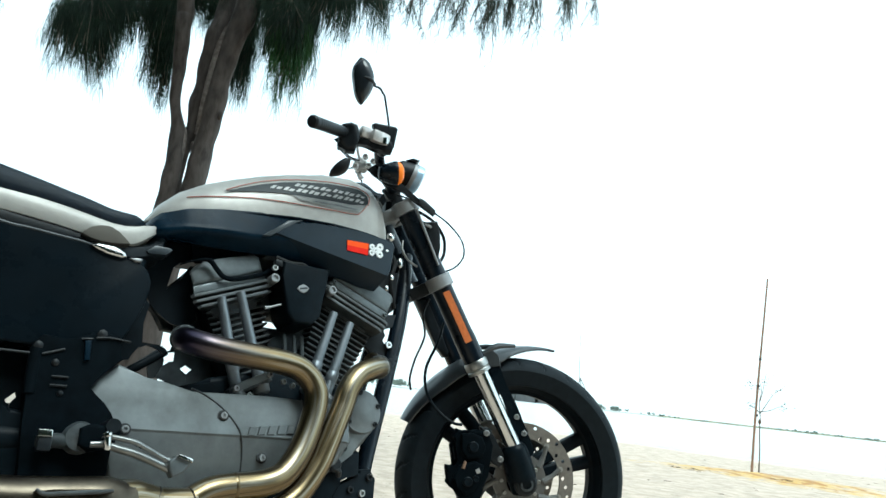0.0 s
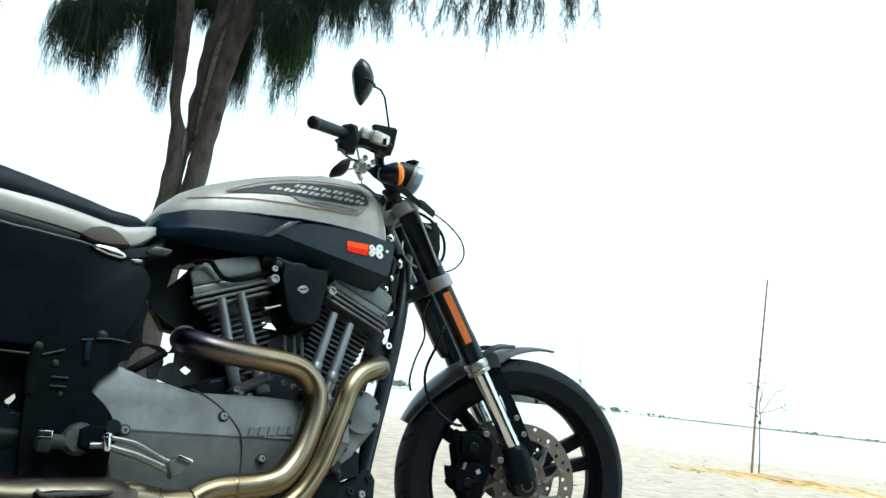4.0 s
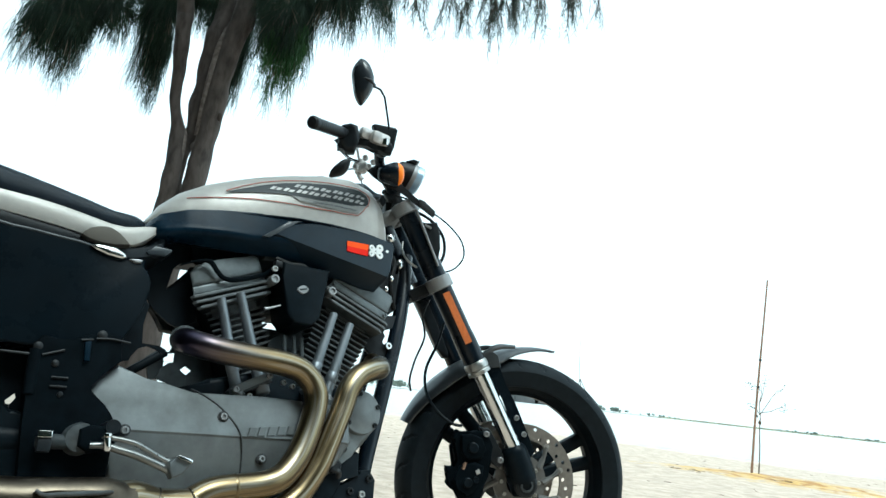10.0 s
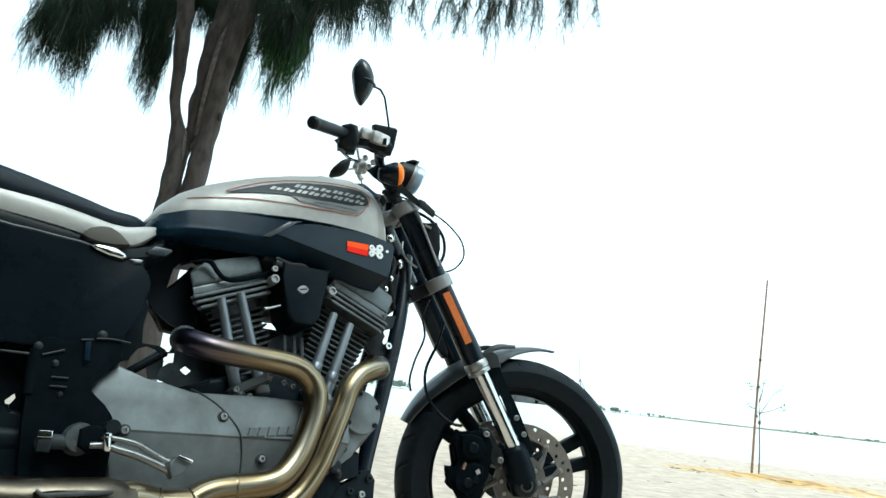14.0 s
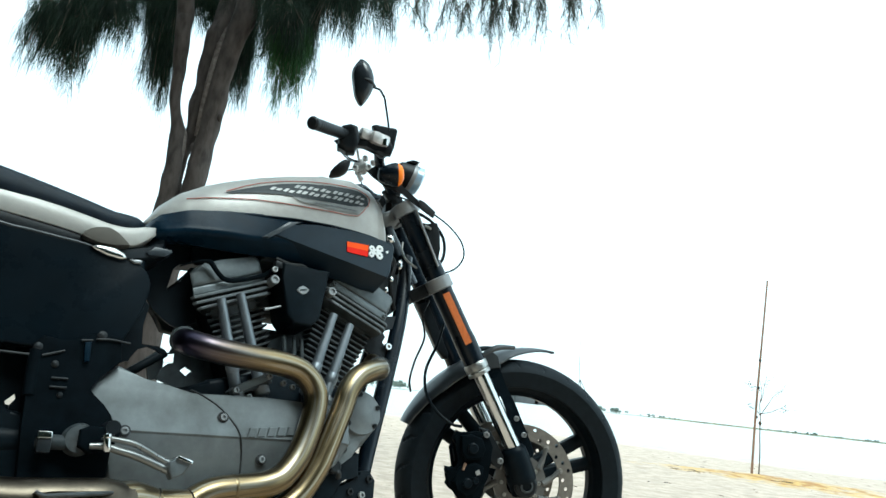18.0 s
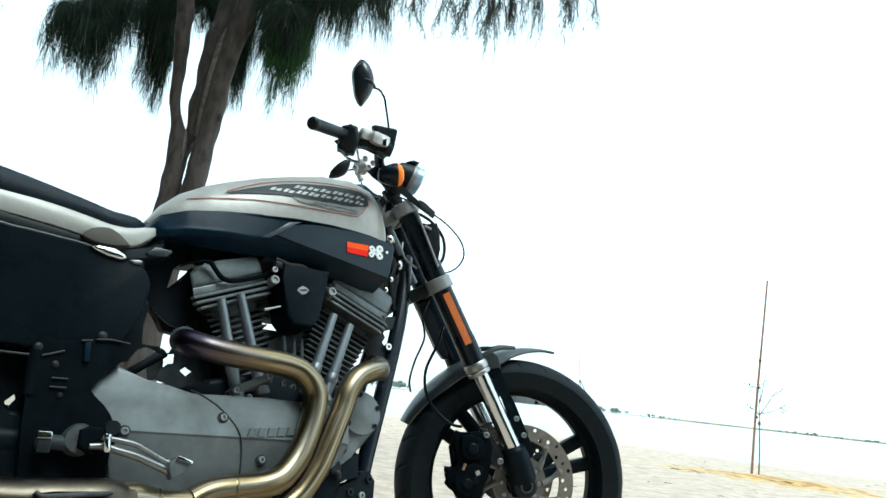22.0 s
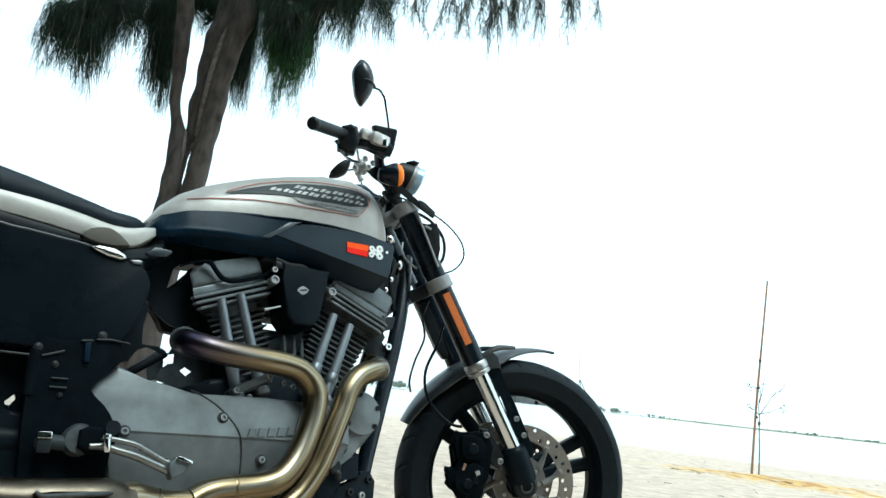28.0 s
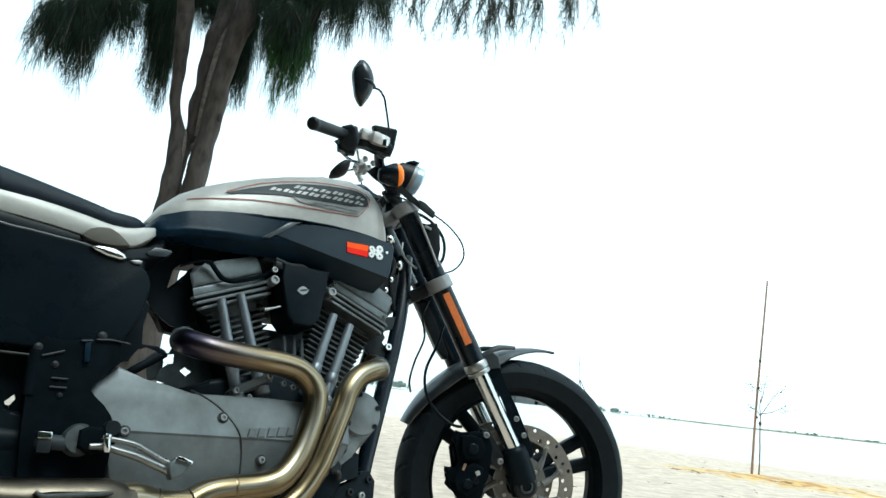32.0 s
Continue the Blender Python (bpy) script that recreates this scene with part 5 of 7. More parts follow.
def cylinder(name, cx, cz, sign, low=0.0, taper=0.0):
    """One finned cylinder with its head and rocker box; sign -1 tilts it back, +1 forward; the rear one narrows to its far side."""
    m = Matrix.Translation((cx, 0, cz)) @ Matrix.Rotation(radians(22.5 * sign), 4, "Y")

    def narrow(bm):
        for v in bm.verts:
            if v.co.x < 0:
                v.co.x += taper * (v.co.y + 0.105) * min(1.0, -v.co.x / 0.07)
        return bm

    barrel = bpart(name, moved(lathe([(0.058, -0.20), (0.058, 0.01)], (0.006, -0.01, 0), (0, 0, 1), 28), m), M_SATIN, "black finned cylinder barrel")
    for k in range(14):
        z = -0.176 + k * 0.0130 - low * 0.4
        grow = 0.056 + 0.016 * min(1.0, k / 10)
        bm = prism([(-grow, -0.098), (grow, -0.098), (grow + 0.004, -0.04), (grow + 0.004, 0.04), (grow, 0.075), (-grow, 0.075), (-grow - 0.004, 0.04), (-grow - 0.004, -0.04)], -0.0025, 0.0025, 0.0016, 2)
        moved(bm, Matrix.Translation((0, 0, z)) @ Matrix.Rotation(radians(90), 4, "X"))
        bpart("fin", moved(narrow(bm), m), M_FIN, "", barrel)
    head = bpart(name.replace("cylinder", "head"), moved(narrow(box((0, 0.0, -0.005 - low), (0.12, 0.15, 0.05), 0.008)), m), M_FIN, "grey finned cylinder head")
    for k in range(3):
        z = -0.020 + k * 0.0125 - low * 0.55
        w = (0.082, 0.088, 0.089)[k]
        bm = prism([(-w, -0.108), (-w + 0.01, -0.114), (w - 0.01, -0.114), (w, -0.108), (w, 0.108), (w - 0.01, 0.114), (-w + 0.01, 0.114), (-w, 0.108)], -0.0032, 0.0032, 0.0016, 2)
        moved(bm, Matrix.Translation((0, 0, z)) @ Matrix.Rotation(radians(90), 4, "X"))
        bpart("fin", moved(narrow(bm), m), M_HEADFIN, "", head)
    d = -low * 0.8
    rb = bpart(name.replace("cylinder", "rocker_box"), moved(narrow(prism([(-0.084, 0.014 + d), (0.081, 0.014 + d), (0.081, 0.034 + d), (-0.080, 0.034 + d)], -0.105, 0.105, 0.005, 3)), m), M_HEAD, "grey cast rocker box")
    top = 0.088 - low * 1.1
    bpart("rocker_cover", moved(narrow(prism([(-0.081, 0.034 + d), (0.082, 0.034 + d), (0.084, top - 0.012), (0.074, top - 0.002), (0.0, top), (-0.040, top), (-0.062, top - 0.003), (-0.078, top - 0.014)], -0.102, 0.102, 0.010, 4)), m), M_HEAD, "", rb)
    for x in ((0.074,) if low else (-0.074, 0.074)):
        bpart("bolt", moved(bolt((x, -0.106, 0.024 + d), YAX, 0.005, 0.004), m), M_HEAD, "", rb)
    return head


rear = cylinder("rear_cylinder", -0.833, 0.672, -1, 0.026, 0.5)
front = cylinder("front_cylinder", -0.532, 0.670, 1)
# push-rod tubes and lifter blocks
for a, b in (((-0.857, -0.128, 0.632), (-0.808, -0.132, 0.440)), ((-0.818, -0.128, 0.650), (-0.758, -0.132, 0.452)), ((-0.600, -0.128, 0.640), (-0.655, -0.132, 0.462)), ((-0.558, -0.128, 0.622), (-0.617, -0.132, 0.445))):
    a, b = Vector(a), Vector(b)
    pr = bpart("pushrod_tube", rod(a, b, 0.0092, 0.0122, 16), M_TUBE, "satin silver push-rod tube")
    d = (b - a).normalized()
    bpart("collar", lathe([(0.0110, -0.012), (0.0132, -0.008), (0.0132, 0.008), (0.0122, 0.012)], a.lerp(b, 0.72), d, 16), M_TUBE, "", pr)
    bpart("seal_cup", lathe([(0.013, 0), (0.017, 0.003), (0.017, 0.018), (0.013, 0.022)], b - d * 0.012, d, 16), M_GREY, "", pr)
lb = bpart("lifter_block", prism([(-0.8271, 0.4446), (-0.8190, 0.4542), (-0.7585, 0.4854), (-0.7429, 0.4871), (-0.7403, 0.4688), (-0.7507, 0.4632), (-0.8081, 0.4353), (-0.8225, 0.4319)], -0.146, -0.09, 0.004), M_FIN, "silver lifter block")
bpart("block_flange", prism([(-0.8294, 0.4428), (-0.8224, 0.4511), (-0.7636, 0.4819), (-0.7482, 0.4847), (-0.7462, 0.4746), (-0.7565, 0.4689), (-0.8122, 0.4400), (-0.8264, 0.4344)], -0.164, -0.145, 0.0015, 2), M_CAST, "pale machined flange", lb)
for x, z in ((-0.8219, 0.4429), (-0.7564, 0.4762)):
    bpart("bolt", bolt((x, -0.164, z), YAX, 0.0062, 0.006), M_GREY, "", lb)
bpart("lifter_block", prism([(-0.665, 0.462), (-0.60, 0.442), (-0.59, 0.425), (-0.66, 0.43)], -0.150, -0.09, 0.005), M_FIN, "silver lifter block")
for x, z in ((-0.79, 0.435), (-0.72, 0.468), (-0.70, 0.462), (-0.685, 0.47)):
    bpart("engine_bolt", bolt((x, -0.150, z), YAX, 0.006, 0.007), M_STEEL)
# intake cover with a small emblem between the cylinders
ic = bpart("intake_cover", prism([(-0.735, 0.735), (-0.62, 0.735), (-0.628, 0.70), (-0.640, 0.62), (-0.66, 0.60), (-0.70, 0.60), (-0.718, 0.62), (-0.732, 0.70)], -0.142, -0.05, 0.006, 3), M_PLASTIC, "black intake cover with a pale emblem")
bpart("emblem", prism([(-0.699, 0.676), (-0.693, 0.684), (-0.686, 0.688), (-0.679, 0.687), (-0.671, 0.681), (-0.676, 0.673), (-0.684, 0.668), (-0.692, 0.670)], -0.1445, -0.141, 0.001, 1), M_GREY, "pale plain emblem", ic)
bpart("emblem_bar", prism([(-0.692, 0.675), (-0.676, 0.679), (-0.677, 0.682), (-0.693, 0.678)], -0.1460, -0.143, 0), M_DECAL, "", ic)
for x, z in ((-0.747, 0.694), (-0.609, 0.691)):
    bb = bpart("cover_bolt", lathe([(0.0105, -0.02), (0.0105, 0.002), (0.0090, 0.004), (0.006, 0.004), (0.005, 0.0), (0.0001, 0.0)], (x, -0.132, z), YAX, 18), M_GREY, "grey cap bolt")
bpart("cover_bolt", bolt((-0.749, -0.13, 0.717), YAX, 0.007, 0.006), M_STEEL)
bpart("breather_hose", tube([(-0.940, -0.10, 0.696), (-0.915, -0.113, 0.706), (-0.886, -0.117, 0.711), (-0.868, -0.117, 0.693), (-0.851, -0.117, 0.680), (-0.822, -0.117, 0.682), (-0.767, -0.114, 0.705), (-0.735, -0.08, 0.735)], [0.0015, 0.002, 0.0052, 0.0052, 0.0052, 0.0052, 0.0052, 0.0052], 10, 6), M_SHADE, "black breather hose")
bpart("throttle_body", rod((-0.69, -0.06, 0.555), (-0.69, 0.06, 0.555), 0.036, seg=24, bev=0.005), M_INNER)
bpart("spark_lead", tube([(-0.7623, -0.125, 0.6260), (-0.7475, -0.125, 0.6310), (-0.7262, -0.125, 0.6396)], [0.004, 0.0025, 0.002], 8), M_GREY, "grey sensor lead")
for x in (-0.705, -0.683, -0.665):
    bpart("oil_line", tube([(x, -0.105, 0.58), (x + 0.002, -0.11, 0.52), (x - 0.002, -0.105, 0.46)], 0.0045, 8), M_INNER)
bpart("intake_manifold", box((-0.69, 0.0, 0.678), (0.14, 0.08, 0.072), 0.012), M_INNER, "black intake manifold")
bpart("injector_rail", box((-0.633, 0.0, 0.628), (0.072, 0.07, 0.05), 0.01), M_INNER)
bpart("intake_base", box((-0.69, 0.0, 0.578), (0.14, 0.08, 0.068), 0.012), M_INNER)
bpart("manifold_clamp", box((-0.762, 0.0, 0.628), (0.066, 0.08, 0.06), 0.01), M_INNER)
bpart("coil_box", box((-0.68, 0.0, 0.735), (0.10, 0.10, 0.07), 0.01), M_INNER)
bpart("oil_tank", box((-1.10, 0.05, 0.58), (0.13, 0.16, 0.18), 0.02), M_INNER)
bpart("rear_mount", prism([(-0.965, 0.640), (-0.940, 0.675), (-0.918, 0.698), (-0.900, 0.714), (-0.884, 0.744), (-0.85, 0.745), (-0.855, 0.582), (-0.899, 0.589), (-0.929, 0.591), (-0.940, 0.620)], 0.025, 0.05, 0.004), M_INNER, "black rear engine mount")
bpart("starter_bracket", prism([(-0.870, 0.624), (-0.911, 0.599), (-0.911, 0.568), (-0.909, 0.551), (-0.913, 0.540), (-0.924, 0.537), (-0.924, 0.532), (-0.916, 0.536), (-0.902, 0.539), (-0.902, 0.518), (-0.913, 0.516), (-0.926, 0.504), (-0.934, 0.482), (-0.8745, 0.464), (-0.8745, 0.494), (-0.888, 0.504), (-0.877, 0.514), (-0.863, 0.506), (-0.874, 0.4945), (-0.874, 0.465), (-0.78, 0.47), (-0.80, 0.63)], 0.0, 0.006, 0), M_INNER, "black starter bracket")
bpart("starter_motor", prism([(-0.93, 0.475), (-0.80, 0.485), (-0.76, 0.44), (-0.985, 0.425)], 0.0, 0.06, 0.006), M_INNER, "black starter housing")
bpart("frame_lug", prism([(-1.0434, 0.5146), (-1.0192, 0.5700), (-0.9956, 0.6116), (-0.9879, 0.6013), (-0.9942, 0.5625), (-0.9913, 0.5259), (-0.9735, 0.5249), (-0.9596, 0.5245), (-0.9491, 0.5169), (-0.9512, 0.5088), (-0.9628, 0.5163), (-0.9814, 0.5217), (-0.9980, 0.5140), (-1.0072, 0.4997), (-1.0118, 0.4894), (-1.0187, 0.4886), (-1.0315, 0.4807)], -0.103, -0.097, 0), M_PLASTIC, "black frame lug")
bpart("frame_plate", prism([(-1.008, 0.752), (-0.900, 0.776), (-0.905, 0.726), (-0.926, 0.721), (-0.938, 0.708), (-0.943, 0.680), (-0.947, 0.657), (-0.920, 0.684), (-0.907, 0.713), (-0.892, 0.712), (-0.879, 0.600), (-0.909, 0.583), (-0.930, 0.586), (-0.949, 0.599), (-0.967, 0.613), (-0.988, 0.643)], -0.042, -0.038, 0), M_PLASTIC, "black frame plate")
bpart("spine_cover", prism([(-0.9119, 0.7594), (-0.7430, 0.7968), (-0.7403, 0.7638), (-0.8054, 0.7475), (-0.8363, 0.7358), (-0.8645, 0.7300), (-0.8965, 0.7209), (-0.9055, 0.7255)], -0.06, -0.05, 0.002), M_PLASTIC, "black cover under the tank spine")
bpart("frame_gusset", prism([(-0.9542, 0.5278), (-0.9234, 0.5546), (-0.9170, 0.5226), (-0.9173, 0.4892), (-0.9435, 0.4817)], 0.02, 0.03, 0.002), M_INNER, "black frame gusset in a lightened tone")
bpart("frame_strut", rod((-1.00, -0.05, 0.477), (-0.934, -0.05, 0.526), 0.009), M_PLASTIC)
bpart("oil_cooler", prism([(-0.475, 0.78), (-0.385, 0.80), (-0.395, 0.70), (-0.425, 0.675), (-0.455, 0.675), (-0.46, 0.68)], -0.06, 0.08, 0.006), M_SATIN, "black oil cooler")
bpart("engine_mount", prism([(-0.4758, 0.6710), (-0.3948, 0.6837), (-0.3945, 0.6516), (-0.4142, 0.6487), (-0.4304, 0.6421), (-0.4335, 0.6345), (-0.4268, 0.6254), (-0.4362, 0.6114), (-0.4297, 0.6038), (-0.4136, 0.6059), (-0.4105, 0.6177), (-0.3942, 0.6199), (-0.3935, 0.5550), (-0.4413, 0.5496), (-0.4893, 0.5987)], -0.065, -0.055, 0.001), M_SATIN, "black engine mount plate")
# chrome bolt shape added for the bright gaps beside the front cylinder
bpart("bright_gap_disc", bolt((-0.425, -0.072, 0.60), YAX, 0.009, 0.008), M_CHROME)

# --- exhaust ---
p1 = bpart("rear_header", pipe([(-0.910, -0.085, 0.550), (-0.924, -0.13, 0.537), (-0.921, -0.170, 0.5235), (-0.900, -0.193, 0.513), (-0.86, -0.20, 0.5055), (-0.80, -0.20, 0.501), (-0.745, -0.20, 0.497), (-0.705, -0.20, 0.487), (-0.677, -0.20, 0.462), (-0.668, -0.20, 0.428),
                               (-0.679, -0.20, 0.373), (-0.700, -0.203, 0.322), (-0.7277, -0.207, 0.2865), (-0.7545, -0.21, 0.271), (-0.7866, -0.21, 0.2635), (-0.8437, -0.21, 0.2573), (-0.872, -0.21, 0.250), (-0.897, -0.21, 0.236)],
                              [0.022, 0.0235] + [0.0245] * 16, 24, 6), M_PIPE, "gold heat-tinted rear exhaust header")
p2 = bpart("front_header", pipe([(-0.475, -0.085, 0.552), (-0.482, -0.125, 0.533), (-0.502, -0.165, 0.519), (-0.535, -0.188, 0.508), (-0.57, -0.197, 0.490), (-0.595, -0.20, 0.458), (-0.608, -0.20, 0.42), (-0.622, -0.20, 0.385), (-0.640, -0.20, 0.34), (-0.660, -0.20, 0.298), (-0.70, -0.20, 0.245), (-0.76, -0.205, 0.212), (-0.86, -0.215, 0.20), (-0.95, -0.228, 0.212)],
                               [0.022, 0.0235, 0.0235, 0.0235, 0.0235, 0.0235, 0.0235, 0.0235, 0.0235, 0.0235, 0.0235, 0.0235, 0.0235, 0.025], 24, 6), M_PIPE, "gold heat-tinted front exhaust header")
for c, d in (((-0.487, -0.14, 0.5275), (-0.4, -0.8, -0.3)), ((-0.924, -0.14, 0.534), (-0.05, -0.9, -0.35))):
    bpart("port_clamp", lathe([(0.023, -0.006), (0.0268, -0.004), (0.0268, 0.004), (0.023, 0.006)], c, d, 24), M_FIN, "dark port clamp")
bpart("mitre_pipe", pipe([(-0.893, -0.21, 0.2375), (-0.9054, -0.212, 0.2325), (-0.957, -0.216, 0.2325), (-0.966, -0.218, 0.2365)], 0.0245, 24, 3), M_PIPE, "gold mitred length of pipe", p1)
bpart("mitre_pipe", pipe([(-0.955, -0.216, 0.231), (-0.9665, -0.218, 0.2345), (-1.000, -0.228, 0.238), (-1.02, -0.232, 0.2325)], [0.0245, 0.0250, 0.030, 0.033], 24, 3), M_PIPE, "gold mitred length of pipe", p1)
for c, d in (((-0.898, -0.211, 0.2345), (-1, 0, -0.35)), ((-0.962, -0.217, 0.234), (-1, 0, 0.3))):
    bpart("weld_seam", lathe([(0.0246, -0.002), (0.0256, 0), (0.0246, 0.002)], c, d, 24), M_STAINED, "dark weld seam", p1)
col = bpart("collector", pipe([(-1.002, -0.230, 0.234), (-1.0217, -0.234, 0.2315), (-1.0488, -0.24, 0.2345), (-1.0972, -0.24, 0.234), (-1.1433, -0.24, 0.2335), (-1.1877, -0.24, 0.234), (-1.40, -0.24, 0.245), (-1.50, -0.24, 0.26)], [0.031, 0.034, 0.036, 0.035, 0.035, 0.035, 0.036, 0.04], 26, 6), M_STAINED, "gold and brown stained steel collector pipe")
bpart("clamp_plate", prism([(-1.148, 0.2445), (-1.137, 0.2395), (-1.1185, 0.2385), (-1.0567, 0.2410), (-1.040, 0.2435), (-1.052, 0.2485), (-1.12, 0.2475)], -0.279, -0.262, 0.002, 2), M_STAINED, "small dark clamp plate", col)
bpart("clamp_rod", tube([(-1.146, -0.282, 0.247), (-1.134, -0.284, 0.2405), (-1.11, -0.284, 0.2415), (-1.06, -0.284, 0.2445), (-1.040, -0.283, 0.2460)], [0.0025, 0.0032, 0.0036, 0.0036, 0.0025], 10, 4), M_FIN, "dull dark clamp rod", col)
bpart("weld_band", lathe([(0.0248, -0.003), (0.0256, 0), (0.0248, 0.003)], (-0.825, -0.21, 0.2592), (-1, 0, -0.08), 24), M_PIPE, "", p1)
for s, z in ((-0.24, 0.42), (-0.24, 0.31)):
    bpart("muffler", lathe([(0.03, 0), (0.048, 0.05), (0.052, 0.12), (0.052, 0.42), (0.044, 0.46), (0.03, 0.465)], (-1.46, s, z), (-1, 0, 0.22), 28), M_STEEL, "brushed steel muffler")

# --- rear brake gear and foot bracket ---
# the bracket's shade is in M_SHADE's colour
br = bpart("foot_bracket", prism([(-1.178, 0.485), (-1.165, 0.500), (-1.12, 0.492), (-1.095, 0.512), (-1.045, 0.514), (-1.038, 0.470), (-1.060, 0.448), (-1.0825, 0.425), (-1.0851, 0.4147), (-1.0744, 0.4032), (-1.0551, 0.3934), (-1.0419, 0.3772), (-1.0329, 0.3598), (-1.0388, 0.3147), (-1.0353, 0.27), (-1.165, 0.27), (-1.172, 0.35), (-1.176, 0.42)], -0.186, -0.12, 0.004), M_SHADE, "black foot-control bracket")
bpart("hose_clamp", prism([(-1.1030, 0.4937), (-1.0927, 0.4971), (-1.0908, 0.4616), (-1.0995, 0.4606)], -0.195, -0.18, 0.003), M_NAVY, "", br)
# thin lighter rods laid on as the highlights along the bracket's edges
for line in ([(-1.1077, -0.188, 0.4975), (-1.0901, -0.189, 0.4999)], [(-1.0852, -0.189, 0.5023), (-1.0607, -0.189, 0.5047), (-1.029, -0.188, 0.5020)], [(-1.1626, -0.188, 0.465), (-1.1306, -0.188, 0.4767)], [(-1.2235, -0.187, 0.4648), (-1.1816, -0.187, 0.4645)]):
    bpart("bracket_highlight", tube(line, 0.0022, 8), M_SATIN, "", br)
for x, z, r in ((-1.0763, 0.5109, 0.010), (-1.1709, 0.4792, 0.009), (-1.1412, 0.4532, 0.0075), (-1.1259, 0.4029, 0.006)):
    bpart("bolt", lathe([(r * 0.8, -0.01), (r * 0.8, 0.002), (r * 0.5, 0.004), (0.0001, 0.0045)], (x, -0.186, z), YAX, 14), M_SATIN, "", br)
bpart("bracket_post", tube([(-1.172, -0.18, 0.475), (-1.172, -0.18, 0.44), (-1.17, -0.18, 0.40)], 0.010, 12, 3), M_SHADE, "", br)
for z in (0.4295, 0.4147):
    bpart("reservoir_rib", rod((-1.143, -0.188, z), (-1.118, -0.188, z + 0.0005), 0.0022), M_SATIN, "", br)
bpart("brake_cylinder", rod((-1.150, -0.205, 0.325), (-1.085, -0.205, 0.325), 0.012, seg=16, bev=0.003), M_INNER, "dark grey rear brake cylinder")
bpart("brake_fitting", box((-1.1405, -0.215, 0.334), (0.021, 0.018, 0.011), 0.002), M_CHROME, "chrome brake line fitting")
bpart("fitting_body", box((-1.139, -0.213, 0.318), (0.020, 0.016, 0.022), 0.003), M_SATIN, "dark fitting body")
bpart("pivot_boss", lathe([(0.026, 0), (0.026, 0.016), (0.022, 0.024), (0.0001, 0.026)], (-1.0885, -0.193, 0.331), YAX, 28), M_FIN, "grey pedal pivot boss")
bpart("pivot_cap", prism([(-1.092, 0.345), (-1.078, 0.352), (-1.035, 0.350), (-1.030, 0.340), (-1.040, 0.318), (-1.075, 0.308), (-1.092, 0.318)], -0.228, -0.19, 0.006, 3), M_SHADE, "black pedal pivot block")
pd = bpart("brake_pedal", tube([(-1.060, -0.238, 0.333), (-1.0307, -0.239, 0.3289), (-1.008, -0.24, 0.3238), (-0.987, -0.24, 0.3139), (-0.9675, -0.24, 0.3038), (-0.9480, -0.24, 0.2950)], [0.0040, 0.0046, 0.0048, 0.0046, 0.0044, 0.006], 12, 6), M_POLISH, "polished forged brake pedal")
bpart("pedal_web", tube([(-1.0759, -0.236, 0.3186), (-1.0549, -0.238, 0.3187), (-1.0327, -0.24, 0.3127), (-1.0055, -0.24, 0.3059), (-0.9773, -0.24, 0.2953), (-0.950, -0.24, 0.2840)], [0.0050, 0.0058, 0.0062, 0.0066, 0.0066, 0.007], 12, 6), M_POLISH, "", pd)
bpart("pedal_pad", prism([(-0.9555, 0.2962), (-0.9426, 0.304), (-0.9392, 0.3069), (-0.9166, 0.2995), (-0.9186, 0.2921), (-0.93, 0.2771), (-0.9475, 0.2695), (-0.9537, 0.2819)], -0.257, -0.230, 0.004, 3), M_HEAD, "worn grey pedal pad", pd)
bpart("pad_lip", prism([(-0.9442, 0.3050), (-0.9407, 0.3072), (-0.9175, 0.2994), (-0.9187, 0.2935), (-0.9418, 0.3008)], -0.264, -0.228, 0.0015, 2), M_CHROME, "bright worn pad edge", pd)
bpart("link_bolt", lathe([(0.0055, 0.0), (0.0075, 0.002), (0.0075, 0.006), (0.006, 0.008), (0.006, 0.026), (0.0045, 0.029)], (-1.0563, -0.255, 0.3370), (0.12, 0, -1), 14), M_CHROME, "chrome link bolt")
bpart("footrest", rod((-1.046, -0.18, 0.352), (-1.044, -0.232, 0.350), 0.012, seg=16, bev=0.004), M_SATIN, "black rubber footrest")
bpart("swingarm", tube([(-1.04, -0.13, 0.33), (-1.25, -0.14, 0.33), (-1.515, -0.13, 0.315)], 0.028, 12), M_PLASTIC, "black swingarm")
bpart("swingarm", tube([(-1.04, 0.13, 0.33), (-1.25, 0.14, 0.33), (-1.515, 0.13, 0.315)], 0.028, 12), M_PLASTIC, "black swingarm")
sh = bpart("rear_shock", rod((-1.38, -0.17, 0.36), (-1.30, -0.17, 0.66), 0.016), M_SATIN, "black rear shock absorber")
bpart("spring", tube([(-1.378 + 0.08 * k / 72 + 0, -0.17 + 0.03 * math.sin(k * 0.7854), 0.38 + 0.26 * k / 72 + 0.0) if k % 2 else (-1.378 + 0.08 * k / 72 + 0.03 * math.cos(k * 0.7854), -0.17 + 0.03 * math.sin(k * 0.7854), 0.38 + 0.26 * k / 72) for k in range(73)], 0.004, 6, 2), M_BLACK, "", sh)
bpart("side_stand", tube([(-0.93, 0.12, 0.19), (-0.90, 0.22, 0.10), (-0.88, 0.262, 0.0405)], [0.012, 0.011, 0.010], 10), M_SATIN, "black side stand")
bpart("stand_foot", box((-0.88, 0.268, 0.052), (0.05, 0.045, 0.01), 0.003, Matrix.Rotation(radians(12.5), 4, "X")), M_SATIN)
bpart("rear_fender", tube([(-1.74, 0, 0.80), (-1.85, 0, 0.72), (-1.92, 0, 0.62)], [0.05, 0.045, 0.03], 12), M_PLASTIC)
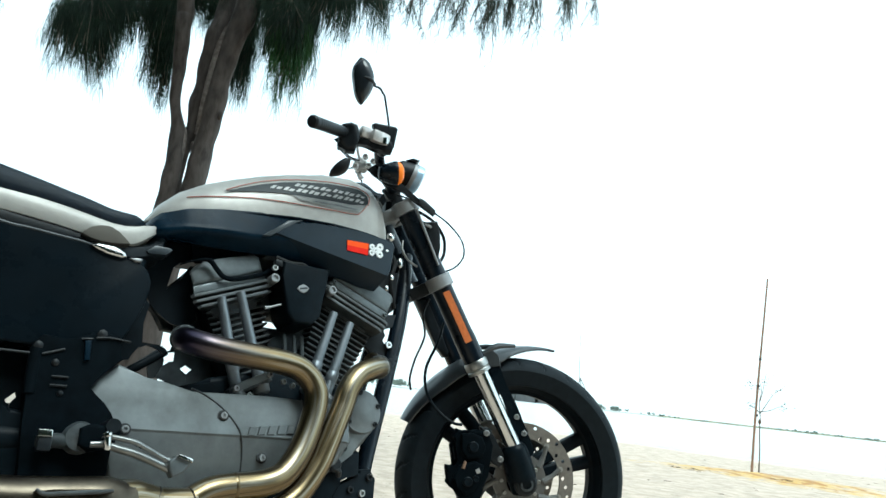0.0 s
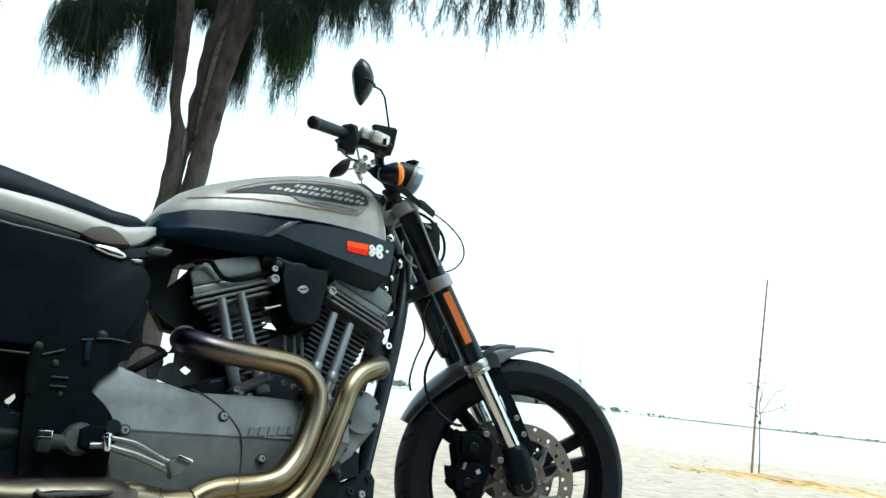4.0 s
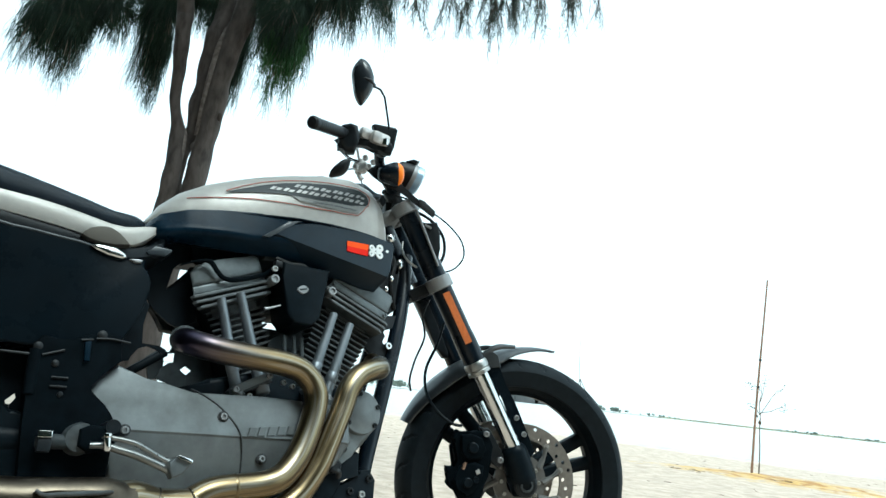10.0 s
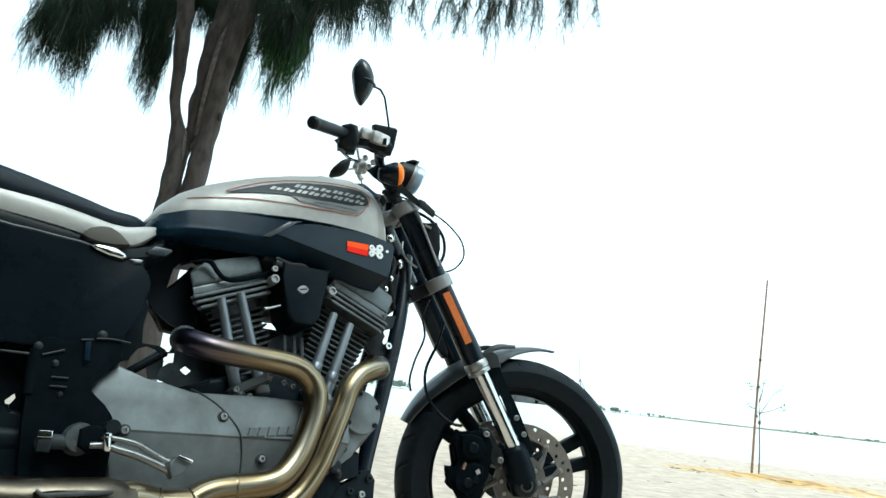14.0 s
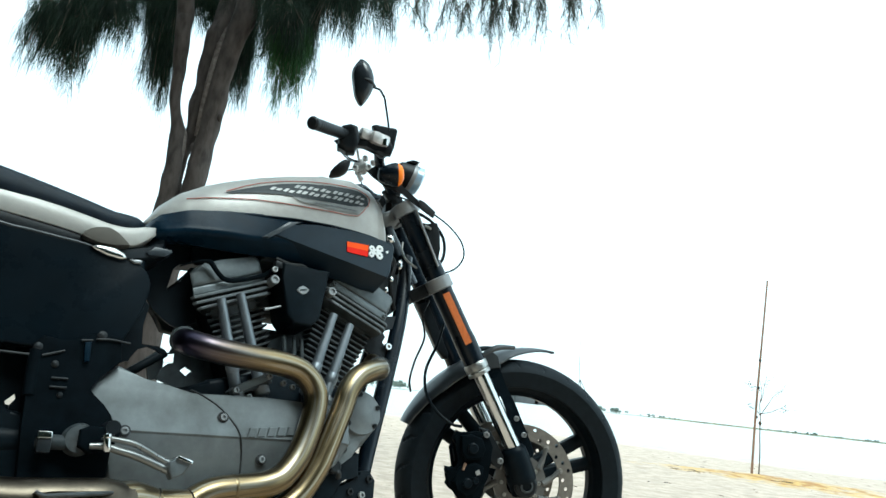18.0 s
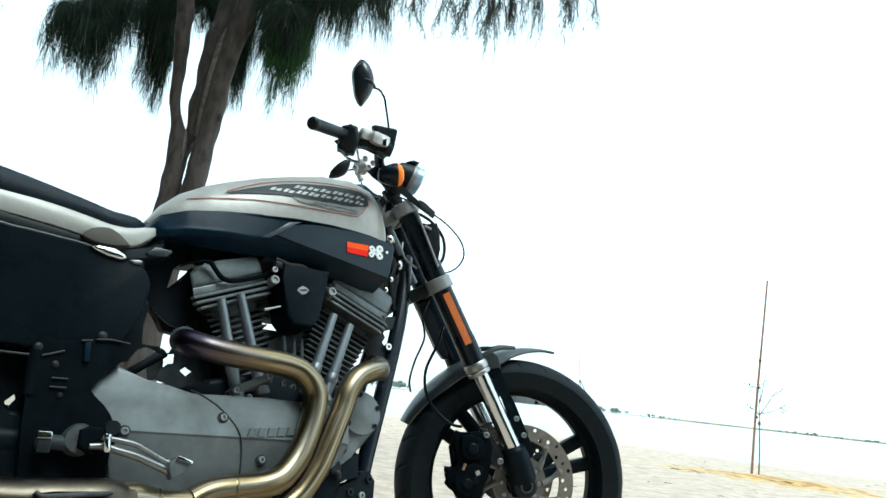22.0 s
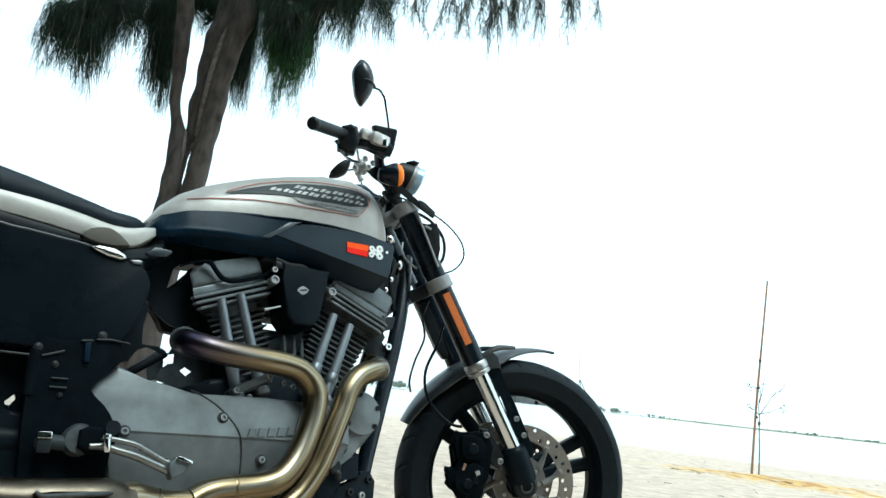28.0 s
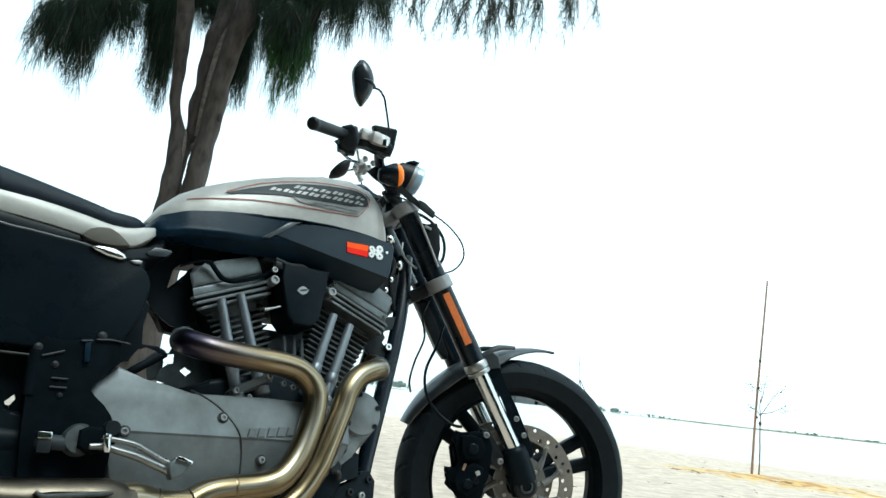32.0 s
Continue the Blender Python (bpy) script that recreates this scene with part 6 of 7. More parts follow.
bpart("battery_box", prism([(-1.50, 0.50), (-1.17, 0.50), (-1.165, 0.34), (-1.190, 0.34), (-1.190, 0.3905), (-1.182, 0.403), (-1.185, 0.4105), (-1.198, 0.397), (-1.196, 0.3915), (-1.1905, 0.3905), (-1.1905, 0.34), (-1.50, 0.34)], -0.12, -0.11, 0), M_PLASTIC, "black battery box")
bpart("inner_fender", prism([(-1.48, 0.40), (-1.25, 0.378), (-1.204, 0.376), (-1.189, 0.378), (-1.172, 0.375), (-1.158, 0.364), (-1.148, 0.343), (-1.143, 0.312), (-1.14, 0.25), (-1.20, 0.24), (-1.22, 0.34), (-1.30, 0.40)], -0.16, -0.04, 0.008, 3), M_PLASTIC, "black inner fender")
bpart("tail_light", sphere((-1.80, 0, 0.83), 0.045, (0.6, 1.2, 0.7)), M_RED, "red tail light")

# --- wheels ---


def tyre(R, w, axle, grooves):
    """A tyre with rounded section and slanting tread grooves pressed in."""
    prof = []
    for k in range(25):
        a = -1.25 + 2.5 * k / 24
        prof.append((R - w * 0.82 + w * 0.82 * math.cos(a), w * 1.0 * math.sin(a) / math.sin(1.25)))
    rim = R - w * 1.22
    prof = [(rim, -w * 0.86)] + prof + [(rim, w * 0.86)]
    seg = 400
    bm = lathe(prof, axle, (0, 1, 0), seg, closed=True)
    o = Vector(axle)
    for v in bm.verts:
        d = v.co - o
        r = math.hypot(d.x, d.z)
        if r > R - w * 0.75:
            a = math.atan2(d.z, d.x) / (2 * math.pi) * grooves
            y = d.y / w
            ph = (a + (0.55 * abs(y)) + (0.5 if y > 0 else 0)) % 1.0
            if ph < 0.075 and 0.12 < abs(y) < 0.85:
                d2 = Vector((d.x, 0, d.z)).normalized() * -0.005
                v.co += d2
    return bm


def front_wheel():
    ax = (0, 0, 0.3125)
    w = spart("front_wheel", lathe([(0.030, -0.055), (0.034, -0.03), (0.034, 0.03), (0.030, 0.055)], ax, (0, 1, 0), 28), M_BLACK, "black cast front wheel")
    spart("tyre", tyre(0.3125, 0.060, ax, 26), M_TYRE, "black road tyre with slanting grooves", w, 24)
    rim = [(0.242, -0.049), (0.246, -0.045), (0.236, -0.040), (0.230, -0.028), (0.226, -0.020), (0.221, -0.018), (0.216, -0.012), (0.216, 0.012), (0.221, 0.018), (0.226, 0.020), (0.230, 0.028), (0.236, 0.040), (0.246, 0.045), (0.242, 0.049), (0.234, 0.035), (0.234, -0.035)]
    spart("rim", lathe(rim, ax, (0, 1, 0), 96, closed=True), M_PLASTIC, "black rim", w)
    for k in range(3):
        for s in (-1, 1):
            a = radians(21.5 + 120 * k)
            a0, a1 = a + s * 0.45, a + s * 0.15
            r0, r1 = 0.030, 0.222
            p = [Vector((r0 * math.cos(a0), 0, r0 * math.sin(a0))), Vector((0.12 * math.cos(a + s * 0.17), 0, 0.12 * math.sin(a + s * 0.17))), Vector((r1 * math.cos(a1), 0, r1 * math.sin(a1)))]
            line = spline(p, 5)
            rings = []
            for i, q in enumerate(line):
                t = (line[min(i + 1, len(line) - 1)] - line[max(i - 1, 0)]).normalized()
                n = Vector((-t.z, 0, t.x))
                hw, hd = 0.0185, 0.020 - 0.005 * i / len(line)
                ring = []
                for j in range(12):
                    b = 2 * math.pi * j / 12
                    c, sn = math.cos(b), math.sin(b)
                    ring.append(q + Vector(ax) + n * hw * math.copysign(abs(c) ** 0.6, c) + Vector((0, 1, 0)) * hd * math.copysign(abs(sn) ** 0.6, sn))
                rings.append(ring)
            spart("spoke", loft(rings), M_PLASTIC, "", w)
    for s in (-1, 1):
        disc(ax, s * 0.072, w)
    return w


def disc(ax, y, w):
    """A drilled ring on a carrier with open windows."""
    bm = bmesh.new()
    n = 36
    r0, r1 = 0.108, 0.146
    rr = [r0, (r0 + r1) / 2, r1]
    hole = 0.0054

    def P(r, a, yy):
        return Vector((ax[0] + r * math.cos(a), yy, ax[2] + r * math.sin(a)))

    for side in (-1, 1):
        yy = y + side * 0.0025
        for k in range(n):
            a0, a1 = 2 * math.pi * k / n, 2 * math.pi * (k + 1) / n
            rc = (0.118, 0.136, 0.127)[k % 3]
            am = (a0 + a1) / 2
            outer = [(r0, a0), (r0, am), (r0, a1), (rc, a1), (r1, a1), (r1, am), (r1, a0), (rc, a0)]
            inner = [(rc + hole * math.sin(-math.pi * 0.75 + j * math.pi / 4), am + hole / rc * math.cos(-math.pi * 0.75 + j * math.pi / 4)) for j in range(8)]
            ov, iv = [bm.verts.new(P(r, a, yy)) for r, a in outer], [bm.verts.new(P(r, a, yy)) for r, a in inner]
            for j in range(8):
                bm.faces.new((ov[j], ov[(j + 1) % 8], iv[(j + 1) % 8], iv[j]))
    bmesh.ops.remove_doubles(bm, verts=bm.verts, dist=1e-5)
    for r in (r0, r1):
        for k in range(n * 2):
            a0, a1 = math.pi * k / n, math.pi * (k + 1) / n
            bm.faces.new([bm.verts.new(P(r, a, y + s * 0.0025)) for a, s in ((a0, -1), (a1, -1), (a1, 1), (a0, 1))])
    d = spart("brake_disc", bm, M_DISC, "drilled steel brake disc", w, 30)
    c = spart("disc_carrier", lathe([(0.036, -0.004), (0.070, -0.004), (0.070, 0.004), (0.036, 0.004)], (ax[0], y, ax[2]), (0, 1, 0), 40, closed=True), M_CARRIER, "grey disc carrier", w)
    for k in range(10):
        a = 2 * math.pi * k / 10
        spart("carrier_arm", tube([P(0.062, a, y), P(0.090, a + 0.18, y), P(0.112, a + 0.30, y)], [0.010, 0.006, 0.007], 8, 4), M_CARRIER, "", w)
        spart("rotor_button", lathe([(0.007, -0.005), (0.007, 0.005)], P(0.113, a + 0.30, y), (0, 1, 0), 12), M_STEEL, "", w)
        spart("carrier_bolt", bolt(P(0.050, a, y + math.copysign(0.004, y)), (0, math.copysign(1, y), 0), 0.005, 0.005), M_STEEL, "", w)


front_wheel()


def rear_wheel():
    ax = (-1.515, 0, 0.3125)
    w = bpart("rear_wheel", lathe([(0.035, -0.09), (0.04, -0.05), (0.04, 0.05), (0.035, 0.09)], ax, (0, 1, 0), 24), M_BLACK, "black cast rear wheel")
    bpart("tyre", tyre(0.3125, 0.088, ax, 26), M_TYRE, "", w, 50)
    bpart("rim", lathe([(0.212, -0.075), (0.218, -0.07), (0.195, -0.05), (0.190, 0), (0.195, 0.05), (0.218, 0.07), (0.212, 0.075), (0.20, 0.06), (0.20, -0.06)], ax, (0, 1, 0), 64, closed=True), M_BLACK, "", w)
    for k in range(6):
        a = radians(60 * k + (12 if k % 2 else -12) + 30)
        bpart("spoke", rod(Vector(ax) + Vector((0.03 * math.cos(a), 0, 0.03 * math.sin(a))), Vector(ax) + Vector((0.195 * math.cos(a), 0, 0.195 * math.sin(a))), 0.017, seg=10), M_BLACK, "", w)


rear_wheel()

# --- fork ---
FD = Vector((-math.sin(RAKE), 0, math.cos(RAKE)))
A0 = Vector((0.018, 0, 0.3125))


def fp(d, y, off=0.0):
    """A place d up the fork leg from the axle, and off forwards of it."""
    return A0 + FD * d + Vector((math.cos(RAKE), 0, math.sin(RAKE))) * off + Vector((0, y, 0))


for s in (-1, 1):
    y = 0.1 * s
    leg = spart("fork_leg", lathe([(0.024, 0.325), (0.0285, 0.33), (0.0285, 0.40), (0.027, 0.42), (0.027, 0.60), (0.0265, 0.62), (0.0265, 0.782), (0.022, 0.788), (0.0001, 0.789)], fp(0, y), FD, 28), M_BLACK, "black upside-down fork leg")
    spart("stanchion", rod(fp(0.085, y), fp(0.335, y), 0.0215, seg=28), M_CHROME, "chrome stanchion", leg)
    spart("seal_ring", lathe([(0.022, 0.302), (0.030, 0.304), (0.030, 0.312), (0.0275, 0.315), (0.031, 0.318), (0.031, 0.332), (0.0285, 0.337)], fp(0, y), FD, 28), M_STEEL, "silver dust seal ring", leg)
    spart("fork_foot", tube([fp(0.105, y), fp(0.092, y, -0.002), fp(0.055, y, -0.008), fp(0.02, y, -0.014), (0, y, 0.285)], [0.0250, 0.033, 0.037, 0.038, 0.026], 20, 5), M_PLASTIC, "black fork foot", leg)
    spart("axle_boss", lathe([(0.030, -0.015), (0.030, 0.012), (0.024, 0.018), (0.017, 0.018), (0.015, 0.010), (0.009, 0.010), (0.008, 0.016), (0.0001, 0.016)], Vector((0, y + s * 0.012, 0.3125)), (0, s, 0), 28), M_SATIN, "", leg)
    spart("axle_nut", lathe([(0.0165, 0), (0.0165, 0.004), (0.012, 0.005), (0.011, -0.002)], Vector((0, y + s * 0.0295, 0.3125)), (0, s, 0), 24), M_FIN, "", leg)
    rp = [fp(d, y + s * 0.0265, o) for d, o in ((0.388, -0.009), (0.388, 0.009), (0.528, 0.009), (0.528, -0.009))]
    bm = bmesh.new()
    va, vb = [bm.verts.new(p) for p in rp], [bm.verts.new(p + Vector((0, s * 0.004, 0))) for p in rp]
    bm.faces.new(vb)
    bm.faces.new(va[::-1])
    for k in range(4):
        bm.faces.new((va[k], va[(k + 1) % 4], vb[(k + 1) % 4], vb[k]))
    spart("reflector", bm, M_REFL, "long orange reflector", leg)
    for d in (0.556, 0.768):
        spart("clamp_ring", lathe([(0.0268, -0.017), (0.034, -0.015), (0.034, 0.015), (0.0268, 0.017)], fp(d, y), FD, 28), M_GREY, "grey triple clamp ring", leg)
for d, mt in ((0.556, M_SATIN), (0.768, M_GREY)):
    spart("triple_clamp", moved(prism([(-0.08, -0.016), (0.028, -0.016), (0.028, 0.016), (-0.08, 0.016)], -0.085, 0.085, 0.006, 2), Matrix.Translation(fp(d, 0, 0)) @ Matrix.Rotation(-RAKE, 4, "Y")), mt, "cast triple clamp")
spart("axle", rod((0, -0.11, 0.3125), (0, 0.11, 0.3125), 0.012), M_STEEL)

# --- front fender ---


def fender():
    ax = Vector((0, 0, 0.3125))
    rings = []
    for k in range(33):
        t = k / 32
        a = radians(157 - 84 * t)
        r = 0.337 + 0.021 * (max(0, t - 0.62) / 0.38) ** 1.2
        w = 0.072 * min(1.0, 0.55 + 1.6 * t) * (1.0 if t < 0.66 else max(0.10, 1 - ((t - 0.66) / 0.34) ** 0.8))
        d = Vector((math.cos(a), 0, math.sin(a)))
        outer, inner = [], []
        for j in range(13):
            b = -1.15 + 2.3 * j / 12
            drop = 0.052 * (1 - math.cos(b)) * (w / 0.072)
            y = w * math.sin(b) / math.sin(1.15)
            outer.append(ax + d * (r - drop) + Vector((0, y, 0)))
            inner.append(ax + d * (r - drop - 0.004) + Vector((0, y * 0.97, 0)))
        rings.append(outer + inner[::-1])
    return loft(rings)


STAY = [(-0.1123, 0.5981), (-0.0761, 0.6037), (-0.0594, 0.5558), (-0.0275, 0.5078), (0.0036, 0.4456), (0.0311, 0.3906), (0.0170, 0.3689), (-0.0092, 0.4026), (-0.0348, 0.4505), (-0.0613, 0.5127), (-0.0919, 0.5650)]
TAB = [(-0.1307, 0.6255), (-0.0981, 0.6368), (-0.0822, 0.6264), (-0.0744, 0.5981), (-0.1044, 0.5929)]
fd = spart("front_fender", fender(), M_FENDER, "graphite grey front fender", smooth=60)
for s in (-1, 1):
    spart("fender_stay", prism(STAY, s * 0.088 - 0.003, s * 0.088 + 0.003, 0.002, 1), M_COVER, "black fender stay", fd)
    spart("stay_tab", prism(TAB, s * 0.0935 - 0.002, s * 0.0935 + 0.002, 0.0015, 1), M_FENDER, "grey fender tab", fd)
    for x, z in ((-0.0237, 0.4727), (-0.0016, 0.4329)):
        spart("stay_bolt", bolt((x, s * 0.0915, z), (0, s, 0), 0.007, 0.005), M_GREY, "", fd)
    spart("stay_bracket", tube([(-0.13, s * 0.092, 0.622), (-0.085, s * 0.085, 0.648), (-0.03, s * 0.06, 0.654)], [0.006, 0.008, 0.005], 8), M_FENDER, "", fd)

# --- caliper ---
CALIPER = [(-0.1850, 0.4372), (-0.1950, 0.4162), (-0.1820, 0.3965), (-0.1738, 0.3631), (-0.1825, 0.3452), (-0.2071, 0.3495), (-0.2077, 0.3387), (-0.1984, 0.3285), (-0.2040, 0.3082), (-0.1932, 0.2967), (-0.1773, 0.2934), (-0.1618, 0.2569), (-0.1257, 0.2515), (-0.1112, 0.2920), (-0.1052, 0.3326), (-0.0953, 0.3601), (-0.0921, 0.4012), (-0.1061, 0.4348), (-0.1385, 0.4371), (-0.1597, 0.4277)]
LOBES = [[(-0.1774, 0.4259), (-0.1490, 0.4302), (-0.1224, 0.4208), (-0.1120, 0.3957), (-0.1220, 0.3723), (-0.1590, 0.3678), (-0.1745, 0.3857)], [(-0.1777, 0.3509), (-0.1386, 0.3634), (-0.1150, 0.3538), (-0.1186, 0.3216), (-0.1366, 0.2918), (-0.1585, 0.2804), (-0.1743, 0.3034), (-0.1923, 0.3185)]]
MOUNT = [(-0.1233, 0.4450), (-0.0963, 0.4409), (-0.0731, 0.4033), (-0.0502, 0.3713), (-0.0665, 0.3458), (-0.0880, 0.3585), (-0.1083, 0.3987)]
PISTONS = [(-0.1460, 0.3975, 0.013), (-0.1544, 0.3148, 0.012), (-0.1351, 0.3222, 0.008)]
MOUNT_BOLTS = [(-0.1124, 0.4314), (-0.0731, 0.3704)]
PIN, EMBLEM, NIPPLE = (-0.1654, 0.3538), (-0.1304, 0.3408), (-0.1725, 0.3345)
for s in (-1,):
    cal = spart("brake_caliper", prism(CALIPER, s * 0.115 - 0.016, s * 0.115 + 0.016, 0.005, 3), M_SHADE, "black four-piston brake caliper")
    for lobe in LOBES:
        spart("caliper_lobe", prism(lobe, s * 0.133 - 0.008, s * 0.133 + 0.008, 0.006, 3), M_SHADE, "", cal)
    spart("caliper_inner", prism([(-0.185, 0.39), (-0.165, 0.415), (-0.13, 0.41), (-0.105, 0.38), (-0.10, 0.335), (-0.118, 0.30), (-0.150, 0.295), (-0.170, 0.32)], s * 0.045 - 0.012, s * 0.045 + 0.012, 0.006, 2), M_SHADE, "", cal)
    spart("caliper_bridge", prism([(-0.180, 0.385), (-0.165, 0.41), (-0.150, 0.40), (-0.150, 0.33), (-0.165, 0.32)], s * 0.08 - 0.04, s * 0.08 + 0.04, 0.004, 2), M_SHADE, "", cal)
    spart("caliper_mount", prism(MOUNT, s * 0.100 - 0.010, s * 0.100 + 0.010, 0.004, 2), M_SATIN, "black caliper mount", cal)
    for x, z, r in PISTONS:
        spart("piston_cap", lathe([(r, 0), (r, 0.003), (r * 0.8, 0.005), (r * 0.5, 0.004), (0.0001, 0.004)], (x, s * 0.141, z), (0, s, 0), 22), M_PLASTIC, "", cal)
    for x, z in MOUNT_BOLTS:
        spart("caliper_bolt", bolt((x, s * 0.131, z), (0, s, 0), 0.0075, 0.007), M_GREY, "grey socket bolt", cal)
    spart("pad_pin", rod((PIN[0] - 0.003, s * 0.142, PIN[1] - 0.008), (PIN[0] + 0.002, s * 0.142, PIN[1] + 0.008), 0.0035), M_POLE, "tan pad pin", cal)
    spart("caliper_emblem", box((EMBLEM[0], s * 0.1415, EMBLEM[1]), (0.011, 0.002, 0.011), 0.001, Matrix.Rotation(radians(-25), 4, "Y")), M_PALE, "", cal)
    spart("bleed_fitting", tube([(NIPPLE[0], s * 0.128, NIPPLE[1]), (NIPPLE[0] - 0.004, s * 0.136, NIPPLE[1] - 0.004), (NIPPLE[0] - 0.008, s * 0.138, NIPPLE[1] - 0.006)], [0.004, 0.004, 0.003], 8), M_STEEL, "", cal)

# --- handlebar and controls ---
bar_r = [(-0.615, -0.430, 1.065), (-0.54, -0.31, 1.09), (-0.49, -0.245, 1.104), (-0.454, -0.20, 1.102), (-0.440, -0.15, 1.080), (-0.422, -0.11, 1.056), (-0.390, -0.05, 1.034), (-0.384, 0, 1.028)]
bar = spart("handlebar", tube(bar_r + [(x, -y, z) for x, y, z in bar_r[-2::-1]], 0.0125, 14, 6), M_BLACK, "black handlebar")
for s in (-1, 1):
    e, i = Vector((-0.617, 0.434 * s, 1.0645)), Vector((-0.543, 0.315 * s, 1.0892))
    d = (i - e).normalized()
    prof = [(0.0001, 0), (0.011, 0.001), (0.0142, 0.005), (0.0142, 0.013), (0.0132, 0.017)]
    L = (i - e).length
    for k in range(14):
        h = 0.022 + (L - 0.03) * k / 14
        prof += [(0.0132, h), (0.0134, h + 0.002), (0.0134, h + 0.005), (0.0132, h + 0.007)]
    prof += [(0.0150, L - 0.006), (0.0150, L)]
    spart("grip", lathe(prof, e, d, 24), M_SATIN, "black rubber grip", bar)
    hs = i + d * 0.028
    spart("switch_housing", prism([(-0.5551, 1.0626), (-0.5517, 1.0791), (-0.5535, 1.0975), (-0.5494, 1.1075), (-0.5297, 1.1145), (-0.5139, 1.1102), (-0.5064, 1.0857), (-0.5107, 1.0637), (-0.5144, 1.0485), (-0.5357, 1.0455)], min(0.328 * s, 0.284 * s), max(0.328 * s, 0.284 * s), 0.012, 4), M_SATIN, "black switch housing", bar)
    spart("switch_lower", prism([(-0.5561, 1.0644), (-0.5504, 1.0705), (-0.5147, 1.0704), (-0.5150, 1.0476), (-0.5353, 1.0460), (-0.5372, 1.0524), (-0.5537, 1.0527)], min(0.322 * s, 0.29 * s), max(0.322 * s, 0.29 * s), 0.006, 3), M_SATIN, "", bar)
    spart("lever_bracket", prism([(-0.5149, 1.0977), (-0.5018, 1.0969), (-0.4694, 1.0879), (-0.4480, 1.0855), (-0.4326, 1.0905), (-0.4248, 1.0778), (-0.4288, 1.0635), (-0.4461, 1.0638), (-0.4679, 1.0717), (-0.4892, 1.0741), (-0.5100, 1.0738)], min(0.296 * s, 0.268 * s), max(0.296 * s, 0.268 * s), 0.005, 3), M_SATIN, "", bar)
    if s < 0:
        spart("reservoir", moved(prism([(-0.477, 1.138), (-0.470, 1.142), (-0.420, 1.139), (-0.415, 1.134), (-0.420, 1.090), (-0.428, 1.084), (-0.450, 1.090), (-0.456, 1.096)], s * 0.25 - 0.014, s * 0.25 + 0.014, 0.005, 3), Matrix()), M_SATIN, "black brake reservoir", bar)
        spart("reservoir_bolt", bolt((-0.437, s * 0.236, 1.080), (0, s, 0), 0.007, 0.006), M_STEEL, "", bar)
        spart("reservoir_foot", tube([(-0.440, 0.245 * s, 1.092), (-0.442, 0.225 * s, 1.086), (-0.444, 0.20 * s, 1.090)], [0.014, 0.013, 0.011], 12), M_SATIN, "", bar)
    spart("switch_wire", tube([(-0.5376, 0.30 * s, 1.0605), (-0.5353, 0.30 * s, 1.0500), (-0.5280, 0.30 * s, 1.0416), (-0.5172, 0.30 * s, 1.0364), (-0.5067, 0.30 * s, 1.0351)], 0.0018, 8, 4), M_CABLE, "", bar)
    tilt = Matrix.Rotation(radians(8), 4, "Y") @ Matrix.Rotation(radians(-25 * s), 4, "Z")
    spart("lever_clamp", moved(box((0, 0, 0), (0.034, 0.024, 0.030), 0.011), Matrix.Translation((-0.492, 0.290 * s, 1.103)) @ tilt), M_BRIGHT, "polished lever clamp", bar)
    spart("lever_pivot", moved(box((0, 0, 0), (0.048, 0.022, 0.030), 0.009), Matrix.Translation((-0.459, 0.296 * s, 1.094)) @ tilt), M_BRIGHT, "bright lever pivot", bar)
    spart("pivot_screw", lathe([(0.009, 0), (0.009, 0.014), (0.006, 0.017)], (-0.447, 0.298 * s, 1.080), (0, 0, 1), 14), M_CHROME, "", bar)
    spart("clamp_screw", lathe([(0.008, 0), (0.008, 0.005), (0.005, 0.007)], (-0.498, 0.280 * s, 1.106), (0, s, -0.2), 14), M_SATIN, "", bar)
    # mirror
    c = Vector((-0.518, 0.360 * s, 1.20))
    mi = spart("mirror", tube([(-0.440, 0.300 * s, 1.118), (-0.446, 0.306 * s, 1.142), (-0.453, 0.313 * s, 1.166), (-0.459, 0.320 * s, 1.186), (-0.466, 0.330 * s, 1.192), (-0.474, 0.340 * s, 1.197), (-0.489, 0.352 * s, 1.196)], 0.0025, 10, 6), M_SATIN, "black mirror on a thin stem")
    if s < 0:
        # a leaf-shaped shell, domed away from its glass
        rim = [(-0.5267, 1.2527), (-0.5398, 1.2301), (-0.5412, 1.21), (-0.5372, 1.19), (-0.5309, 1.1643), (-0.5204, 1.1472), (-0.5126, 1.1445), (-0.5037, 1.1579), (-0.4962, 1.1725), (-0.4902, 1.191), (-0.4905, 1.206), (-0.4927, 1.2177), (-0.5024, 1.2392), (-0.5164, 1.2518)]
        rim = [(v.x, v.z) for v in spline([(x, 0, z) for x, z in rim + rim[:1]], 3)[:-1]]
        rings = [[(-0.511 + (x + 0.511) * k, -0.36 + dy, 1.200 + (z - 1.200) * k) for x, z in rim] for k, dy in ((0.90, 0.004), (0.99, 0.004), (1.0, 0.0), (0.985, -0.006), (0.90, -0.014), (0.70, -0.021), (0.40, -0.025), (0.05, -0.026))]
        spart("mirror_shell", loft(rings), M_MIRROR, "black leaf-shaped mirror shell", mi, 60)
        spart("shell_ridge", tube([(-0.489, -0.362, 1.194), (-0.500, -0.380, 1.196), (-0.514, -0.386, 1.199)], [0.0045, 0.006, 0.002], 10, 4), M_SATIN, "", mi)
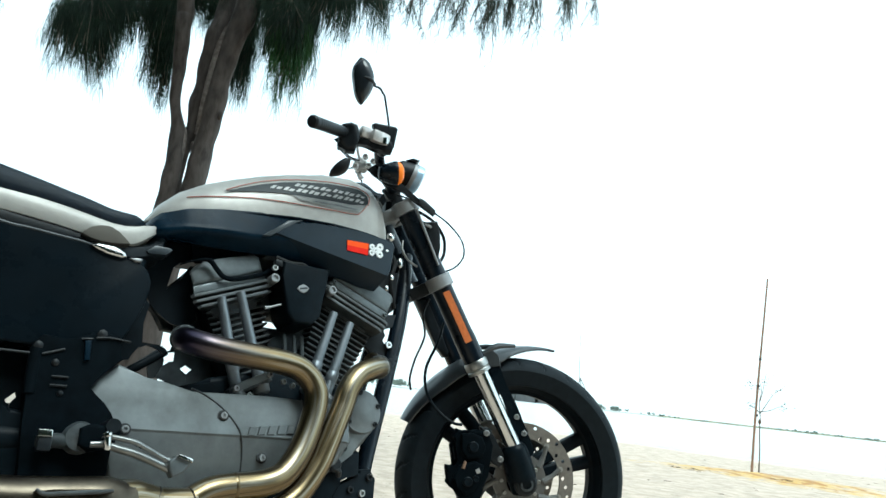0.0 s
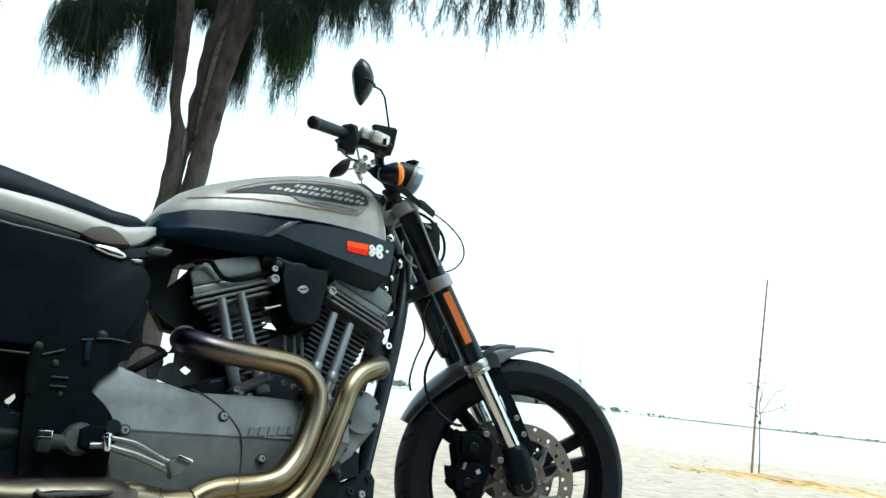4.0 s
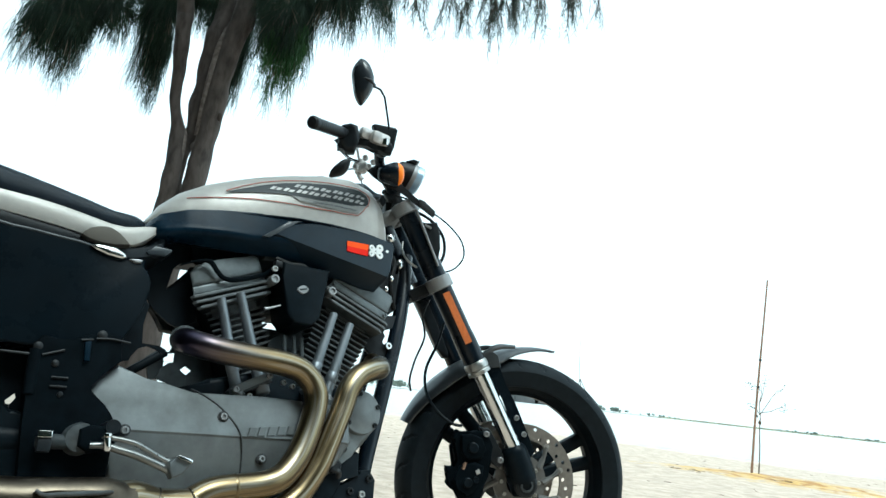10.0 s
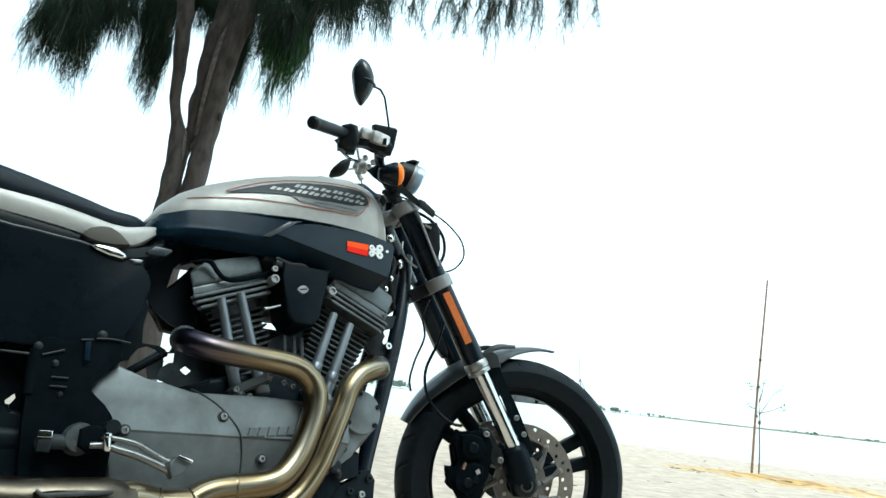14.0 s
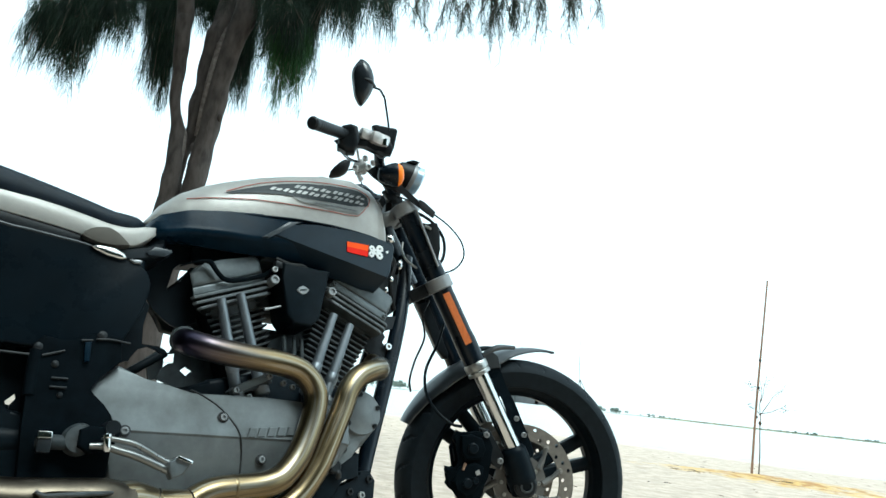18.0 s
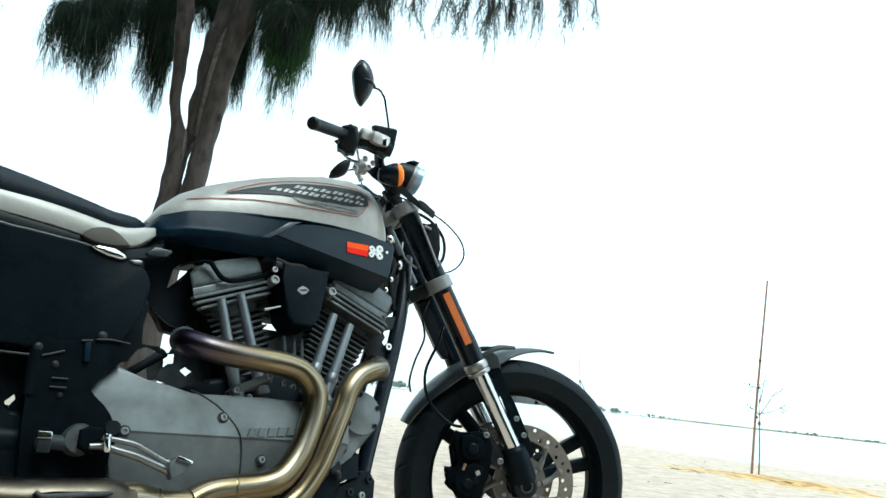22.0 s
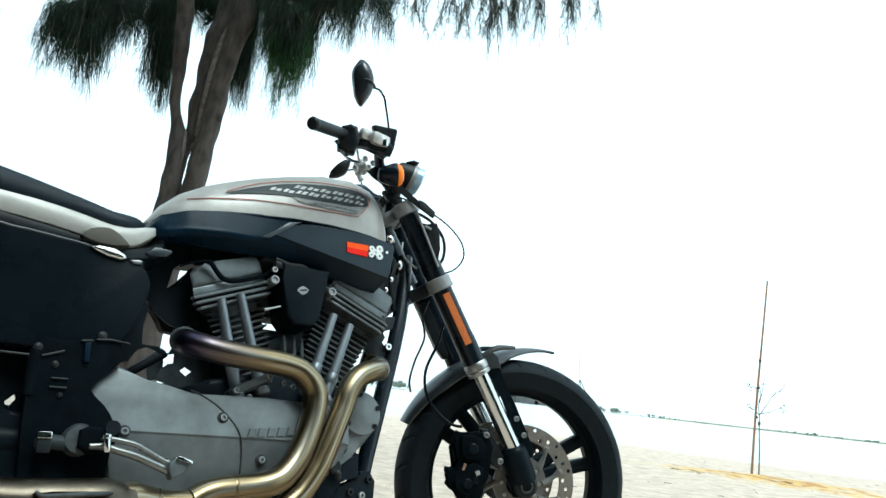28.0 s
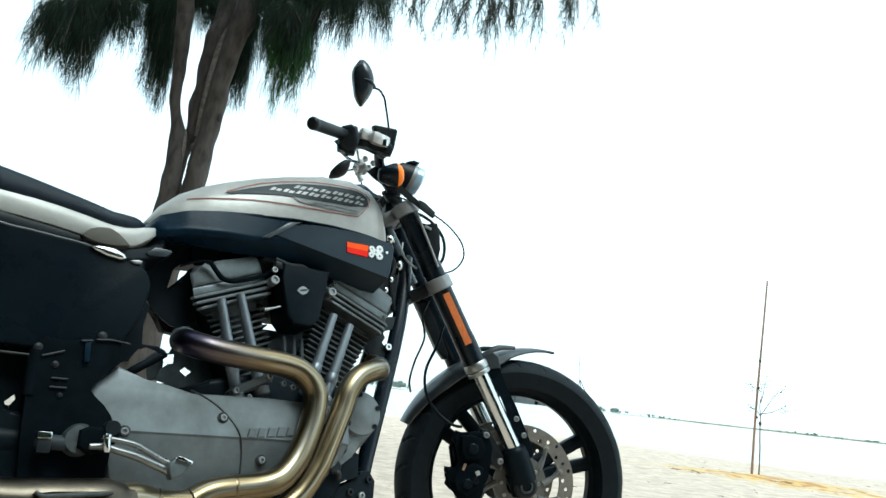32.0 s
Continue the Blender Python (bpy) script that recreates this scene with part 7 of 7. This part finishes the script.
        spart("mirror_glass", loft([[(-0.511 + (x + 0.511) * 0.93, -0.355 + dy, 1.200 + (z - 1.200) * 0.93) for x, z in rim] for dy in (0.0, 0.003)]), M_CHROME, "mirror glass", mi, 60)
    else:
        turn = Matrix.Translation(c) @ Matrix.Rotation(radians(-28), 4, "Z") @ Matrix.Rotation(radians(48), 4, "Y")
        rings = []
        for k in range(13):
            t = k / 12
            hw = 0.027 * math.sin(math.pi * min(0.97, max(0.03, t)) ** 0.9) ** 0.75
            dp = 0.0252 * math.sin(math.pi * min(0.96, max(0.04, t))) ** 0.7
            rings.append([(dp * sn * (1 if sn > 0 else 0.25), hw * cc, (-0.056 + 0.112 * t) * 0.8) for cc, sn in [(math.cos(math.tau * j / 20), math.sin(math.tau * j / 20)) for j in range(20)]])
        spart("mirror_shell", moved(loft(rings), turn), M_SATIN, "black teardrop mirror shell", mi, 60)
        spart("mirror_glass", moved(sphere((0, 0, 0), 0.046, (0.03, 0.42, 0.8), 20, 12), turn @ Matrix.Translation((-0.0065, 0, 0))), M_CHROME, "mirror glass", mi, 60)
    # turn signal
    tp = Vector((-0.410, 0.17 * s, 1.050))
    sg = spart("turn_signal", lathe([(0.010, -0.034), (0.016, -0.031), (0.021, -0.022), (0.027, -0.004), (0.0295, 0.004), (0.0300, 0.010), (0.0300, 0.014), (0.027, 0.015)], tp, (1, 0, 0.12), 24), M_BLACK, "black turn signal with amber lens")
    spart("lens", lathe([(0.0290, 0.012), (0.0285, 0.018), (0.024, 0.025), (0.014, 0.030), (0.0001, 0.032)], tp, (1, 0, 0.12), 24), M_AMBER, "amber lens", sg)
    spart("signal_arm", rod(tp + Vector((-0.01, 0, -0.005)), (-0.385, 0.06 * s, 1.04), 0.009), M_BLACK, "", sg)

# --- headlight, gauges, yoke ---
HC, HA = (-0.345, -0.03, 1.088), (1, 0.1, -0.34)
hl = spart("headlight", lathe([(0.012, -0.05), (0.030, -0.035), (0.036, -0.01), (0.038, 0.0)], HC, HA, 32), M_SATIN, "small round headlight with a pale blue lens")
spart("headlight_rim", lathe([(0.034, -0.004), (0.038, 0.0), (0.0395, 0.010), (0.0385, 0.012), (0.034, 0.011)], HC, HA, 32), M_GREY, "grey rim", hl)
spart("headlight_lens", lathe([(0.034, 0.008), (0.039, 0.012), (0.0395, 0.028), (0.036, 0.032), (0.0001, 0.034)], HC, HA, 32), M_GLASS, "pale blue headlight glass", hl)
spart("headlight_visor", prism([(-0.360, 1.126), (-0.340, 1.134), (-0.322, 1.130), (-0.330, 1.124)], -0.05, -0.01, 0.002, 1), M_SATIN, "", hl)
gg = spart("gauge", lathe([(0.008, -0.026), (0.015, -0.020), (0.020, -0.008), (0.020, 0.006), (0.015, 0.009)], (-0.480, -0.05, 1.096), (-0.5, -0.8, 0.2), 28), M_BRIGHT, "bright chrome gauge and switch cluster")
spart("gauge_face", lathe([(0.015, 0.007), (0.0001, 0.009)], (-0.480, -0.05, 1.096), (-0.5, -0.8, 0.2), 28), M_GLASS, "pale gauge face", gg)
spart("gauge_stem", tube([(-0.440, -0.06, 1.080), (-0.460, -0.055, 1.088), (-0.476, -0.05, 1.094)], 0.005, 10), M_SATIN, "", gg)
spart("gauge_foot", tube([(-0.484, -0.05, 1.088), (-0.482, -0.05, 1.070), (-0.474, -0.05, 1.058)], [0.007, 0.006, 0.008], 10), M_BRIGHT, "", gg)
spart("gauge_tab", prism([(-0.497, 1.098), (-0.486, 1.094), (-0.486, 1.066), (-0.494, 1.070)], -0.062, -0.058, 0.0015, 2), M_BRIGHT, "", gg)
for x, y, z in ((-0.459, -0.07, 1.089), (-0.449, -0.075, 1.101), (-0.494, -0.07, 1.082), (-0.470, -0.07, 1.112)):
    spart("gauge_nut", bolt((x, y, z), (-0.3, -1, 0.1), 0.0075, 0.010), M_BRIGHT, "", gg)
spart("gauge_pipe", tube([(-0.494, -0.06, 1.146), (-0.492, -0.06, 1.130), (-0.486, -0.055, 1.112)], 0.0038, 10), M_BRIGHT, "", gg)
for y in (-0.05, 0.05):
    rs = spart("bar_riser", tube([(-0.370, y, 0.985), (-0.374, y, 1.01), (-0.388, y, 1.026)], [0.017, 0.016, 0.014], 16), M_SATIN, "black bar riser")
    spart("riser_cap", lathe([(0.018, -0.014), (0.022, -0.010), (0.022, 0.010), (0.018, 0.014)], (-0.390, y, 1.032), (0, 1, 0), 20), M_SATIN, "", rs)
    spart("riser_bolt", bolt((-0.408, y, 1.032), (-0.9, -0.4, 0.1), 0.006, 0.008), M_SATIN, "", rs)
for s in (-1, 1):
    spart("fork_brace", prism([(-0.4590, 1.0702), (-0.4441, 1.0812), (-0.3946, 1.0475), (-0.3399, 1.0068), (-0.2888, 0.9774), (-0.2837, 0.9691), (-0.2903, 0.9594), (-0.3338, 0.9868), (-0.3741, 1.0129), (-0.3968, 1.0233), (-0.4173, 1.0251), (-0.4525, 1.0472), (-0.4681, 1.0600)], s * 0.135 - 0.004, s * 0.135 + 0.004, 0.003, 2), M_SATIN, "black fork brace plate")
    spart("brace_cap", prism([(-0.3304, 1.0036), (-0.3152, 0.9981), (-0.2854, 0.9751), (-0.2902, 0.9612), (-0.3132, 0.9732), (-0.3289, 0.9860)], s * 0.141 - 0.003, s * 0.141 + 0.003, 0.003, 2), M_FENDER, "grey cast brace cap")
spart("ignition_block", box((-0.38, 0.0, 0.985), (0.05, 0.09, 0.05), 0.008), M_SATIN)
spart("loom_cover", prism([(-0.323, 0.9486), (-0.2901, 0.9436), (-0.2759, 0.9527), (-0.266, 0.9212), (-0.2632, 0.8845), (-0.2662, 0.846), (-0.2843, 0.8704), (-0.3051, 0.9093)], -0.127, -0.118, 0.004, 2), M_SATIN, "black wiring cover")
# a steel chip put in for the glint on the black cover
spart("loom_glint", box((-0.300, -0.129, 0.936), (0.020, 0.006, 0.007), 0.002, Matrix.Rotation(radians(20), 4, "Y")), M_STEEL, "bright chip added as a glint on the wiring cover")
spart("leg_line", tube([(-0.334, -0.131, 0.976), (-0.300, -0.131, 0.907), (-0.266, -0.131, 0.838)], 0.0035, 8, 4), M_GREY, "thin pale grey line along the fork leg")
spart("lower_fork_guard", prism([(-0.285, 0.765), (-0.240, 0.775), (-0.172, 0.63), (-0.176, 0.612), (-0.190, 0.612), (-0.212, 0.64)], 0.075, 0.12, 0.012, 3), M_SATIN, "black fork guard")

# --- cables and hoses ---
spart("clutch_cable", tube([(-0.40, -0.06, 1.03), (-0.33, -0.07, 1.01), (-0.261, -0.055, 0.982), (-0.220, -0.05, 0.955), (-0.190, -0.05, 0.920), (-0.183, -0.05, 0.882), (-0.204, -0.05, 0.849), (-0.24, -0.04, 0.835), (-0.29, -0.03, 0.84)], 0.0022, 8, 6), M_CABLE, "thin black cable loop")
spart("brake_line", tube([(-0.35, -0.05, 1.0), (-0.284, -0.055, 0.972), (-0.245, -0.055, 0.93), (-0.237, -0.05, 0.884), (-0.251, -0.05, 0.852), (-0.28, -0.05, 0.82)], 0.0042, 8, 6), M_CABLE, "black brake line")
spart("wheel_sensor_cable", tube([(-0.265, -0.04, 0.76), (-0.281, -0.05, 0.715), (-0.272, -0.05, 0.66), (-0.292, -0.05, 0.60), (-0.302, -0.05, 0.55), (-0.296, -0.045, 0.52)], 0.0028, 8, 6), M_CABLE, "thin black cable")
spart("brake_hose", tube([(-0.225, -0.06, 0.70), (-0.241, -0.07, 0.643), (-0.266, -0.075, 0.580), (-0.262, -0.075, 0.525), (-0.235, -0.085, 0.48), (-0.195, -0.10, 0.45), (-0.168, -0.10, 0.445)], 0.0038, 8, 6), M_PLASTIC, "black brake hose")
spart("throttle_cable", tube([(-0.545, -0.25, 1.085), (-0.538, -0.2, 1.083), (-0.525, -0.15, 1.085), (-0.505, -0.10, 1.092), (-0.486, -0.06, 1.105)], 0.0018, 8, 6), M_CABLE, "black throttle cable")
bpart("loom", tube([(-0.425, -0.055, 0.86), (-0.405, -0.07, 0.82), (-0.42, -0.075, 0.76), (-0.40, -0.06, 0.70)], 0.006, 8, 6), M_CABLE, "black wiring loom")
bpart("clip", sphere((-0.4386, -0.105, 0.8703), 0.012, (1.0, 0.6, 1), 14, 8), M_CHROME, "bright bead, for a cable clip and for a glint")
bpart("clip", sphere((-0.4077, -0.10, 0.8079), 0.010, (0.8, 0.6, 1.4), 14, 8), M_CHROME, "bright bead, for a cable clip and for a glint")
# two tiny chrome beads added as the glint on the airbox's front edge
for x, z in ((-0.466, 0.742), (-0.480, 0.713)):
    bpart("clip", sphere((x, -0.156, z), 0.0055, (0.9, 0.5, 1.3), 12, 8), M_CHROME, "bright bead, for a cable clip and for a glint")
bpart("clutch_lead", tube([(-0.3996, -0.10, 0.8714), (-0.4012, -0.10, 0.8446), (-0.384, -0.10, 0.822), (-0.3564, -0.10, 0.8091)], 0.0028, 8, 6), M_STEEL, "bright metal lead")

# ---- the wind ----


def motions():
    """Clumps of needles and the sapling swing in the wind, a step every half second."""
    left = [83, 46, 7, 2, 46, 68, 63, 76, 80, 84, 80, 74, 65, 45, 22, 20, 12, 14, 20, 28, 10, 15, 35, 30, 15, 16, 45, 70, 33, 42, 55, 62, 55,
            46, 12, 14, 26, 26, 12, 47, 60, 69, 115, 100, 77, 64, 51, 21, 11, 43, 54, 44, 58, 80, 82, 70, 64, 60, 60, 98, 112, 83, 55, 52, 42]
    mid = [279, 254, 228, 251, 273, 300, 282, 268, 272, 280, 286, 285, 263, 256, 253, 277, 257, 260, 270, 268, 251, 256, 285, 263, 260, 251, 248, 268, 253, 257, 262, 275, 280,
           271, 265, 291, 277, 265, 271, 271, 266, 251, 283, 283, 263, 268, 276, 251, 257, 266, 243, 251, 270, 285, 292, 295, 277, 273, 260, 270, 291, 277, 274, 250, 273]
    right = [1026, 1018, 1020, 1031, 1038, 1046, 1049, 1041, 1034, 1027, 1026, 1029, 1035, 1034, 1024, 1029, 1032, 1027, 1031, 1037, 1038, 1034, 1035, 1038, 1034, 1027, 1024, 1027, 1031, 1035, 1034, 1028, 1024,
             1026, 1034, 1044, 1040, 1035, 1029, 1026, 1031, 1037, 1035, 1031, 1031, 1029, 1032, 1032, 1024, 1021, 1029, 1029, 1034, 1040, 1042, 1040, 1037, 1027, 1020, 1021, 1027, 1031, 1031, 1027, 1032]
    gust = {"left": [(v - 45) / 276 for v in left], "mid": [(v - 268) / 276 for v in mid], "right": [(v - 1031) / 276 for v in right]}
    arm = {"left": 0.62, "mid": 0.50, "right": 0.45}
    for ob, (name, amount), seed in SWAYING:
        base = ob.matrix_basis.copy()
        rows = []
        for k, dx in enumerate(gust[name]):
            t = k * 0.5
            a = -math.degrees(dx * amount / arm[name])
            b = 2.0 * amount * math.sin(t * 2.1 + seed) + 0.12 * a
            c = 1.5 * math.sin(t * 1.3 + seed * 1.7)
            shift = Vector((dx * (0.65 if name == "left" else 0.35) * amount, 0, 0.0))
            rows.append((t, Matrix.Translation(shift) @ base @ pose(0, 0, 0, b, a * (0.5 if name == "left" else 0.65), c)))
        walk(ob, rows)
    base = SAPLING.matrix_basis.copy()
    walk(SAPLING, [(k * 0.5, base @ pose(0, 0, 0, 0, 0.35 * math.sin(k * 1.1) + 0.2 * math.sin(k * 0.43), 0)) for k in range(65)])


motions()
